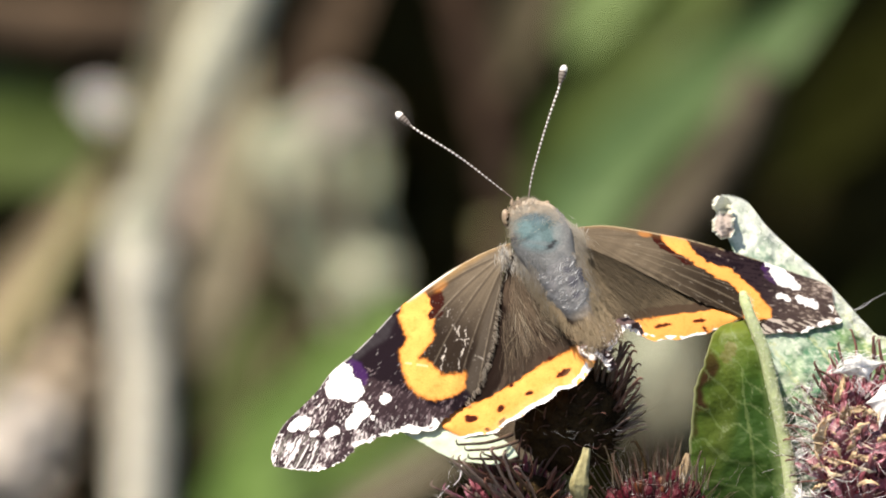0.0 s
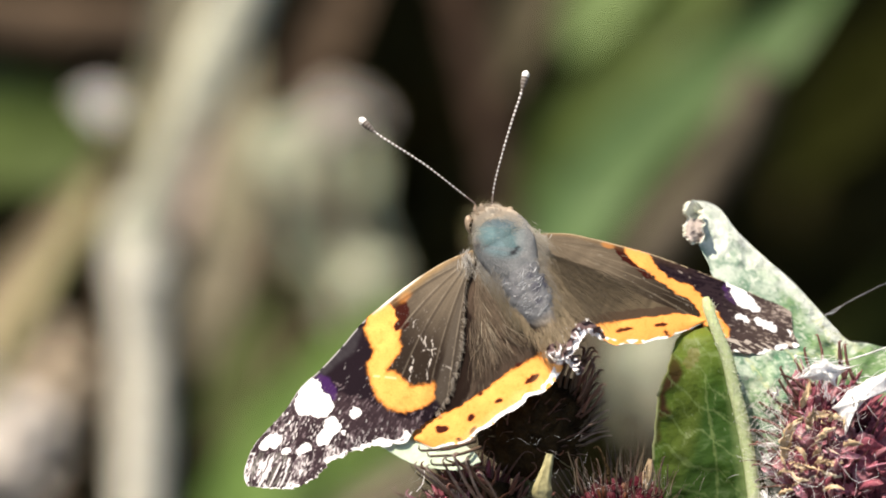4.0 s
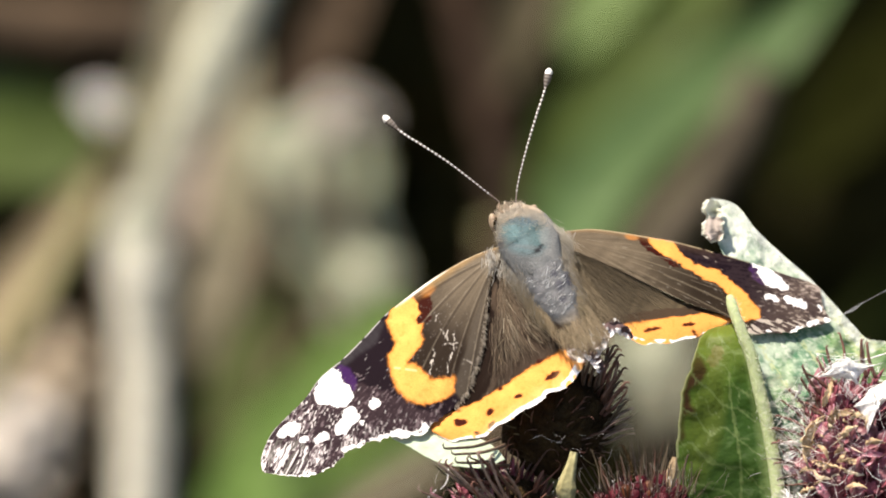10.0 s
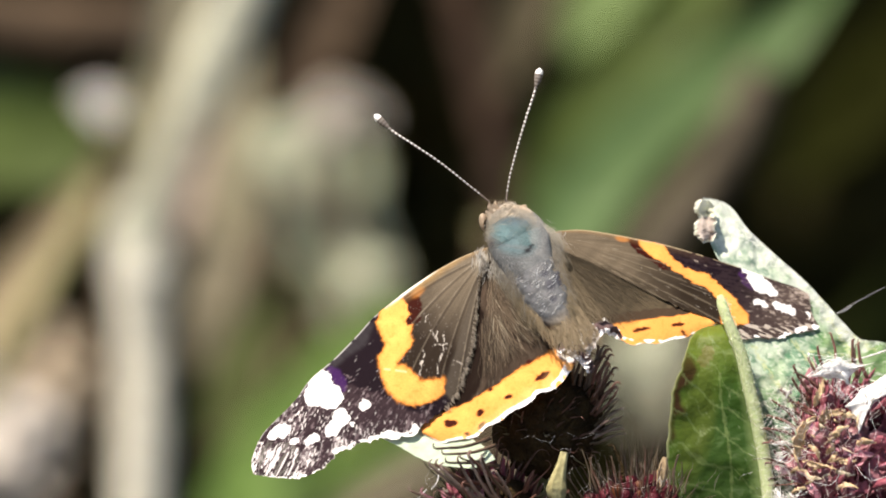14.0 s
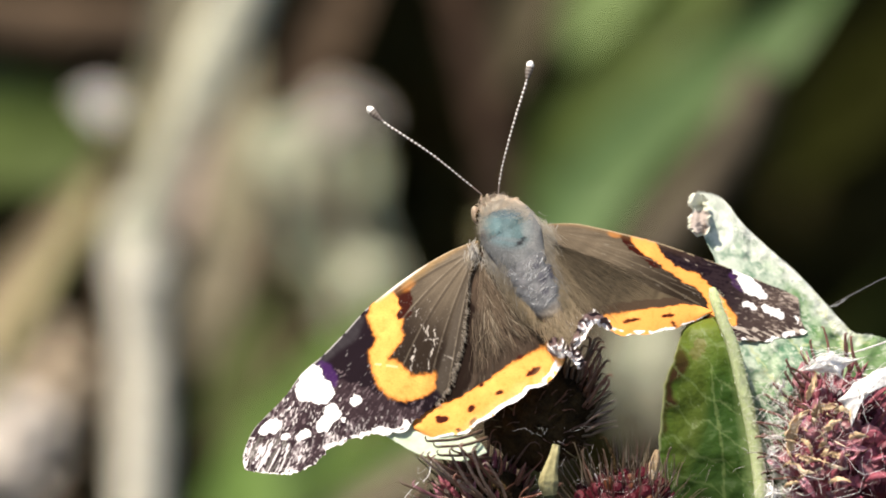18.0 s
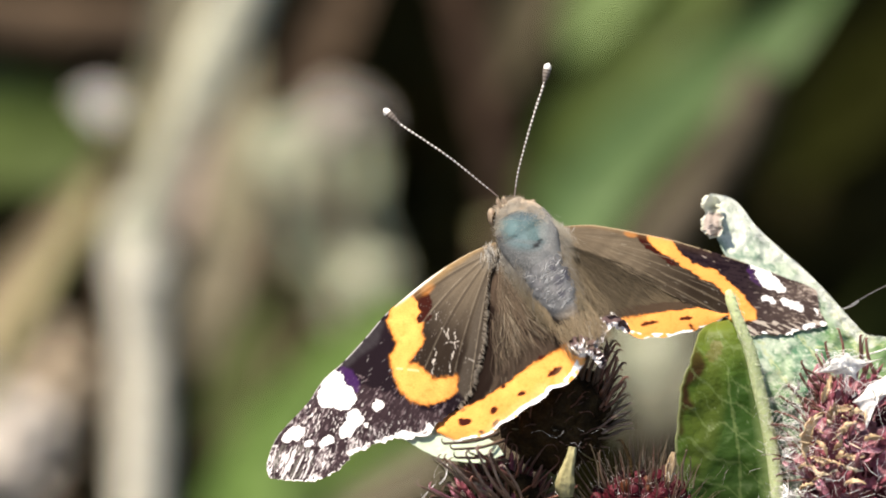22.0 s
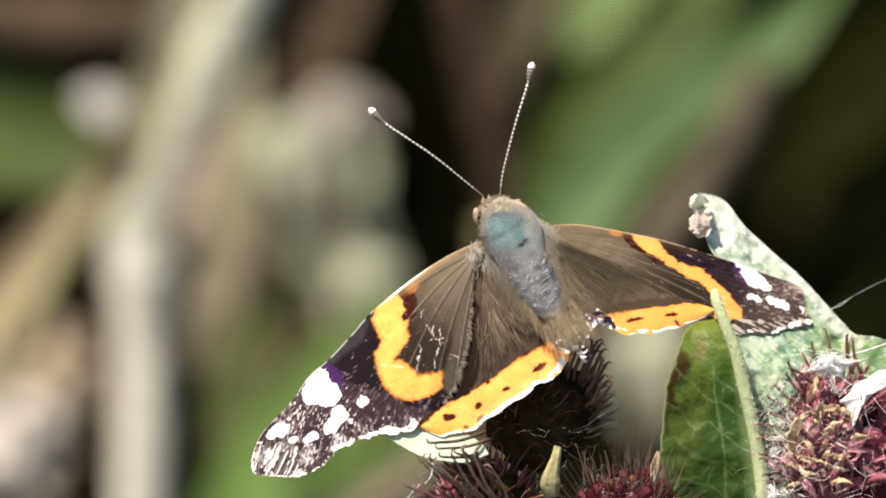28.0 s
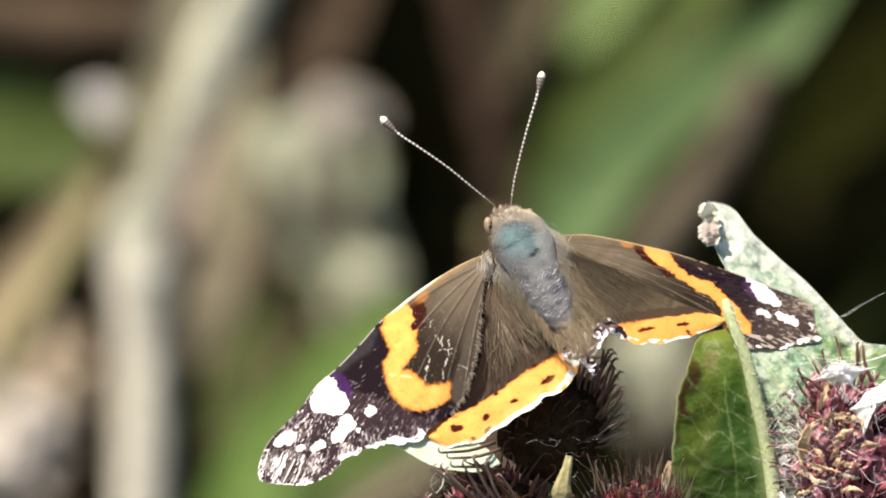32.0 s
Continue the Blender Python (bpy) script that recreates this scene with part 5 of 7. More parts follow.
def paint_back(X, Y, U, V):
    col = np.empty(X.shape + (3,))
    x, y = wobble(X, Y, 230, 14)
    n = np.clip((lattice(x / 22, y / 22, 231) * 0.5 + lattice(x / 8, y / 8, 232) * 0.5 - 0.47) * 3.4 + 0.5, 0, 1)
    col[:] = (0.07, 0.2, 0.115)
    lay(col, n, (0.38, 0.49, 0.38))
    lay(col, 0.6 * np.clip((lattice(x / 45, y / 45, 240) - 0.5) * 3, 0, 1), (0.17, 0.3, 0.1))
    net = (np.abs(lattice(x / 15, y / 15, 233) - 0.5) < 0.05) | (np.abs(lattice(x / 9, y / 9, 234) - 0.5) < 0.04)
    put(col, net, (0.5, 0.58, 0.46), 0.5)
    dots = np.clip((lattice(X / 5, Y / 5, 239) - 0.64) * 5, 0, 1)
    lay(col, 0.55 * dots, (0.06, 0.19, 0.1))
    # the far side greener, the side below the wing and the tip woolly white
    lay(col, 0.65 * np.clip((X - 1440) / 90, 0, 1) * np.clip((Y - 500) / 50, 0, 1), (0.13, 0.24, 0.065))
    lay(col, 0.5 * np.clip(1 - np.abs(X - 1360) / 60, 0, 1) * np.clip((Y - 545) / 30, 0, 1) * (0.4 + 0.8 * n), (0.6, 0.68, 0.58))
    lay(col, 0.75 * np.clip((520 - Y) / 110, 0, 1) * (0.5 + 0.6 * n), (0.8, 0.84, 0.78))
    hem = np.clip((V - 0.93 + 0.14 * lattice(X / 12, Y / 12, 238)) * 6, 0, 1) * (U < 0.75)
    lay(col, 0.9 * hem, (0.88, 0.9, 0.86))
    put(col, lattice(X / 4, Y / 4, 235) * 0.6 + lattice(X / 10, Y / 10, 236) * 0.4 > 0.72, (0.78, 0.8, 0.72), 0.45)
    for p, q in (((1470, 505), (1530, 620)), ((1478, 540), (1568, 600)), ((1400, 560), (1470, 640)), ((1440, 600), (1540, 612)), ((1350, 590), (1420, 700))):
        put(col, scratch_line(x, y, p, q, 2.2), (0.5, 0.54, 0.3), 0.6)
    return col


def paint_tip(X, Y, U, V):
    col = np.empty(X.shape + (3,))
    n = lattice(X / 9, Y / 9, 245)[..., None]
    col[:] = np.array((0.6, 0.62, 0.5)) * (1 - n) + np.array((0.92, 0.92, 0.88)) * n
    flap = soft((U > 0.42) & (U < 0.92) & (V > 0.12) & (V < 0.9), 3)
    lay(col, flap, (0.42, 0.36, 0.33))
    lay(col, 0.35 * flap * (lattice(X / 5, Y / 12, 246) > 0.5), (0.6, 0.54, 0.51))
    lay(col, 0.6 * soft(oval(X, Y, 1266, 356, 9, 3, -20) < 1, 2), (0.3, 0.28, 0.2))
    return col


def paint_pale(X, Y, U, V):
    col = np.empty(X.shape + (3,))
    n = lattice(X / 14, Y / 14, 241)[..., None]
    col[:] = np.array((0.45, 0.55, 0.41)) * (1 - n) + np.array((0.62, 0.71, 0.58)) * n
    return col


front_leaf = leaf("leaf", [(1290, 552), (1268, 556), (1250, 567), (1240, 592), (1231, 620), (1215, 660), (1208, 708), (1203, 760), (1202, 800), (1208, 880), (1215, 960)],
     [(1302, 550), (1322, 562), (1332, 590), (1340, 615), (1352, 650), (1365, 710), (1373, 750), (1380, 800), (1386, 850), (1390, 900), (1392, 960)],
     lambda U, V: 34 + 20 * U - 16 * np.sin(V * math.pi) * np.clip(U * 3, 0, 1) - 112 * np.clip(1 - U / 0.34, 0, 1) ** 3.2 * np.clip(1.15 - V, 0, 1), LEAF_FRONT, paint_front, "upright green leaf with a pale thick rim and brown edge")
big_leaf = leaf("leaf", [(1258, 336), (1268, 372), (1278, 412), (1296, 450), (1305, 520), (1310, 600), (1330, 680), (1370, 780), (1420, 880)],
                [(1266, 330), (1300, 338), (1345, 388), (1392, 432), (1440, 474), (1488, 525), (1518, 558), (1542, 580), (1575, 584), (1630, 604), (1690, 660)],
                None, LEAF_PALE, paint_back, "woolly grey-green leaf with a curled dry tip", 150, 90)
leaf("leaf", [(680, 734), (702, 752), (732, 768), (765, 788), (800, 799), (830, 803), (860, 806)], [(760, 690), (790, 720), (820, 735), (850, 750), (870, 760), (890, 775), (900, 790)],
     under_wing, LEAF_PALE, paint_pale, "pale woolly leaf under the wing", 60, 30)
rows = []
edge = spline([(1266, 330), (1300, 338), (1345, 388), (1392, 432), (1440, 474), (1488, 525), (1518, 558), (1542, 580), (1575, 584), (1610, 594)], 200)
for i in range(2600):  # white wool along the leaf's edge
    t = random.random()
    a, b = edge[min(199, int(t * 200))]
    inward = abs(random.gauss(0, 9)) + 1
    a, b = a - inward * 0.7, b + inward * 0.7
    z = float(beside_wing(np.array(a), np.array(b))) + 2
    q = (a + random.uniform(-8, 3), b + random.uniform(-5, 7), z + random.uniform(0, 4))
    rows.append(((a, b, z), q, random.uniform(0.25, 0.6), shade_of((0.8, 0.82, 0.78), 0.12)))
strands("leaf_wool", rows, big_leaf, "white wool along the leaf edge", units(*PLANT))
rim = spline([(1297, 500, 34), (1306, 530, 46), (1318, 562, 52), (1335, 605, 54), (1348, 660, 52), (1360, 710, 50), (1372, 770, 48), (1382, 840, 50), (1390, 960, 54)], 40)
bag = tube(([], []), [here(*p) for p in rim], [w * UNIT for w in np.interp(np.linspace(0, 1, 40), [0, 0.03, 0.1, 0.3, 1], [6, 10, 10, 11.5, 12.5])], 10)
make("leaf_rim", bag[0], bag[1], RIM, front_leaf, "thick pale green leaf rim")
rows = []
for i in range(1400):  # down on the rim
    a, b, z = rim[random.randrange(1, 39)]
    off = random.uniform(-1, 1)
    a, b, z = a + off * 11, b + random.uniform(-8, 8), z + 11 * math.sqrt(1 - off * off)
    q = (a + random.uniform(-3, 9), b + random.uniform(-7, 7), z + random.uniform(1, 6))
    rows.append(((a, b, z), q, random.uniform(0.2, 0.45), shade_of((0.66, 0.7, 0.54), 0.12)))
strands("leaf_down", rows, front_leaf, "fine pale down on the leaf rim", units(*PLANT))
leaf("curled_tip", [(1258, 330), (1248, 348), (1253, 360), (1246, 376), (1250, 394), (1262, 412)], [(1276, 332), (1282, 348), (1284, 364), (1286, 380), (1286, 394), (1278, 406)],
     lambda U, V: -286 + 90 * U + 14 * np.sin(V * 7) + 16 * np.sin(U * 9 + V * 3), LEAF_PALE, paint_tip, "dry curled leaf tip", 90, 44, 0.24, parent=big_leaf)

# dry scales, florets and silk
def flake(name, pts, widths, mat, parent, label="", origin=None):
    o = origin if origin is not None else units(*PLANT)
    P = spline(pts, 12)
    W = np.interp(np.linspace(0, 1, 12), np.linspace(0, 1, len(widths)), widths)
    verts, faces = [], []
    for i, (a, b, c) in enumerate(P):
        p0, p1 = P[max(i - 1, 0)], P[min(i + 1, 11)]
        d = Vector((p1[0] - p0[0], p1[1] - p0[1])).normalized()
        for s, lift in ((-1, 3), (-0.5, 0), (0, 3), (0.5, 1), (1, 5), (0, -2)):
            verts.append(units(a - d.y * W[i] * s, b + d.x * W[i] * s, c + lift * W[i] / 10) - o)
    for i in range(11):
        for k in range(6):
            q, w = i * 6 + k, i * 6 + (k + 1) % 6
            faces.append((q, w, w + 6, q + 6))
    return make(name, verts, faces, mat, parent, label)


def curl(name, pts, widths, mat, parent, origin, open_angle=2.2, spin=0.0, cup=1.0, ragged=0.5):
    """A dry, curled petal or bract: a half-open tube with ragged edges."""
    n, m = 16, 8
    P = spline(pts, n)
    W = np.interp(np.linspace(0, 1, n), np.linspace(0, 1, len(widths)), widths)
    verts, faces = [], []
    for i, (a, b, c) in enumerate(P):
        p0, p1 = P[max(i - 1, 0)], P[min(i + 1, n - 1)]
        d = Vector((p1[0] - p0[0], p1[1] - p0[1])).normalized()
        for shell in (1.0, 0.82):
            for j in range(m):
                an = (j / (m - 1) - 0.5) * open_angle * (1.3 - 0.5 * i / n) + spin * i / n
                rag = 1 + ragged * noise.noise(Vector((i * 0.5, j * 0.7, a * 0.1 + b)))
                w = W[i] * shell * rag
                verts.append(units(a - d.y * w * math.sin(an), b + d.x * w * math.sin(an), c + cup * w * math.cos(an)) - origin)
    for i in range(n - 1):
        for j in range(m - 1):
            q = i * 2 * m + j
            faces.append((q, q + 1, q + 2 * m + 1, q + 2 * m))
            faces.append((q + m, q + 3 * m, q + 3 * m + 1, q + m + 1))
        for j in (0, m - 1):
            q = i * 2 * m + j
            faces.append((q, q + 2 * m, q + 3 * m, q + m))
    return make(name, verts, faces, mat, parent)


flake("dry_scale", [(1022, 776, 150), (1018, 796, 154), (1012, 818, 156), (1008, 842, 154), (1010, 866, 146)], [7, 9, 13, 19, 12], OLIVE_SCALE, burdock, "dry yellowish bract scale")
flake("dry_scale", [(1200, 785, 130), (1196, 810, 130), (1192, 838, 126)], [4, 11, 7], DRY, burdock, "dry brown scale")
rnd = random.Random(14)
for i in range(14):
    a, b = rnd.uniform(815, 880), rnd.uniform(846, 884)
    an, n = rnd.uniform(-2.6, -0.9), rnd.uniform(18, 38)
    curl("petal", [(a, b, 150), (a + math.cos(an) * n * 0.5, b + math.sin(an) * n * 0.5, 160), (a + math.cos(an) * n, b + math.sin(an + 0.3) * n, 158)], [3, rnd.uniform(5, 8), 4, 1], (BUR_PURPLE, LIGHT_BRACT, PURPLE)[i % 3], low_bur, units(894, 892, 40), 2.2, rnd.uniform(-0.8, 0.8), rnd.choice((-0.5, 0.4)))
rnd = random.Random(4)
so = units(1530, 800, -20)


def on_bur(a, b):
    """How far the side bur's surface stands forward."""
    return -20 + math.sqrt(max(400, 118 ** 2 - (a - 1530) ** 2 - (b - 800) ** 2))


for i in range(26):  # plum-coloured petals, laid outwards
    a, b = max(1462, rnd.gauss(1515, 46)), rnd.gauss(765, 56)
    an = math.atan2(b - 800, a - 1530) + rnd.uniform(-0.6, 0.6)
    n, z = rnd.uniform(34, 58), on_bur(a, b) + 8
    curl("petal", [(a, b, z), (a + math.cos(an) * n * 0.5, b + math.sin(an) * n * 0.5, z + 8), (a + math.cos(an + 0.3) * n, b + math.sin(an + 0.3) * n, z - 2)], [4, rnd.uniform(10, 16), rnd.uniform(9, 13), 3], (BUR_PURPLE, PLUM, CRIMSON)[i % 3], side_bur, so, rnd.uniform(1.8, 2.8), rnd.uniform(-0.8, 0.8), rnd.choice((-0.5, 0.4)))
for i in range(34):  # thin shreds of dry floret and pale style
    a, b = rnd.gauss(1480, 34), rnd.gauss(775, 40)
    an, n = rnd.uniform(0, 6.3), rnd.uniform(10, 30)
    z = 116 + rnd.uniform(0, 16)
    curl("shred", [(a, b, z), (a + math.cos(an) * n * 0.5 + rnd.uniform(-4, 4), b + math.sin(an) * n * 0.5 + rnd.uniform(-4, 4), z + 6), (a + math.cos(an) * n, b + math.sin(an) * n, z)], [0.8, rnd.uniform(1.2, 3), 1.6, 0.5], (DRY, PALE_DRY, PURPLE)[i % 3], side_bur, so, 2.6, rnd.uniform(-3, 3), 0.8, 1.0)
for a0, b0, a1, b1, w, mat in ((1481, 703, 1531, 680, 9, PURPLE), (1511, 779, 1562, 764, 14, PLUM), (1524, 735, 1558, 764, 18, PLUM), (1504, 782, 1578, 790, 8, PURPLE), (1464, 840, 1504, 814, 15, PLUM), (1449, 838, 1476, 870, 8, PURPLE),
                               (1516, 832, 1560, 850, 16, BUR_PURPLE), (1496, 862, 1540, 880, 14, PLUM), (1404, 792, 1450, 822, 8, PLUM), (1392, 806, 1440, 838, 7, PURPLE), (1420, 858, 1462, 884, 9, PLUM), (1540, 716, 1590, 740, 15, PLUM), (1470, 690, 1496, 668, 7, PLUM)):
    z = max(on_bur(a0, b0), on_bur(a1, b1)) + 14
    curl("petal", [(a0, b0, z - 4), ((a0 + a1) / 2, (b0 + b1) / 2 - 3, z + 8), (a1, b1, z + 2)], [w * 0.4, w, w * 0.9, w * 0.4], mat, side_bur, so, 2.2, rnd.uniform(-0.5, 0.5), -0.4)
# dry florets curled round the open middle of the head
for line, w, wide in (((1432, 790, 1440, 746, 1468, 718), 15, 2.6), ((1462, 700, 1470, 676, 1478, 652), 10, 2.2), ((1472, 744, 1486, 712, 1516, 710), 12, 2.4), ((1492, 766, 1500, 746, 1524, 734), 8, 3.0), ((1442, 796, 1472, 808, 1500, 812), 9, 2.2), ((1496, 810, 1516, 818, 1536, 820), 7, 2.2),
                      ((1452, 768, 1464, 778, 1472, 804), 7, 3.2), ((1486, 800, 1496, 792, 1503, 780), 6, 2.8), ((1422, 853, 1436, 846, 1450, 844), 6, 2.6), ((1502, 790, 1518, 800, 1538, 798), 8, 2.4), ((1484, 785, 1492, 774, 1499, 760), 7, 3.0), ((1510, 724, 1522, 716, 1538, 722), 8, 2.6),
                      ((1446, 812, 1456, 826, 1476, 828), 6, 2.6), ((1420, 818, 1434, 812, 1446, 816), 6, 2.6), ((1536, 770, 1552, 760, 1572, 764), 8, 2.4), ((1470, 726, 1478, 716, 1484, 700), 7, 2.6), ((1500, 846, 1520, 840, 1540, 846), 7, 2.6)):
    a0, b0, am, bm, a1, b1 = line
    z = 112 + rnd.uniform(-3, 8)
    curl("floret", [(a0, b0, z - 8), (am, bm, z + 12), (a1, b1, z + 8)], [w * 0.25, w * 0.55, w * 0.7, w * 0.62, w * 0.2], DRY if rnd.random() < 0.8 else PALE_DRY, side_bur, so, wide, rnd.uniform(-2.2, 2.2), -0.6 if w > 8 else 0.7, 1.1)


def web(name, box, count, z, parent, origin, label, wide=0.8, reach=46):
    """Spider silk: a loose net of sagging threads between scattered holds."""
    pts = [Vector((rnd.uniform(box[0], box[2]), rnd.uniform(box[1], box[3]), z + rnd.uniform(-14, 14))) for k in range(count)]
    bag = ([], [])
    for i, p in enumerate(pts):
        holds = [q for q in pts[i + 1:] if 0.25 * reach < (q - p).length < reach]
        for q in rnd.sample(holds, min(2, len(holds))):
            m = (p + q) / 2 + Vector((0, (q - p).length * rnd.uniform(0, 0.06), rnd.uniform(-3, 3)))
            w = wide * rnd.uniform(0.25, 0.8)
            tube(bag, [units(*t) - origin for t in spline([p, m, q], 6)], [w * g * UNIT for g in (2.2, 1.0, 0.7, 0.7, 1.0, 2.2)], 5)
    make(name, bag[0], bag[1], SILK, parent, label)


def thread(pts, wide, parent, origin):
    P = spline(pts, 14)
    bag = tube(([], []), [units(*p) - origin for p in P], wide * UNIT, 5)
    make("silk_thread", bag[0], bag[1], SILK, parent, "thin spider thread")


thread([(1500, 533, -215), (1530, 516, -215), (1560, 500, -215), (1620, 470, -260), (1700, 430, -270)], 0.22, big_leaf, units(*PLANT))
thread([(1498, 534, -215), (1512, 530, -215), (1526, 520, -215)], 0.4, big_leaf, units(*PLANT))
thread([(1440, 655, 30), (1475, 628, 40), (1540, 616, 40), (1620, 590, 20)], 1.6, side_bur, so)
thread([(1560, 800, 30), (1530, 790, 40), (1500, 800, 50), (1470, 830, 40)], 1.1, side_bur, so)


def skein(rows, widths, n, parent, origin):
    """Felted silk: many fine threads drawn out along one line, crossing and parting."""
    P = spline(rows, 16)
    W = np.interp(np.linspace(0, 1, 16), np.linspace(0, 1, len(widths)), widths)
    bag = ([], [])
    for k in range(n):
        s0, s1, e0, e1 = rnd.uniform(-1, 1), rnd.uniform(-1, 1), rnd.uniform(-1, 1), rnd.uniform(-1, 1)
        i0 = rnd.randrange(0, 9)
        i1 = rnd.randrange(i0 + 4, 16)
        pts = []
        for i in range(i0, i1 + 1):
            t = (i - i0) / (i1 - i0)
            d = P[min(i + 1, 15)] - P[max(i - 1, 0)]
            d = d / (np.hypot(d[0], d[1]) + 1e-6)
            o = W[i] * ((s0 * (1 - t) + s1 * t) + 0.3 * math.sin(t * 5 + k))
            pts.append(units(P[i][0] - d[1] * o, P[i][1] + d[0] * o, P[i][2] + W[i] * 0.4 * (e0 * (1 - t) + e1 * t)) - origin)
        tube(bag, pts, rnd.uniform(0.2, 0.75) * UNIT, 4)
    make("silk_sheet", bag[0], bag[1], SILK, parent, "white felted spider silk")


web("silk_web", (1450, 606, 1570, 690), 26, 108, side_bur, so, "white spider silk", 0.5, 52)
web("silk_web", (1384, 690, 1450, 890), 26, 84, side_bur, so, "white spider silk", 0.35, 34)
for i in range(12):  # loose silk hanging in arcs between the bristles
    a, b = rnd.uniform(1384, 1470), rnd.uniform(690, 880)
    an, n = rnd.uniform(-0.6, 0.9), rnd.uniform(16, 44)
    q = (a + math.cos(an) * n, b + math.sin(an) * n, 92 + rnd.uniform(0, 30))
    thread([(a, b, 84), ((a + q[0]) / 2 + rnd.uniform(-4, 4), (b + q[1]) / 2 + rnd.uniform(3, 12), 96), q], rnd.uniform(0.25, 0.9), side_bur, so)
web("silk_web", (940, 815, 1260, 890), 24, 150, burdock, units(*PLANT), "thin grey spider silk", 0.15, 60)


def membrane(anchors, z, pull):
    """A silk membrane stretched between anchors, its edges drawn in between them."""
    ring = []
    ca, cb = sum(p[0] for p in anchors) / len(anchors), sum(p[1] for p in anchors) / len(anchors)
    for k, p in enumerate(anchors):
        q = anchors[(k + 1) % len(anchors)]
        for i in range(8):
            t = i / 8
            bow = pull * 4 * t * (1 - t)
            a, b = p[0] + (q[0] - p[0]) * t, p[1] + (q[1] - p[1]) * t
            ring.append((a + (ca - a) * bow, b + (cb - b) * bow))
    verts, faces, n = [], [], len(ring)
    for side in (0, 1):
        for r in (1.0, 0.8, 0.55, 0.3, 0.08):
            for a, b in ring:
                x, y = ca + (a - ca) * r, cb + (b - cb) * r
                verts.append(units(x, y, z + 10 * (1 - r * r) + 5 * noise.noise(Vector((x * 0.07, y * 0.07, z))) - side * 1.5) - so)
    for k in range(4):
        for i in range(n):
            q, w = k * n + i, k * n + (i + 1) % n
            faces += [(q, q + n, w + n, w), (q + 5 * n, w + 5 * n, w + 6 * n, q + 6 * n)]
    for i in range(n):
        faces.append((i, (i + 1) % n, (i + 1) % n + 5 * n, i + 5 * n))
    faces += [tuple(range(4 * n, 5 * n)), tuple(range(10 * n - 1, 9 * n - 1, -1))]
    make("silk_sheet", verts, faces, SILK, side_bur, "white stretched spider silk")


membrane([(1450, 648), (1478, 624), (1506, 612), (1540, 626), (1570, 622), (1530, 642), (1524, 664), (1506, 652), (1484, 652)], 108, 0.2)
membrane([(1516, 700), (1545, 668), (1580, 648), (1630, 624), (1620, 668), (1580, 684), (1560, 704), (1548, 722), (1540, 750), (1530, 720)], 118, 0.1)
membrane([(1402, 668), (1418, 672), (1428, 662), (1424, 678), (1412, 690)], 70, 0.5)
membrane([(1384, 872), (1396, 850), (1402, 830), (1408, 856), (1424, 866), (1406, 878), (1398, 894)], 92, 0.5)
for p, q in (((1538, 806), (1564, 832)), ((1538, 806), (1526, 784)), ((1564, 832), (1600, 820)), ((1564, 832), (1556, 862)), ((1556, 862), (1500, 876)), ((1501, 830), (1481, 838)), ((1501, 830), (1510, 808)), ((1501, 830), (1506, 862)), ((1481, 838), (1440, 816)), ((1481, 838), (1490, 868)), ((1564, 832), (1560, 800)), ((1600, 820), (1592, 780)), ((1506, 862), (1530, 854)),
             ((1560, 700), (1572, 744)), ((1572, 744), (1560, 770)), ((1576, 690), (1600, 720))):
    m = ((p[0] + q[0]) / 2 + rnd.uniform(-3, 3), (p[1] + q[1]) / 2 + rnd.uniform(1, 5), 142)
    thread([(*p, 140), m, (*q, 140)], rnd.uniform(0.2, 0.45), side_bur, so)
for rows, w, n in (([(1458, 646, 110), (1486, 626, 118), (1512, 622, 118), (1546, 628, 110)], [3, 16, 14, 3], 26), ([(1518, 698, 110), (1556, 678, 120), (1600, 652, 116), (1650, 632, 108)], [6, 20, 20, 8], 26), ([(1402, 660, 50), (1412, 666, 60), (1426, 664, 10)], [2, 9, 2], 10), ([(1498, 645, 108), (1504, 664, 110), (1508, 690, 110)], [5, 12, 3], 12),
                   ([(1390, 802, 76), (1400, 790, 80), (1420, 780, 76)], [2, 8, 2], 22), ([(1392, 846, 76), (1402, 862, 80), (1412, 884, 76)], [4, 14, 6], 34), ([(1386, 770, 76), (1404, 764, 80), (1426, 770, 76)], [3, 9, 2], 14), ([(1380, 744, 76), (1408, 736, 80), (1436, 746, 76)], [3, 8, 2], 10)):
    skein(rows, w, n, side_bur, so)


def wisps(box, n, z, label):
    """Short stray threads and crumbs of silk."""
    bag = ([], [])
    for k in range(n):
        p = Vector((rnd.uniform(box[0], box[2]), rnd.uniform(box[1], box[3]), z + rnd.uniform(-10, 10)))
        an, ln = rnd.uniform(0, 6.3), rnd.uniform(12, 48)
        q = p + Vector((math.cos(an) * ln, math.sin(an) * ln, rnd.uniform(-6, 6)))
        m = (p + q) / 2 + Vector((rnd.uniform(-9, 9), rnd.uniform(-9, 9), 0))
        tube(bag, [units(*t) - units(*PLANT) for t in spline([p, m, q], 9)], rnd.uniform(0.05, 0.13) * UNIT, 4)
    make("silk_web", bag[0], bag[1], SILK, burdock, label)


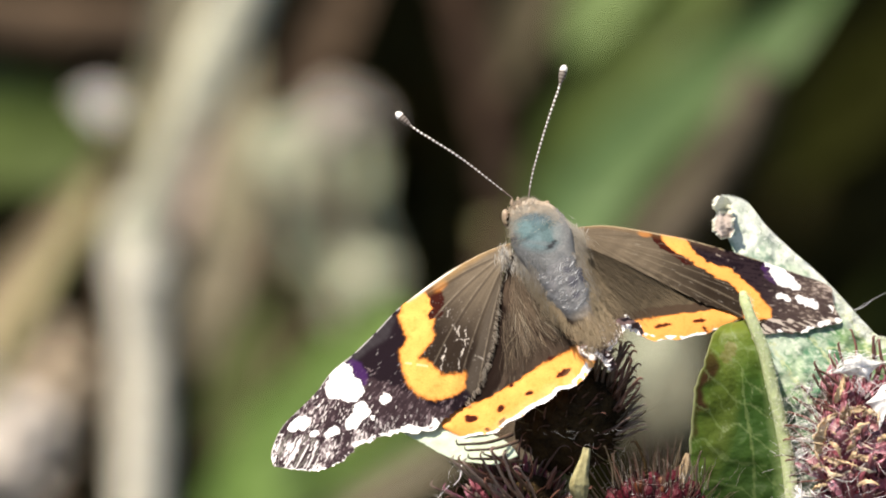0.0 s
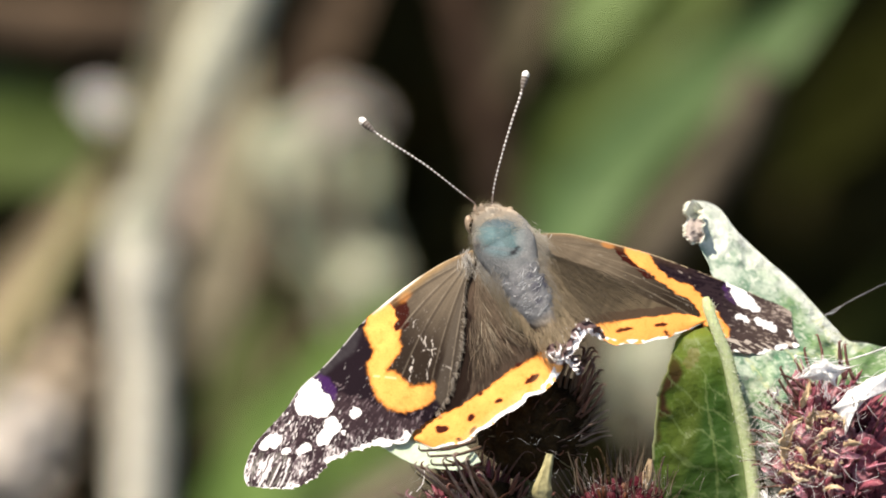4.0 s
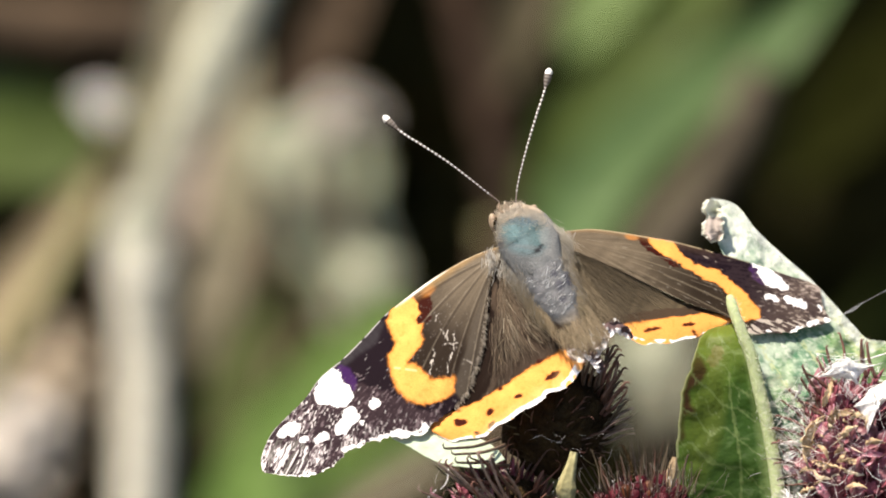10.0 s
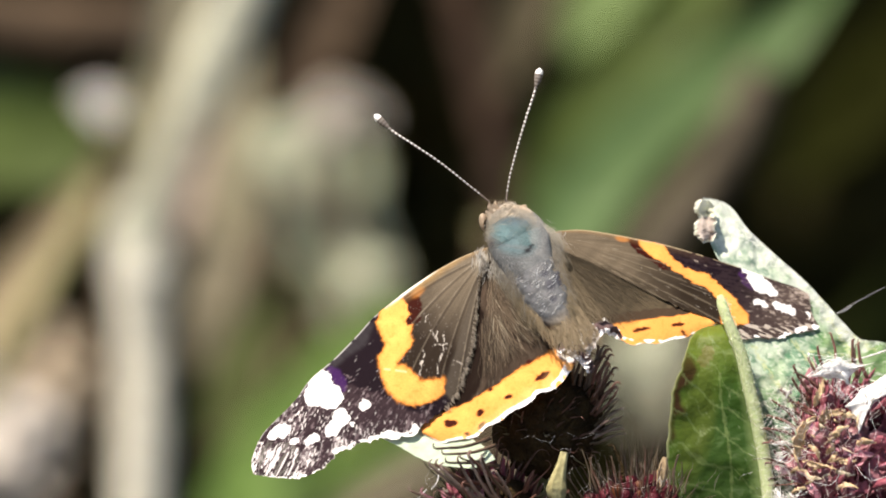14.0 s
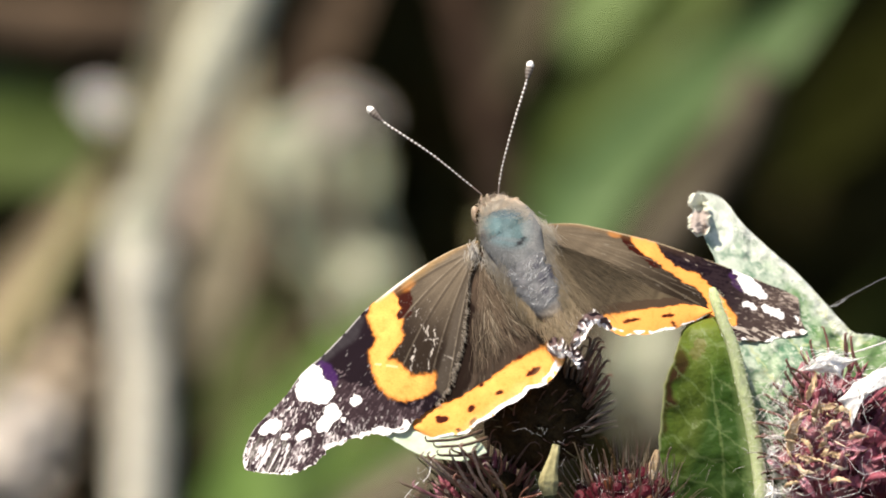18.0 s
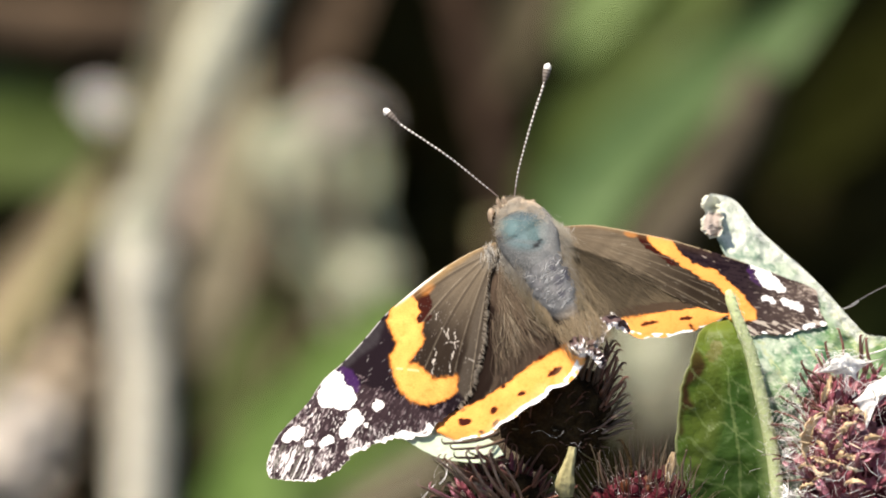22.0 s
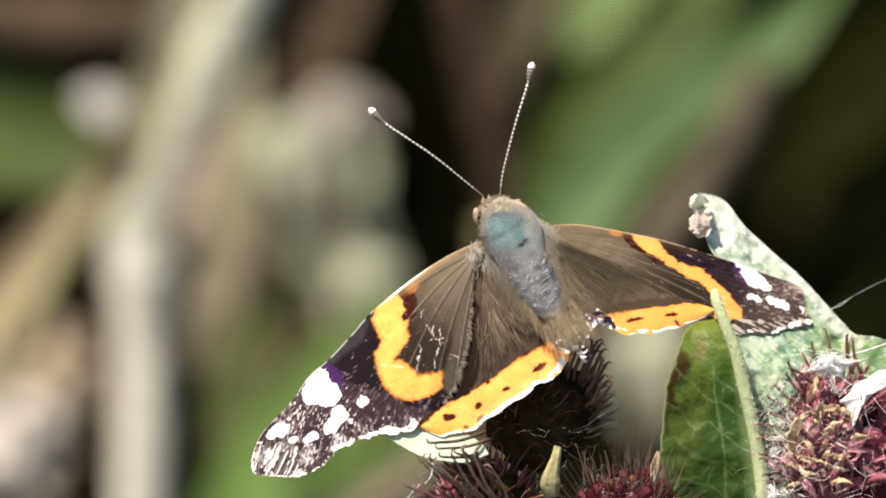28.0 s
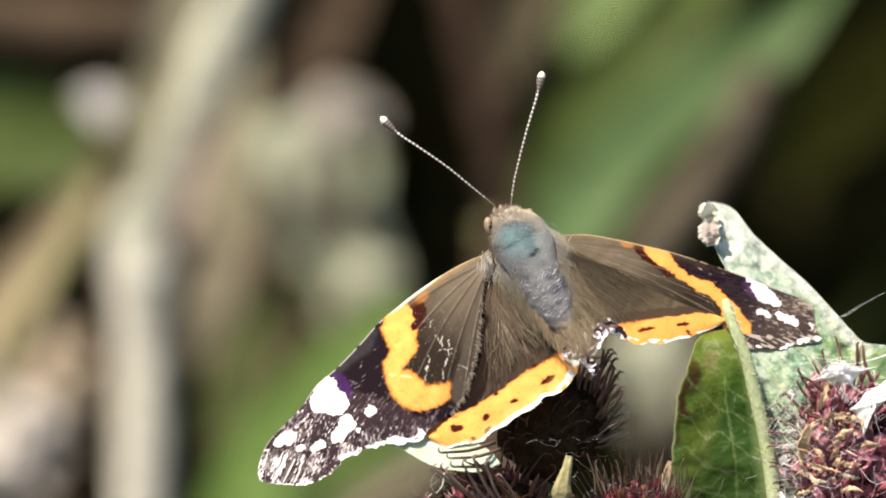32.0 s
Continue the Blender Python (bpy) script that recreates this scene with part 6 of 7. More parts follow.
wisps((890, 730, 1080, 880), 18, 128, "fine grey spider silk")
wisps((1060, 800, 1290, 890), 12, 150, "fine grey spider silk")
wisps((770, 800, 900, 890), 26, 170, "fine pale spider silk")
thread([(778, 842, 180), (765, 856, 180), (752, 872, 180)], 0.7, burdock, units(*PLANT))
thread([(752, 872, 180), (790, 874, 180), (812, 872, 180)], 0.8, burdock, units(*PLANT))
thread([(800, 806, 190), (796, 830, 190), (786, 842, 184)], 1.0, burdock, units(*PLANT))

rows = []
for i in range(420):  # cobweb fuzz between the bristles of the side bur
    a, b = rnd.gauss(1414, 22), rnd.uniform(664, 885)
    an, n, z = rnd.gauss(3.3, 0.9), rnd.uniform(8, 30), rnd.uniform(60, 112)
    rows.append(((a, b, z), (a + math.cos(an) * n, b + math.sin(an) * n, z + rnd.uniform(-4, 10)), rnd.uniform(0.16, 0.42), shade_of((0.8, 0.78, 0.74), 0.2)))
for i in range(260):
    a, b = rnd.gauss(1500, 40), rnd.gauss(765, 60)
    an, n, z = rnd.uniform(0, 6.3), rnd.uniform(8, 26), 118 + rnd.uniform(0, 20)
    rows.append(((a, b, z), (a + math.cos(an) * n, b + math.sin(an) * n, z + rnd.uniform(-4, 10)), rnd.uniform(0.14, 0.36), shade_of((0.78, 0.7, 0.68), 0.2)))
strands("silk_fuzz", rows, side_bur, "loose white cobweb threads", so)
rows = []
for i in range(64):  # pale fine bristles over the crown of the red bur
    a, b = rnd.uniform(1066, 1290), rnd.uniform(806, 862)
    lean, n, z = (a - 1160) / 140 * 0.6 + rnd.gauss(0, 0.3), rnd.uniform(14, 38), rnd.uniform(120, 170)
    rows.append(((a, b, z), (a + lean * n, b - n, z + rnd.uniform(-2, 12)), rnd.uniform(0.14, 0.34), shade_of((0.4, 0.35, 0.29), 0.4)))
strands("fine_bristles", rows, red_bur, "pale fine bristles", units(1146, 922, 70))

# stalks down to the ground
foot = STAND_AT.inverted() @ Vector((0.02, 0.03, 0.0)) - units(*PLANT)
fork = STAND_AT.inverted() @ Vector((0.015, 0.02, 0.86)) - units(*PLANT)
bag = tube(([], []), [foot, foot.lerp(fork, 0.5) + Vector((0.006, 0, 0)), fork], [0.007, 0.006, 0.0045], 10)
make("stem", bag[0], bag[1], STEM, burdock, "upright ribbed plant stem")
for p in ((985, 790, 0), (885, 960, 50), (1140, 1000, 70), (1540, 930, -90), (1300, 950, 60), (1540, 800, -240), (850, 830, 100)):
    e = here(*p)
    bag = tube(([], []), [fork, fork.lerp(e, 0.55) + Vector((0, -0.004, 0)), e], [0.0032, 0.0024, 0.0016] if p[0] != 850 else [0.0012, 0.0008, 0.0004], 8)
    make("stalk", bag[0], bag[1], STEM, burdock)

# ---- the growth behind ----
FAR = -14000


def stalk_behind(name, pts, widths, mat, label, category, c=FAR, upper=None):
    P = spline([(a, b, c + d) for a, b, d in pts], 30)
    W = np.interp(np.linspace(0, 1, 30), np.linspace(0, 1, len(widths)), widths)
    k = UNIT * (1 - c * UNIT / REACH)
    base = place(*P[-1])
    world_pts = [place(*p) - base for p in P]
    low = Vector((world_pts[-1].x, world_pts[-1].y, -base.z))
    ob = tagged(new(name), label, category)
    ob.location = base
    world_pts += [world_pts[-1].lerp(low, 0.5), low]
    radii = list(W * k) + [W[-1] * k, W[-1] * k]
    for i0, i1 in ((0, 14), (14, len(world_pts) - 1)):
        sec = tube(([], []), world_pts[i0:i1 + 1], radii[i0:i1 + 1], 12)
        make("stem_section", sec[0], sec[1], upper if upper and i0 == 0 else mat, ob)
    ring = tube(([], []), [world_pts[13].lerp(world_pts[14], t) for t in (0.4, 0.7, 1.0)] + [world_pts[14].lerp(world_pts[15], t) for t in (0.3, 0.6)], [radii[14] * g for g in (0.95, 1.0, 1.03, 1.0, 0.95)], 12)
    make("node", ring[0], ring[1], upper or mat, ob)
    return ob


def blade_behind(pts, widths, mat, label, c=FAR, category="leaf", name="long_leaf", tilt=0.0, rooted=False):
    n = 40
    P = spline([(a, b, c + d) for a, b, d in pts], n)
    W = np.interp(np.linspace(0, 1, n), np.linspace(0, 1, len(widths)), widths)
    base = place(*P[0])
    verts, faces = [], []
    for i in range(n):
        p0, p1 = P[max(i - 1, 0)], P[min(i + 1, n - 1)]
        d = Vector((p1[0] - p0[0], p1[1] - p0[1])).normalized()
        for s in (-1, -0.6, -0.2, 0.2, 0.6, 1):
            a, b, z = P[i][0] - d.y * W[i] * s, P[i][1] + d.x * W[i] * s, P[i][2] + 25 * (abs(s) - 0.5) + tilt * s * W[i]
            verts.append(place(a, b, z) - base)
    m = len(verts)
    off = Vector((0, 0.0008, -0.0004))
    verts += [v + off for v in verts]
    for i in range(n - 1):
        for j in range(5):
            q = i * 6 + j
            faces.append((q, q + 6, q + 7, q + 1))
            faces.append((q + m, q + 1 + m, q + 7 + m, q + 6 + m))
    ob = tagged(new(name), label, category)
    ob.location = base
    make("blade", verts, faces, mat, ob)
    k = UNIT * (1 - c * UNIT / REACH)
    rib = tube(([], []), [place(*p) - base - BACK * 55 * UNIT for p in P], [w * k * 0.07 for w in W], 6)
    make("midrib", rib[0], rib[1], mat, ob)
    if rooted:
        end = place(*P[-1]) - base
        low = Vector((end.x, end.y + 0.01, -base.z))
        st = tube(([], []), [end + (end - low) * 0.02, end.lerp(low, 0.4) + Vector((0.006, 0, 0)), low], [0.001, 0.0013, 0.0016], 6)
        make("petiole", st[0], st[1], mat, ob)
    return ob


stalk_behind("dead_stalk", [(480, -160, 0), (424, 0, 0), (372, 120, 0), (300, 280, 0), (250, 400, 0), (248, 520, 0), (252, 700, 0), (247, 900, 0), (242, 1100, 0)], [56, 50, 56, 50, 60, 44, 49, 43, 50], DRY_STEM, "thick pale dry stem behind the butterfly", "stem", upper=DRY_STEM_SHADED_GREEN)
blade_behind([(340, -120, 250), (308, 20, 250), (285, 130, 250), (250, 260, 250), (225, 350, 250)], [34, 38, 34, 26, 10], SHEATH, "dry olive leaf clasping the stem", tilt=0.3)
blade_behind([(372, 200, 400), (352, 280, 400), (335, 350, 400), (318, 430, 400)], [8, 18, 26, 12], ROSY_NODE, "withered rosy leaf on the stem", tilt=-0.3)
stalk_behind("dead_stalk", [(330, -160, -700), (300, 0, -700), (245, 180, -700), (165, 360, -700), (60, 540, -700), (-60, 760, -700)], [14, 14, 16], GREEN_TAN, "thin green-tan stem leaning behind", "stem")
blade_behind([(440, 90, -1200), (415, 200, -1200), (402, 300, -1200), (392, 420, -1200)], [18, 40, 44, 24], SHEATH, "dry olive leaf beside the stem", tilt=-0.3)
blade_behind([(190, 300, -900), (100, 410, -900), (20, 510, -900), (-120, 680, -900)], [20, 40, 46, 40], TAN_BLADE, "dry tan blade of grass", tilt=-0.4)
blade_behind([(1500, -70, 0), (1400, 40, 0), (1280, 140, 0), (1135, 262, 0), (1005, 395, 0), (930, 520, 0)], [10, 46, 76, 84, 72, 30], GREEN_BLADE, "broad green leaf out of focus", tilt=-0.25)
blade_behind([(1330, -160, -2400), (1230, -20, -2400), (1120, 110, -2400), (1010, 250, -2400), (930, 420, -2400)], [52, 60, 64, 58, 36], OLIVE_GREEN, "olive green leaf in the shade farther back", tilt=-0.1)
blade_behind([(1140, -200, -1300), (1084, -60, -1300), (1042, 20, -1300), (1005, 90, -1300)], [80, 78, 62, 22], LIGHT_GREEN, "broad light green leaf farther back", tilt=-0.3)
blade_behind([(710, 540, 0), (620, 640, 0), (530, 745, 0), (450, 860, 0), (370, 1040, 0)], [30, 66, 76, 76, 60], LOW_GREEN, "green leaf low behind the wing", tilt=-0.3)
blade_behind([(-160, 215, -1500), (0, 232, -1500), (120, 250, -1500), (240, 270, -1500)], [110, 108, 90, 40], OLIVE_GREEN, "dark green leaf at the side", tilt=0.2)
stalk_behind("woody_stalk", [(1345, 120, 200), (1310, 215, 200), (1240, 330, 200), (1165, 430, 200), (1050, 600, 200), (900, 900, 200)], [34, 42, 44], WOODY, "brown woody stem behind", "stem")
# sunlit leaves that look shaded only through their dark colour
blade_behind([(1680, 0, -3500), (1580, 110, -3500), (1480, 210, -3500), (1390, 320, -3500)], [70, 90, 80, 30], SHADE_GREEN, "dark olive leaf, shade put into its colour")
blade_behind([(1710, 440, -3800), (1632, 526, -3800), (1550, 616, -3800), (1450, 720, -3800)], [60, 80, 80, 50], OLIVE_SHADE, "dark olive leaf, shade put into its colour", rooted=True)
stalk_behind("woody_stalk", [(790, -120, -2000), (830, 60, -2000), (876, 250, -2000), (915, 500, -2000), (940, 900, -2000)], [34, 34, 36], DARK_STEM, "dark brown stem behind the antennae", "stem")
stalk_behind("woody_stalk", [(-200, 20, -1500), (0, 40, -1500), (150, 50, -1500), (320, 70, -1500), (310, 300, -1500), (262, 480, -1500), (250, 900, -1500)], [60, 56, 36], DARK_STEM, "brown stem at the back", "stem", upper=BROWN_STEM)
blade_behind([(780, 730, -700), (700, 790, -700), (610, 860, -700), (500, 960, -700)], [16, 56, 66, 60], LOW_GREEN, "green leaf low behind the wing", tilt=-0.3)
blade_behind([(840, 756, -300), (750, 812, -300), (660, 866, -300), (540, 950, -300)], [20, 34, 34, 30], PALE_BROWN, "dry brown blade of grass")


GREY_LEAF = shader("grey_green_leaf", (0.48, 0.53, 0.39), (0.35, 0.39, 0.25), scale=30, rough=0.8, bump=0.3, through_light=0.2)
DEEP_GREEN = shader("deep_green_blade", (0.085, 0.105, 0.032), (0.055, 0.07, 0.02), scale=18, rough=0.7, bump=0.2, through_light=0.2)
blade_behind([(572, 200, -3900), (556, 280, -3900), (545, 350, -3900), (535, 410, -3900), (520, 470, -3900)], [50, 120, 124, 76, 16], GREY_LEAF, "withered grey-green leaf far behind")
blade_behind([(590, 290, -4200), (596, 390, -4200), (622, 490, -4200), (626, 590, -4200)], [36, 70, 76, 40], GREY_LEAF, "withered grey-green leaf far behind")
blade_behind([(985, -150, -2600), (950, -30, -2600), (915, 70, -2600), (885, 160, -2600)], [46, 52, 44, 18], BROWN_LEAF, "withered brown leaf far behind")
# dark strip between leaf and woody stem, shade put into its colour
blade_behind([(1300, 180, 100), (1225, 262, 100), (1150, 345, 100), (1060, 470, 100)], [4, 20, 22, 12], OLIVE_SHADE, "dark green leaf behind", tilt=-0.2)
blade_behind([(500, 500, -1300), (450, 580, -1300), (410, 670, -1300), (380, 780, -1300)], [14, 44, 48, 34], DEEP_GREEN, "dark green leaf behind", tilt=-0.2)
blade_behind([(1150, 530, -4000), (1152, 610, -4000), (1154, 690, -4000), (1156, 790, -4000)], [50, 66, 60, 30], FLUFF, "withered grey leaf far behind", rooted=True)
blade_behind([(640, -120, -3200), (600, 0, -3200), (560, 90, -3200), (500, 190, -3200)], [40, 46, 46, 20], BROWN_STEM, "withered brown leaf far behind")
blade_behind([(420, 320, -1500), (394, 430, -1500), (372, 540, -1500), (362, 660, -1500)], [34, 52, 52, 20], PALE_BROWN, "withered olive leaf far behind")


def dry_head(a, b, r, c, label, mat=FLUFF, n=70):
    """A dry flower head: a cluster of small uneven florets on a stalk."""
    k = UNIT * (1 - c * UNIT / REACH)
    base = place(a, b, c)
    rr = random.Random(int(a * 7 + b))
    ob = tagged(new("dry_flower_head"), label, "flower")
    ob.location = base
    bag = blob(([], []), (0, 0, 0), (r * k * 0.2, r * k * 0.2, r * k * 0.26), None, 7, 9, 0.4, 30)
    me = None
    for i in range(n):
        d = Vector((rr.gauss(0, 0.42), rr.gauss(0, 0.42), rr.gauss(0, 0.42)))
        g = rr.uniform(0.6, 1.15)
        if me is None:
            piece = make("floret", bag[0], bag[1], mat, ob)
            me = piece.data
        else:
            piece = new("floret", me)
            piece.parent = ob
        piece.matrix_basis = Matrix.LocRotScale(d * r * k, Euler((rr.uniform(0, 6), rr.uniform(0, 6), 0)), (g, g, g))
    low = Vector((0.01, 0.02, -base.z))
    st = tube(([], []), [Vector((0, 0, 0)), low * 0.5 + Vector((0.01, 0, 0)), low], [0.0018, 0.002, 0.0025], 6)
    make("stalk", st[0], st[1], BROWN_STEM, ob)


dry_head(186, 190, 40, FAR - 500, "round whitish dry flower head", WHITE_FLUFF)
dry_head(476, 268, 52, FAR - 3200, "pale dry flower head", PALE)
dry_head(604, 205, 62, FAR - 3700, "pinkish pale dry flower head", PINK_FLUFF)
dry_head(615, 430, 75, FAR - 4000, "pale grey-green dry flower head", PALE)
dry_head(380, 370, 66, FAR - 2600, "pinkish brown dry flower head", ROSY)
dry_head(540, 350, 70, FAR - 3900, "pale dry flower head")
dry_head(100, 690, 90, FAR, "tan dry flower head", TAN_FLUFF)
dry_head(20, 800, 110, FAR + 300, "pale dry flower head", PINK_FLUFF)
dry_head(868, 412, 20, FAR - 800, "small tan dry flower head", GREEN_TAN)
dry_head(640, 490, 56, FAR - 3700, "pale grey-green dry flower head", PALE)
dry_head(1142, 620, 56, FAR - 2500, "pale grey dry flower head", PALE)

# ---- ground and thicket ----
verts, faces = [], []
n = 60
for i in range(n + 1):
    for j in range(n + 1):
        x, y = ((i / n) * 2 - 1), ((j / n) * 2 - 1)
        x, y = x * abs(x) ** 1.5 * 200, y * abs(y) ** 1.5 * 200
        verts.append((x, y, 0.02 * noise.noise(Vector((x, y, 0)))))
for i in range(n):
    for j in range(n):
        a = i * (n + 1) + j
        faces.append((a, a + n + 1, a + n + 2, a + 1))
tagged(make("ground", verts, faces, SOIL), "dark soil and leaf litter", "ground", kind="structure")
rr = np.random.RandomState(5)
N = 52000
x = rr.uniform(-1.6, 1.6, N)
z = rr.uniform(0.02, 2.5, N)
depth = rr.exponential(0.22, N)
# lower, rounded and lumpy towards both ends
end = np.clip((np.abs(x) - 0.75) / 0.95, 0, 1)
z = 0.02 + (z - 0.02) * np.sqrt(1 - 0.9 * end ** 2) * (1 - 0.3 * np.clip(end * 4, 0, 1) * lattice(x * 3.1, x * 0, 51))
x = x * (1 + 0.12 * end * (lattice(z * 4, z * 0, 53) - 0.3))
inner = N // 2  # thickest in view, added to close off the sunlit soil behind
x[:inner] = rr.uniform(-0.35, 0.35, inner)
z[:inner] = rr.uniform(0.02, 1.7, inner)
# unseen top leans forward, added to cast shade on the leaves below
front = 1.6 - 0.55 * np.clip((z - 1.3) / 0.9, 0, 1) ** 1.4
end = np.clip((np.abs(x) - 0.6) / 0.5, 0, 1)
y = front + 0.5 * end * (lattice(x * 3.3, z * 2.4, 52) - 0.35) + depth * (1 + 0.8 * end * lattice(x * 2.3, z * 1.7, 54))
size = rr.uniform(0.018, 0.05, N)
d1 = rr.normal(size=(N, 3))
d1 /= np.linalg.norm(d1, axis=1)[:, None]
d2 = np.cross(d1, rr.normal(size=(N, 3)))
d2 /= np.linalg.norm(d2, axis=1)[:, None]
c0 = np.stack([x, y, z], axis=-1)
s1, s2 = d1 * size[:, None], d2 * (size * 0.45)[:, None]
V = np.stack([c0 - s1, c0 + s2, c0 + s1, c0 - s2], axis=1).reshape(-1, 3)
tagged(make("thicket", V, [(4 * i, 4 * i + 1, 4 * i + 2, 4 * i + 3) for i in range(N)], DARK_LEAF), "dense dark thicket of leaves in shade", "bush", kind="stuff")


# ---- what moves ----
def motions():
    """The wind rocks the plant and the butterfly on it; the wings open and close a little.
    sway: seconds, to the right and down in sheet units; the wings: seconds, turn about the crosswise axis and the line of sight in thousandths,
    and the hinge's shift to the right and up."""
    sway = [(0, 17, 17), (0.5, -2, -15), (1, -21, -14), (1.5, 9, -2), (2, 9, 6), (2.5, 2, 2), (3, -18, -6), (3.5, -55, 23),
            (5.5, -12, 31), (6, -14, 26), (6.5, -21, 23), (7, -20, 23), (7.5, -21, 28), (8, -14, 28), (8.5, -8, 28), (9, -5, 26),
            (9.5, -5, 24), (10, -6, 24), (10.5, -9, 26), (11, -11, 26), (11.5, -11, 26), (12, -9, 23), (12.5, -8, 23), (13, -9, 23),
            (13.5, -12, 22), (14, -23, 24), (14.5, -26, 22), (16.5, -46, 8), (17, -58, 15), (17.5, -47, 11), (18, -37, 11), (18.5, -3, 18),
            (19, -5, 37), (19.5, -14, 23), (20, 3, 14), (20.5, 18, 15), (21, 8, 15), (21.5, -5, 22), (22, -8, 15), (22.5, -3, 12),
            (23, 0, 0), (23.5, -3, 9), (24, 6, 31), (24.5, -5, 20), (25, -15, 29), (25.5, -29, 23), (27.5, -40, 15), (28, -34, 14),
            (28.5, -28, 28), (29, -28, 23), (29.5, -32, 35), (30, -28, 38), (30.5, -23, 40), (31, -20, 38), (31.5, -17, 35), (32, -14, 31)]
    feelers = [(0, 21, -23), (0.5, 20, -26), (1, 12, -42), (1.5, 17, -27), (2, 26, -24), (2.5, 20, -26), (3, 13, -31), (3.5, 18, -18), (5.5, 19, -8), (6, 11, -15), (6.5, 13, -11), (7, 11, -15),
            (7.5, 13, -10), (8, 16, -14), (8.5, 16, -6), (9, 16, -7), (9.5, 13, -6), (10, 19, -7), (10.5, 16, -7), (11, 22, -7), (11.5, 16, -7), (12, 16, -7), (12.5, 16, -3), (13, 13, -7),
            (13.5, 16, -6), (14, 8, -7), (14.5, 11, -6), (16.5, 13, 1), (17, 11, 2), (17.5, 14, 5), (18, 2, 2), (18.5, 12, 10), (19, 0, 4), (19.5, 7, 6), (20, 14, -11), (20.5, 5, -8),
            (21, 9, 8), (21.5, -3, -5), (22, 0, -6), (22.5, 2, 0), (23, 0, 0), (23.5, 8, 2), (24, 2, 8), (24.5, 3, 6), (25, 2, 10), (25.5, -9, 2), (27.5, -3, 4), (28, 0, 4),
            (28.5, -10, 6), (29, -10, 5), (29.5, -7, 11), (30, -6, 7), (30.5, 2, 14), (31, -2, 15), (31.5, 2, 12), (32, -5, 14)]
    left = [(0, 19, -17, -1, -1), (0.5, -21, -73, 2, 3), (1, 26, -12, -1, -2), (1.5, 33, 3, -1, -2), (2, 35, 1, -2, -3), (2.5, 29, 0, -1, -2), (3, 2, -4, 0, 0), (3.5, 38, 34, -2, -3),
            (5.5, 16, 16, -1, -2), (6, 5, 9, 1, 0), (6.5, 7, 7, 0, -1), (7, 19, 3, -1, -2), (7.5, 14, 6, -1, -2), (8, 20, 7, -2, -2), (8.5, 14, 6, -1, -2), (9, 13, 6, -1, -2),
            (9.5, 11, -3, 0, -1), (10, 11, -6, 0, -1), (10.5, 21, -5, -1, -2), (11, 17, -3, -2, -2), (11.5, 15, -1, -1, -1), (12, 18, -5, -2, -2), (12.5, 18, -5, -2, -2), (13, 18, -5, -2, -2),
            (13.5, 17, -1, -2, -2), (14, 13, 0, -2, -2), (14.5, 24, -4, -3, -3), (16.5, 8, -15, -3, -1), (17, 15, -2, -5, -3), (17.5, 35, -6, -3, -3), (18, 44, 5, -5, -3), (18.5, 39, -1, -1, -2),
            (19, 119, 27, -2, -4), (19.5, 33, 0, 0, 1), (20, 52, 48, -3, -3), (20.5, 26, 31, -1, -1), (21, 33, 29, -2, -1), (21.5, 33, 30, -2, -1), (22, 43, 32, -2, -2), (22.5, 62, 40, -4, -3),
            (23, 0, 0, 0, 0), (23.5, 25, 31, -3, -1), (24, 48, 39, -3, -3), (24.5, 46, 37, -2, -2), (25, 69, 42, -2, -3), (25.5, 40, 29, -1, -3), (27.5, -2, 21, -1, -1), (28, 2, 28, -2, -1),
            (28.5, 7, 33, -3, -2), (29, 10, 26, -4, -3), (29.5, 16, 32, -4, -3), (30, 8, 28, -3, -2), (30.5, 8, 23, -3, -2), (31, 4, 17, -3, -2), (31.5, 16, 15, -3, -3), (32, 11, 12, -4, -3)]
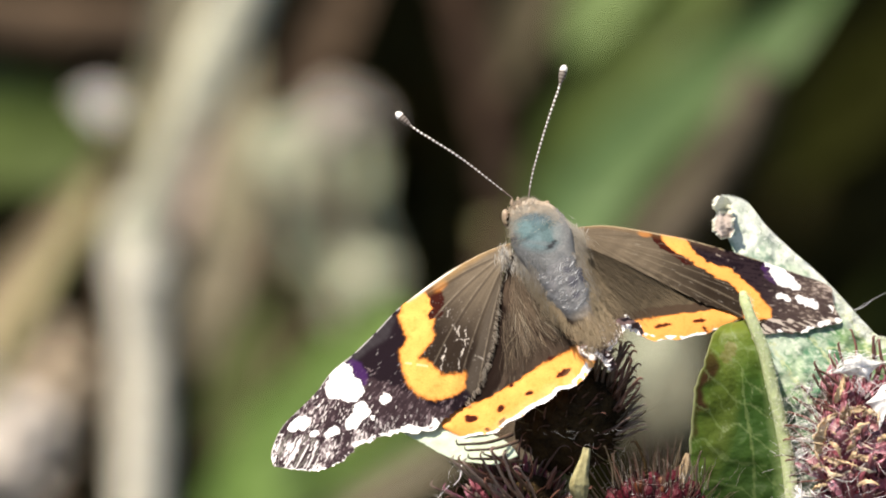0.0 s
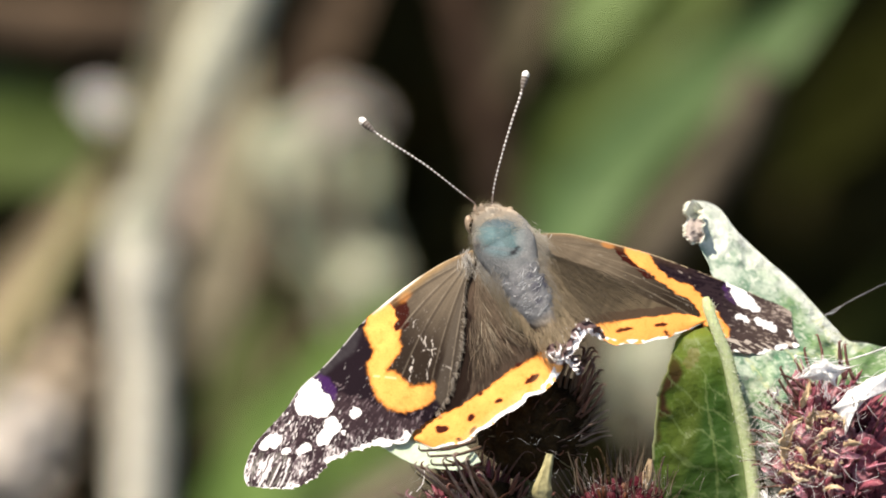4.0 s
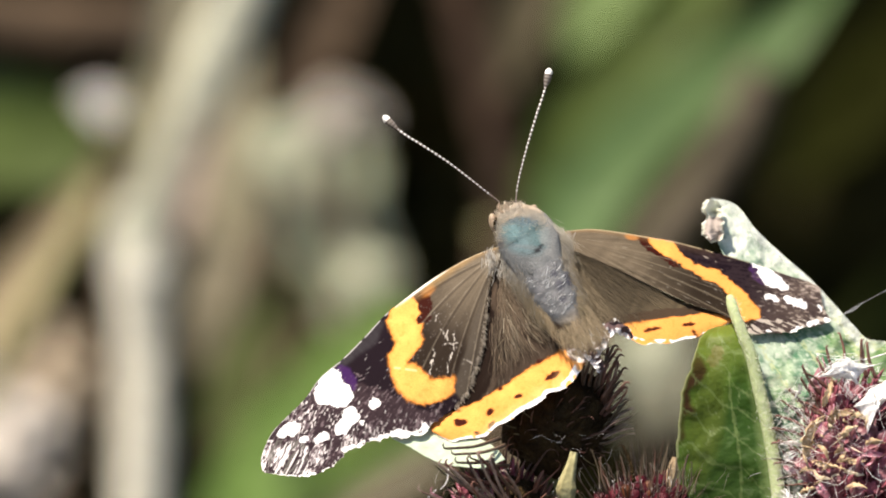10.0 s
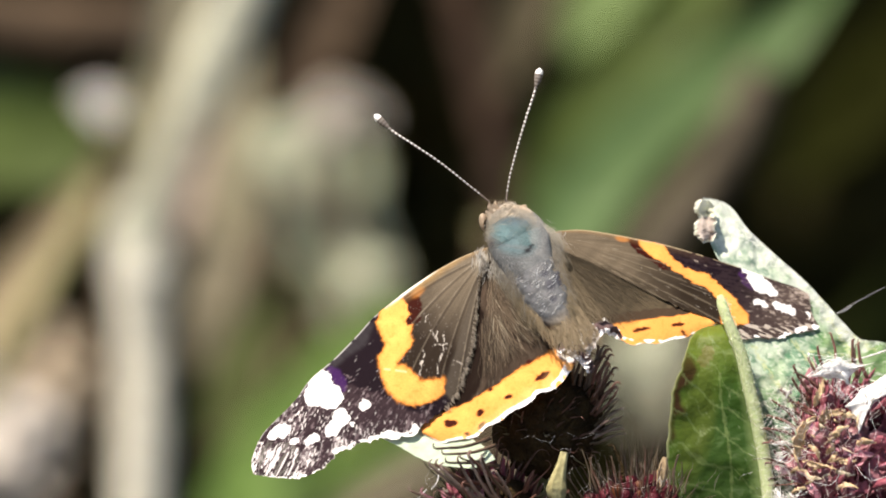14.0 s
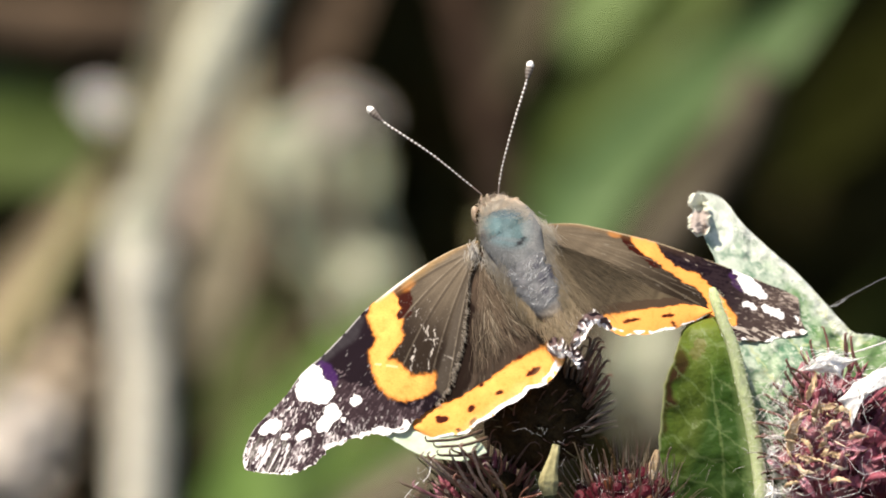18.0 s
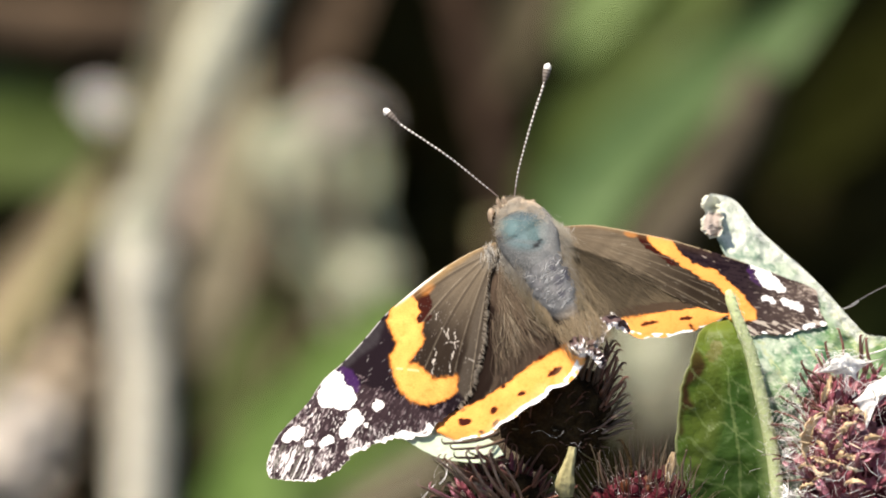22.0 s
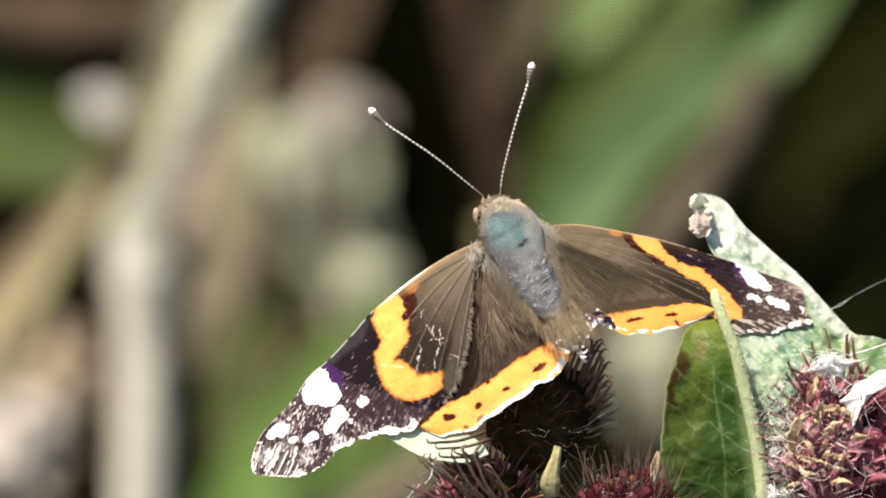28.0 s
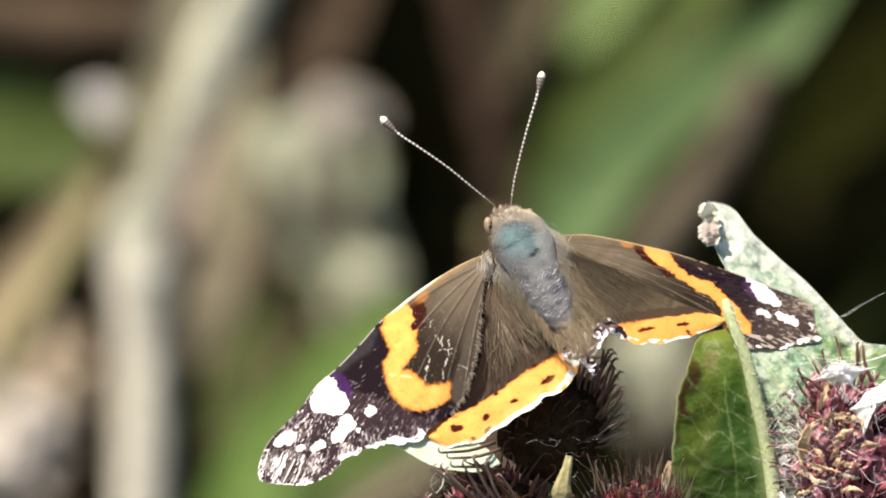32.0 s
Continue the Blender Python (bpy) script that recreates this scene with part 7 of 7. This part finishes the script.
    right_fore_turn = [(0, -10, 7, 0, 0), (0.5, -11, 35, 0, 0), (1, -18, 4, 0, 0), (1.5, -8, -8, 0, 0), (2, 0, -3, 0, 0), (2.5, -13, 12, 0, 0), (3, -19, -3, 0, 0), (3.5, -24, -61, 0, 0),
            (5.5, -19, -41, 0, 0), (6, -18, -19, 0, 0), (6.5, -24, -12, 0, 0), (7, -15, -16, 0, 0), (7.5, -22, -32, 0, 0), (8, -18, -30, 0, 0), (8.5, -24, -23, 0, 0), (9, -16, -16, 0, 0),
            (9.5, -22, 13, 0, 0), (10, -20, 27, 0, 0), (10.5, -22, 13, 0, 0), (11, -13, -2, 0, 0), (11.5, -27, 8, 1, 0), (12, -13, 9, 0, 0), (12.5, -9, 0, 0, 0), (13, -10, 0, 0, 0),
            (13.5, -21, 2, 0, 0), (14, -21, 1, 0, 0), (14.5, -9, 0, 0, 0), (16.5, -23, 35, 1, 0), (17, -29, -60, 1, 0), (17.5, -28, -44, 1, 0), (18, -12, -49, 0, 0), (18.5, -20, 12, 0, 0),
            (19, -14, -32, 0, 0), (19.5, -11, 44, 0, 0), (20, -3, 5, 0, 0), (20.5, -20, -6, 0, 0), (21, -12, -13, 0, 0), (21.5, -20, -6, 0, 0), (22, -20, -6, 0, 0), (22.5, -3, 5, 0, 0),
            (23, 0, 0, 0, 0), (23.5, -9, -13, 0, 0), (24, -6, -40, 0, 0), (24.5, -17, -16, 0, 0), (25, -17, -49, 0, 0), (25.5, -28, -44, 1, 0), (27.5, -14, 17, 0, 0), (28, -17, -2, 0, 0),
            (28.5, -6, -38, 0, 0), (29, -14, -31, 0, 0), (29.5, -14, -83, 0, 0), (30, -28, -59, 0, 0), (30.5, -17, -49, 0, 0), (31, -12, -35, 0, 0), (31.5, -16, -38, 0, 0), (32, -13, -31, 0, 0)]
    right_hind_turn = [(0, 0, -2, -1, -3), (0.5, 0, -3, -2, -4), (1, 0, -3, -5, -3), (1.5, 0, -2, -2, -3), (2, 0, -2, -2, -1), (2.5, 0, 0, -1, 0), (3, 0, 0, -2, 3), (3.5, 0, -2, -5, 0),
            (5.5, 0, 2, 1, 3), (6, 0, 2, 2, 3), (6.5, 0, 1, 1, 1), (7, 0, 0, 0, 0), (7.5, 0, 1, 0, 1), (8, 0, 0, 0, 0), (8.5, 0, 0, 0, 0), (9, 0, 1, 1, 0),
            (9.5, 0, 0, 1, -1), (10, 0, 0, 3, -3), (10.5, 0, 0, 1, -3), (11, 0, 0, 1, -3), (11.5, 0, 0, 1, -3), (12, 0, 0, 1, -3), (12.5, 0, -1, 1, -3), (13, 0, 0, 1, -3),
            (13.5, 0, -2, 0, -4), (14, 0, -1, 1, -3), (14.5, 0, -2, 0, -4), (16.5, 0, -2, -1, -4), (17, 0, 0, -4, 4), (17.5, 0, -1, -3, 2), (18, 0, -1, -3, 0), (18.5, 0, 0, 1, -1),
            (19, 0, -2, 0, -5), (19.5, 0, 0, 1, -1), (20, 0, 1, 1, 0), (20.5, 0, 1, 3, 0), (21, 0, 1, 1, 0), (21.5, 0, 1, 1, 0), (22, 0, -1, 0, -1), (22.5, 0, 1, 0, 1),
            (23, 0, 0, 0, 0), (23.5, 0, -1, 0, -1), (24, 0, 0, 0, 0), (24.5, 0, 1, 0, 1), (25, 0, 2, 1, 4), (25.5, 0, 0, -1, 1), (27.5, 0, 1, 0, 2), (28, 0, 2, 0, 4),
            (28.5, 0, 1, 0, 2), (29, 0, 2, 0, 5), (29.5, 0, 2, -1, 5), (30, 0, 3, 0, 8), (30.5, 0, 3, 0, 8), (31, 0, 3, 0, 6), (31.5, 0, 2, 0, 5), (32, 0, 2, 0, 4)]

    def shift(base, dx, dy):
        return base @ Matrix.Translation((dx * UNIT, -dy * UNIT, 0))

    def spin(turn):
        w = Vector((turn[0], 0, turn[1])) * 0.001
        return Matrix.Rotation(w.length, 4, w.normalized()) if w.length > 1e-6 else Matrix.Identity(4)

    def ahead(turn, arm, slope):
        """How far a wing comes forward to stay in front of the leaf behind it."""
        d = spin(turn) @ arm - arm + Vector((turn[2], turn[3], 0))
        return max(0.0, slope[0] * d.x + slope[1] * d.y - d.z)

    # the antennae turn a little about their roots
    for part, k, root in ((left_antenna, 0, local(890, 334, -30)), (right_antenna, 1, local(919, 338, -34))):
        walk(part, [(t, Matrix.Translation(root) @ Matrix.Rotation(turn[k] * 0.001, 4, "Z") @ Matrix.Translation(-root)) for t, *turn in feelers])
    stand_b, stand_p = butterfly.matrix_world.copy(), burdock.matrix_world.copy()
    walk(butterfly, [(t, shift(stand_b, dx, dy)) for t, dx, dy in sway])
    walk(burdock, [(t, shift(stand_p, dx, dy)) for t, dx, dy in sway])
    # the big leaf and the bur beside it sway less than the head
    walk(big_leaf, [(t, Matrix.Translation(Vector((-0.2 * dx, 0.12 * dy, R_SLOPE[0] * -0.2 * dx + R_SLOPE[1] * 0.12 * dy)) * UNIT)) for t, dx, dy in sway])
    at_bur = side_bur.location.copy()
    walk(side_bur, [(t, Matrix.Translation(at_bur + Vector((-0.08 * dx, 0.18 * dy, 0)) * UNIT)) for t, dx, dy in sway])
    left_arm, right_arm = Vector((-190, -320, 126)), Vector((408, -150, -120))
    left_ahead = [ahead(turn, left_arm, L_SLOPE) for t, *turn in left]
    right_ahead = [ahead(turn, right_arm, R_SLOPE) for t, *turn in right_fore_turn]
    for part, turns, push in ((left_fore, left, left_ahead), (left_hind, left, left_ahead), (right_fore, right_fore_turn, right_ahead), (right_hind, right_hind_turn, right_ahead)):
        loc = part.location.copy()
        walk(part, [(t, Matrix.Translation(loc + Vector((turn[2], turn[3], far)) * UNIT) @ spin(turn)) for (t, *turn), far in zip(turns, push)])


motions()
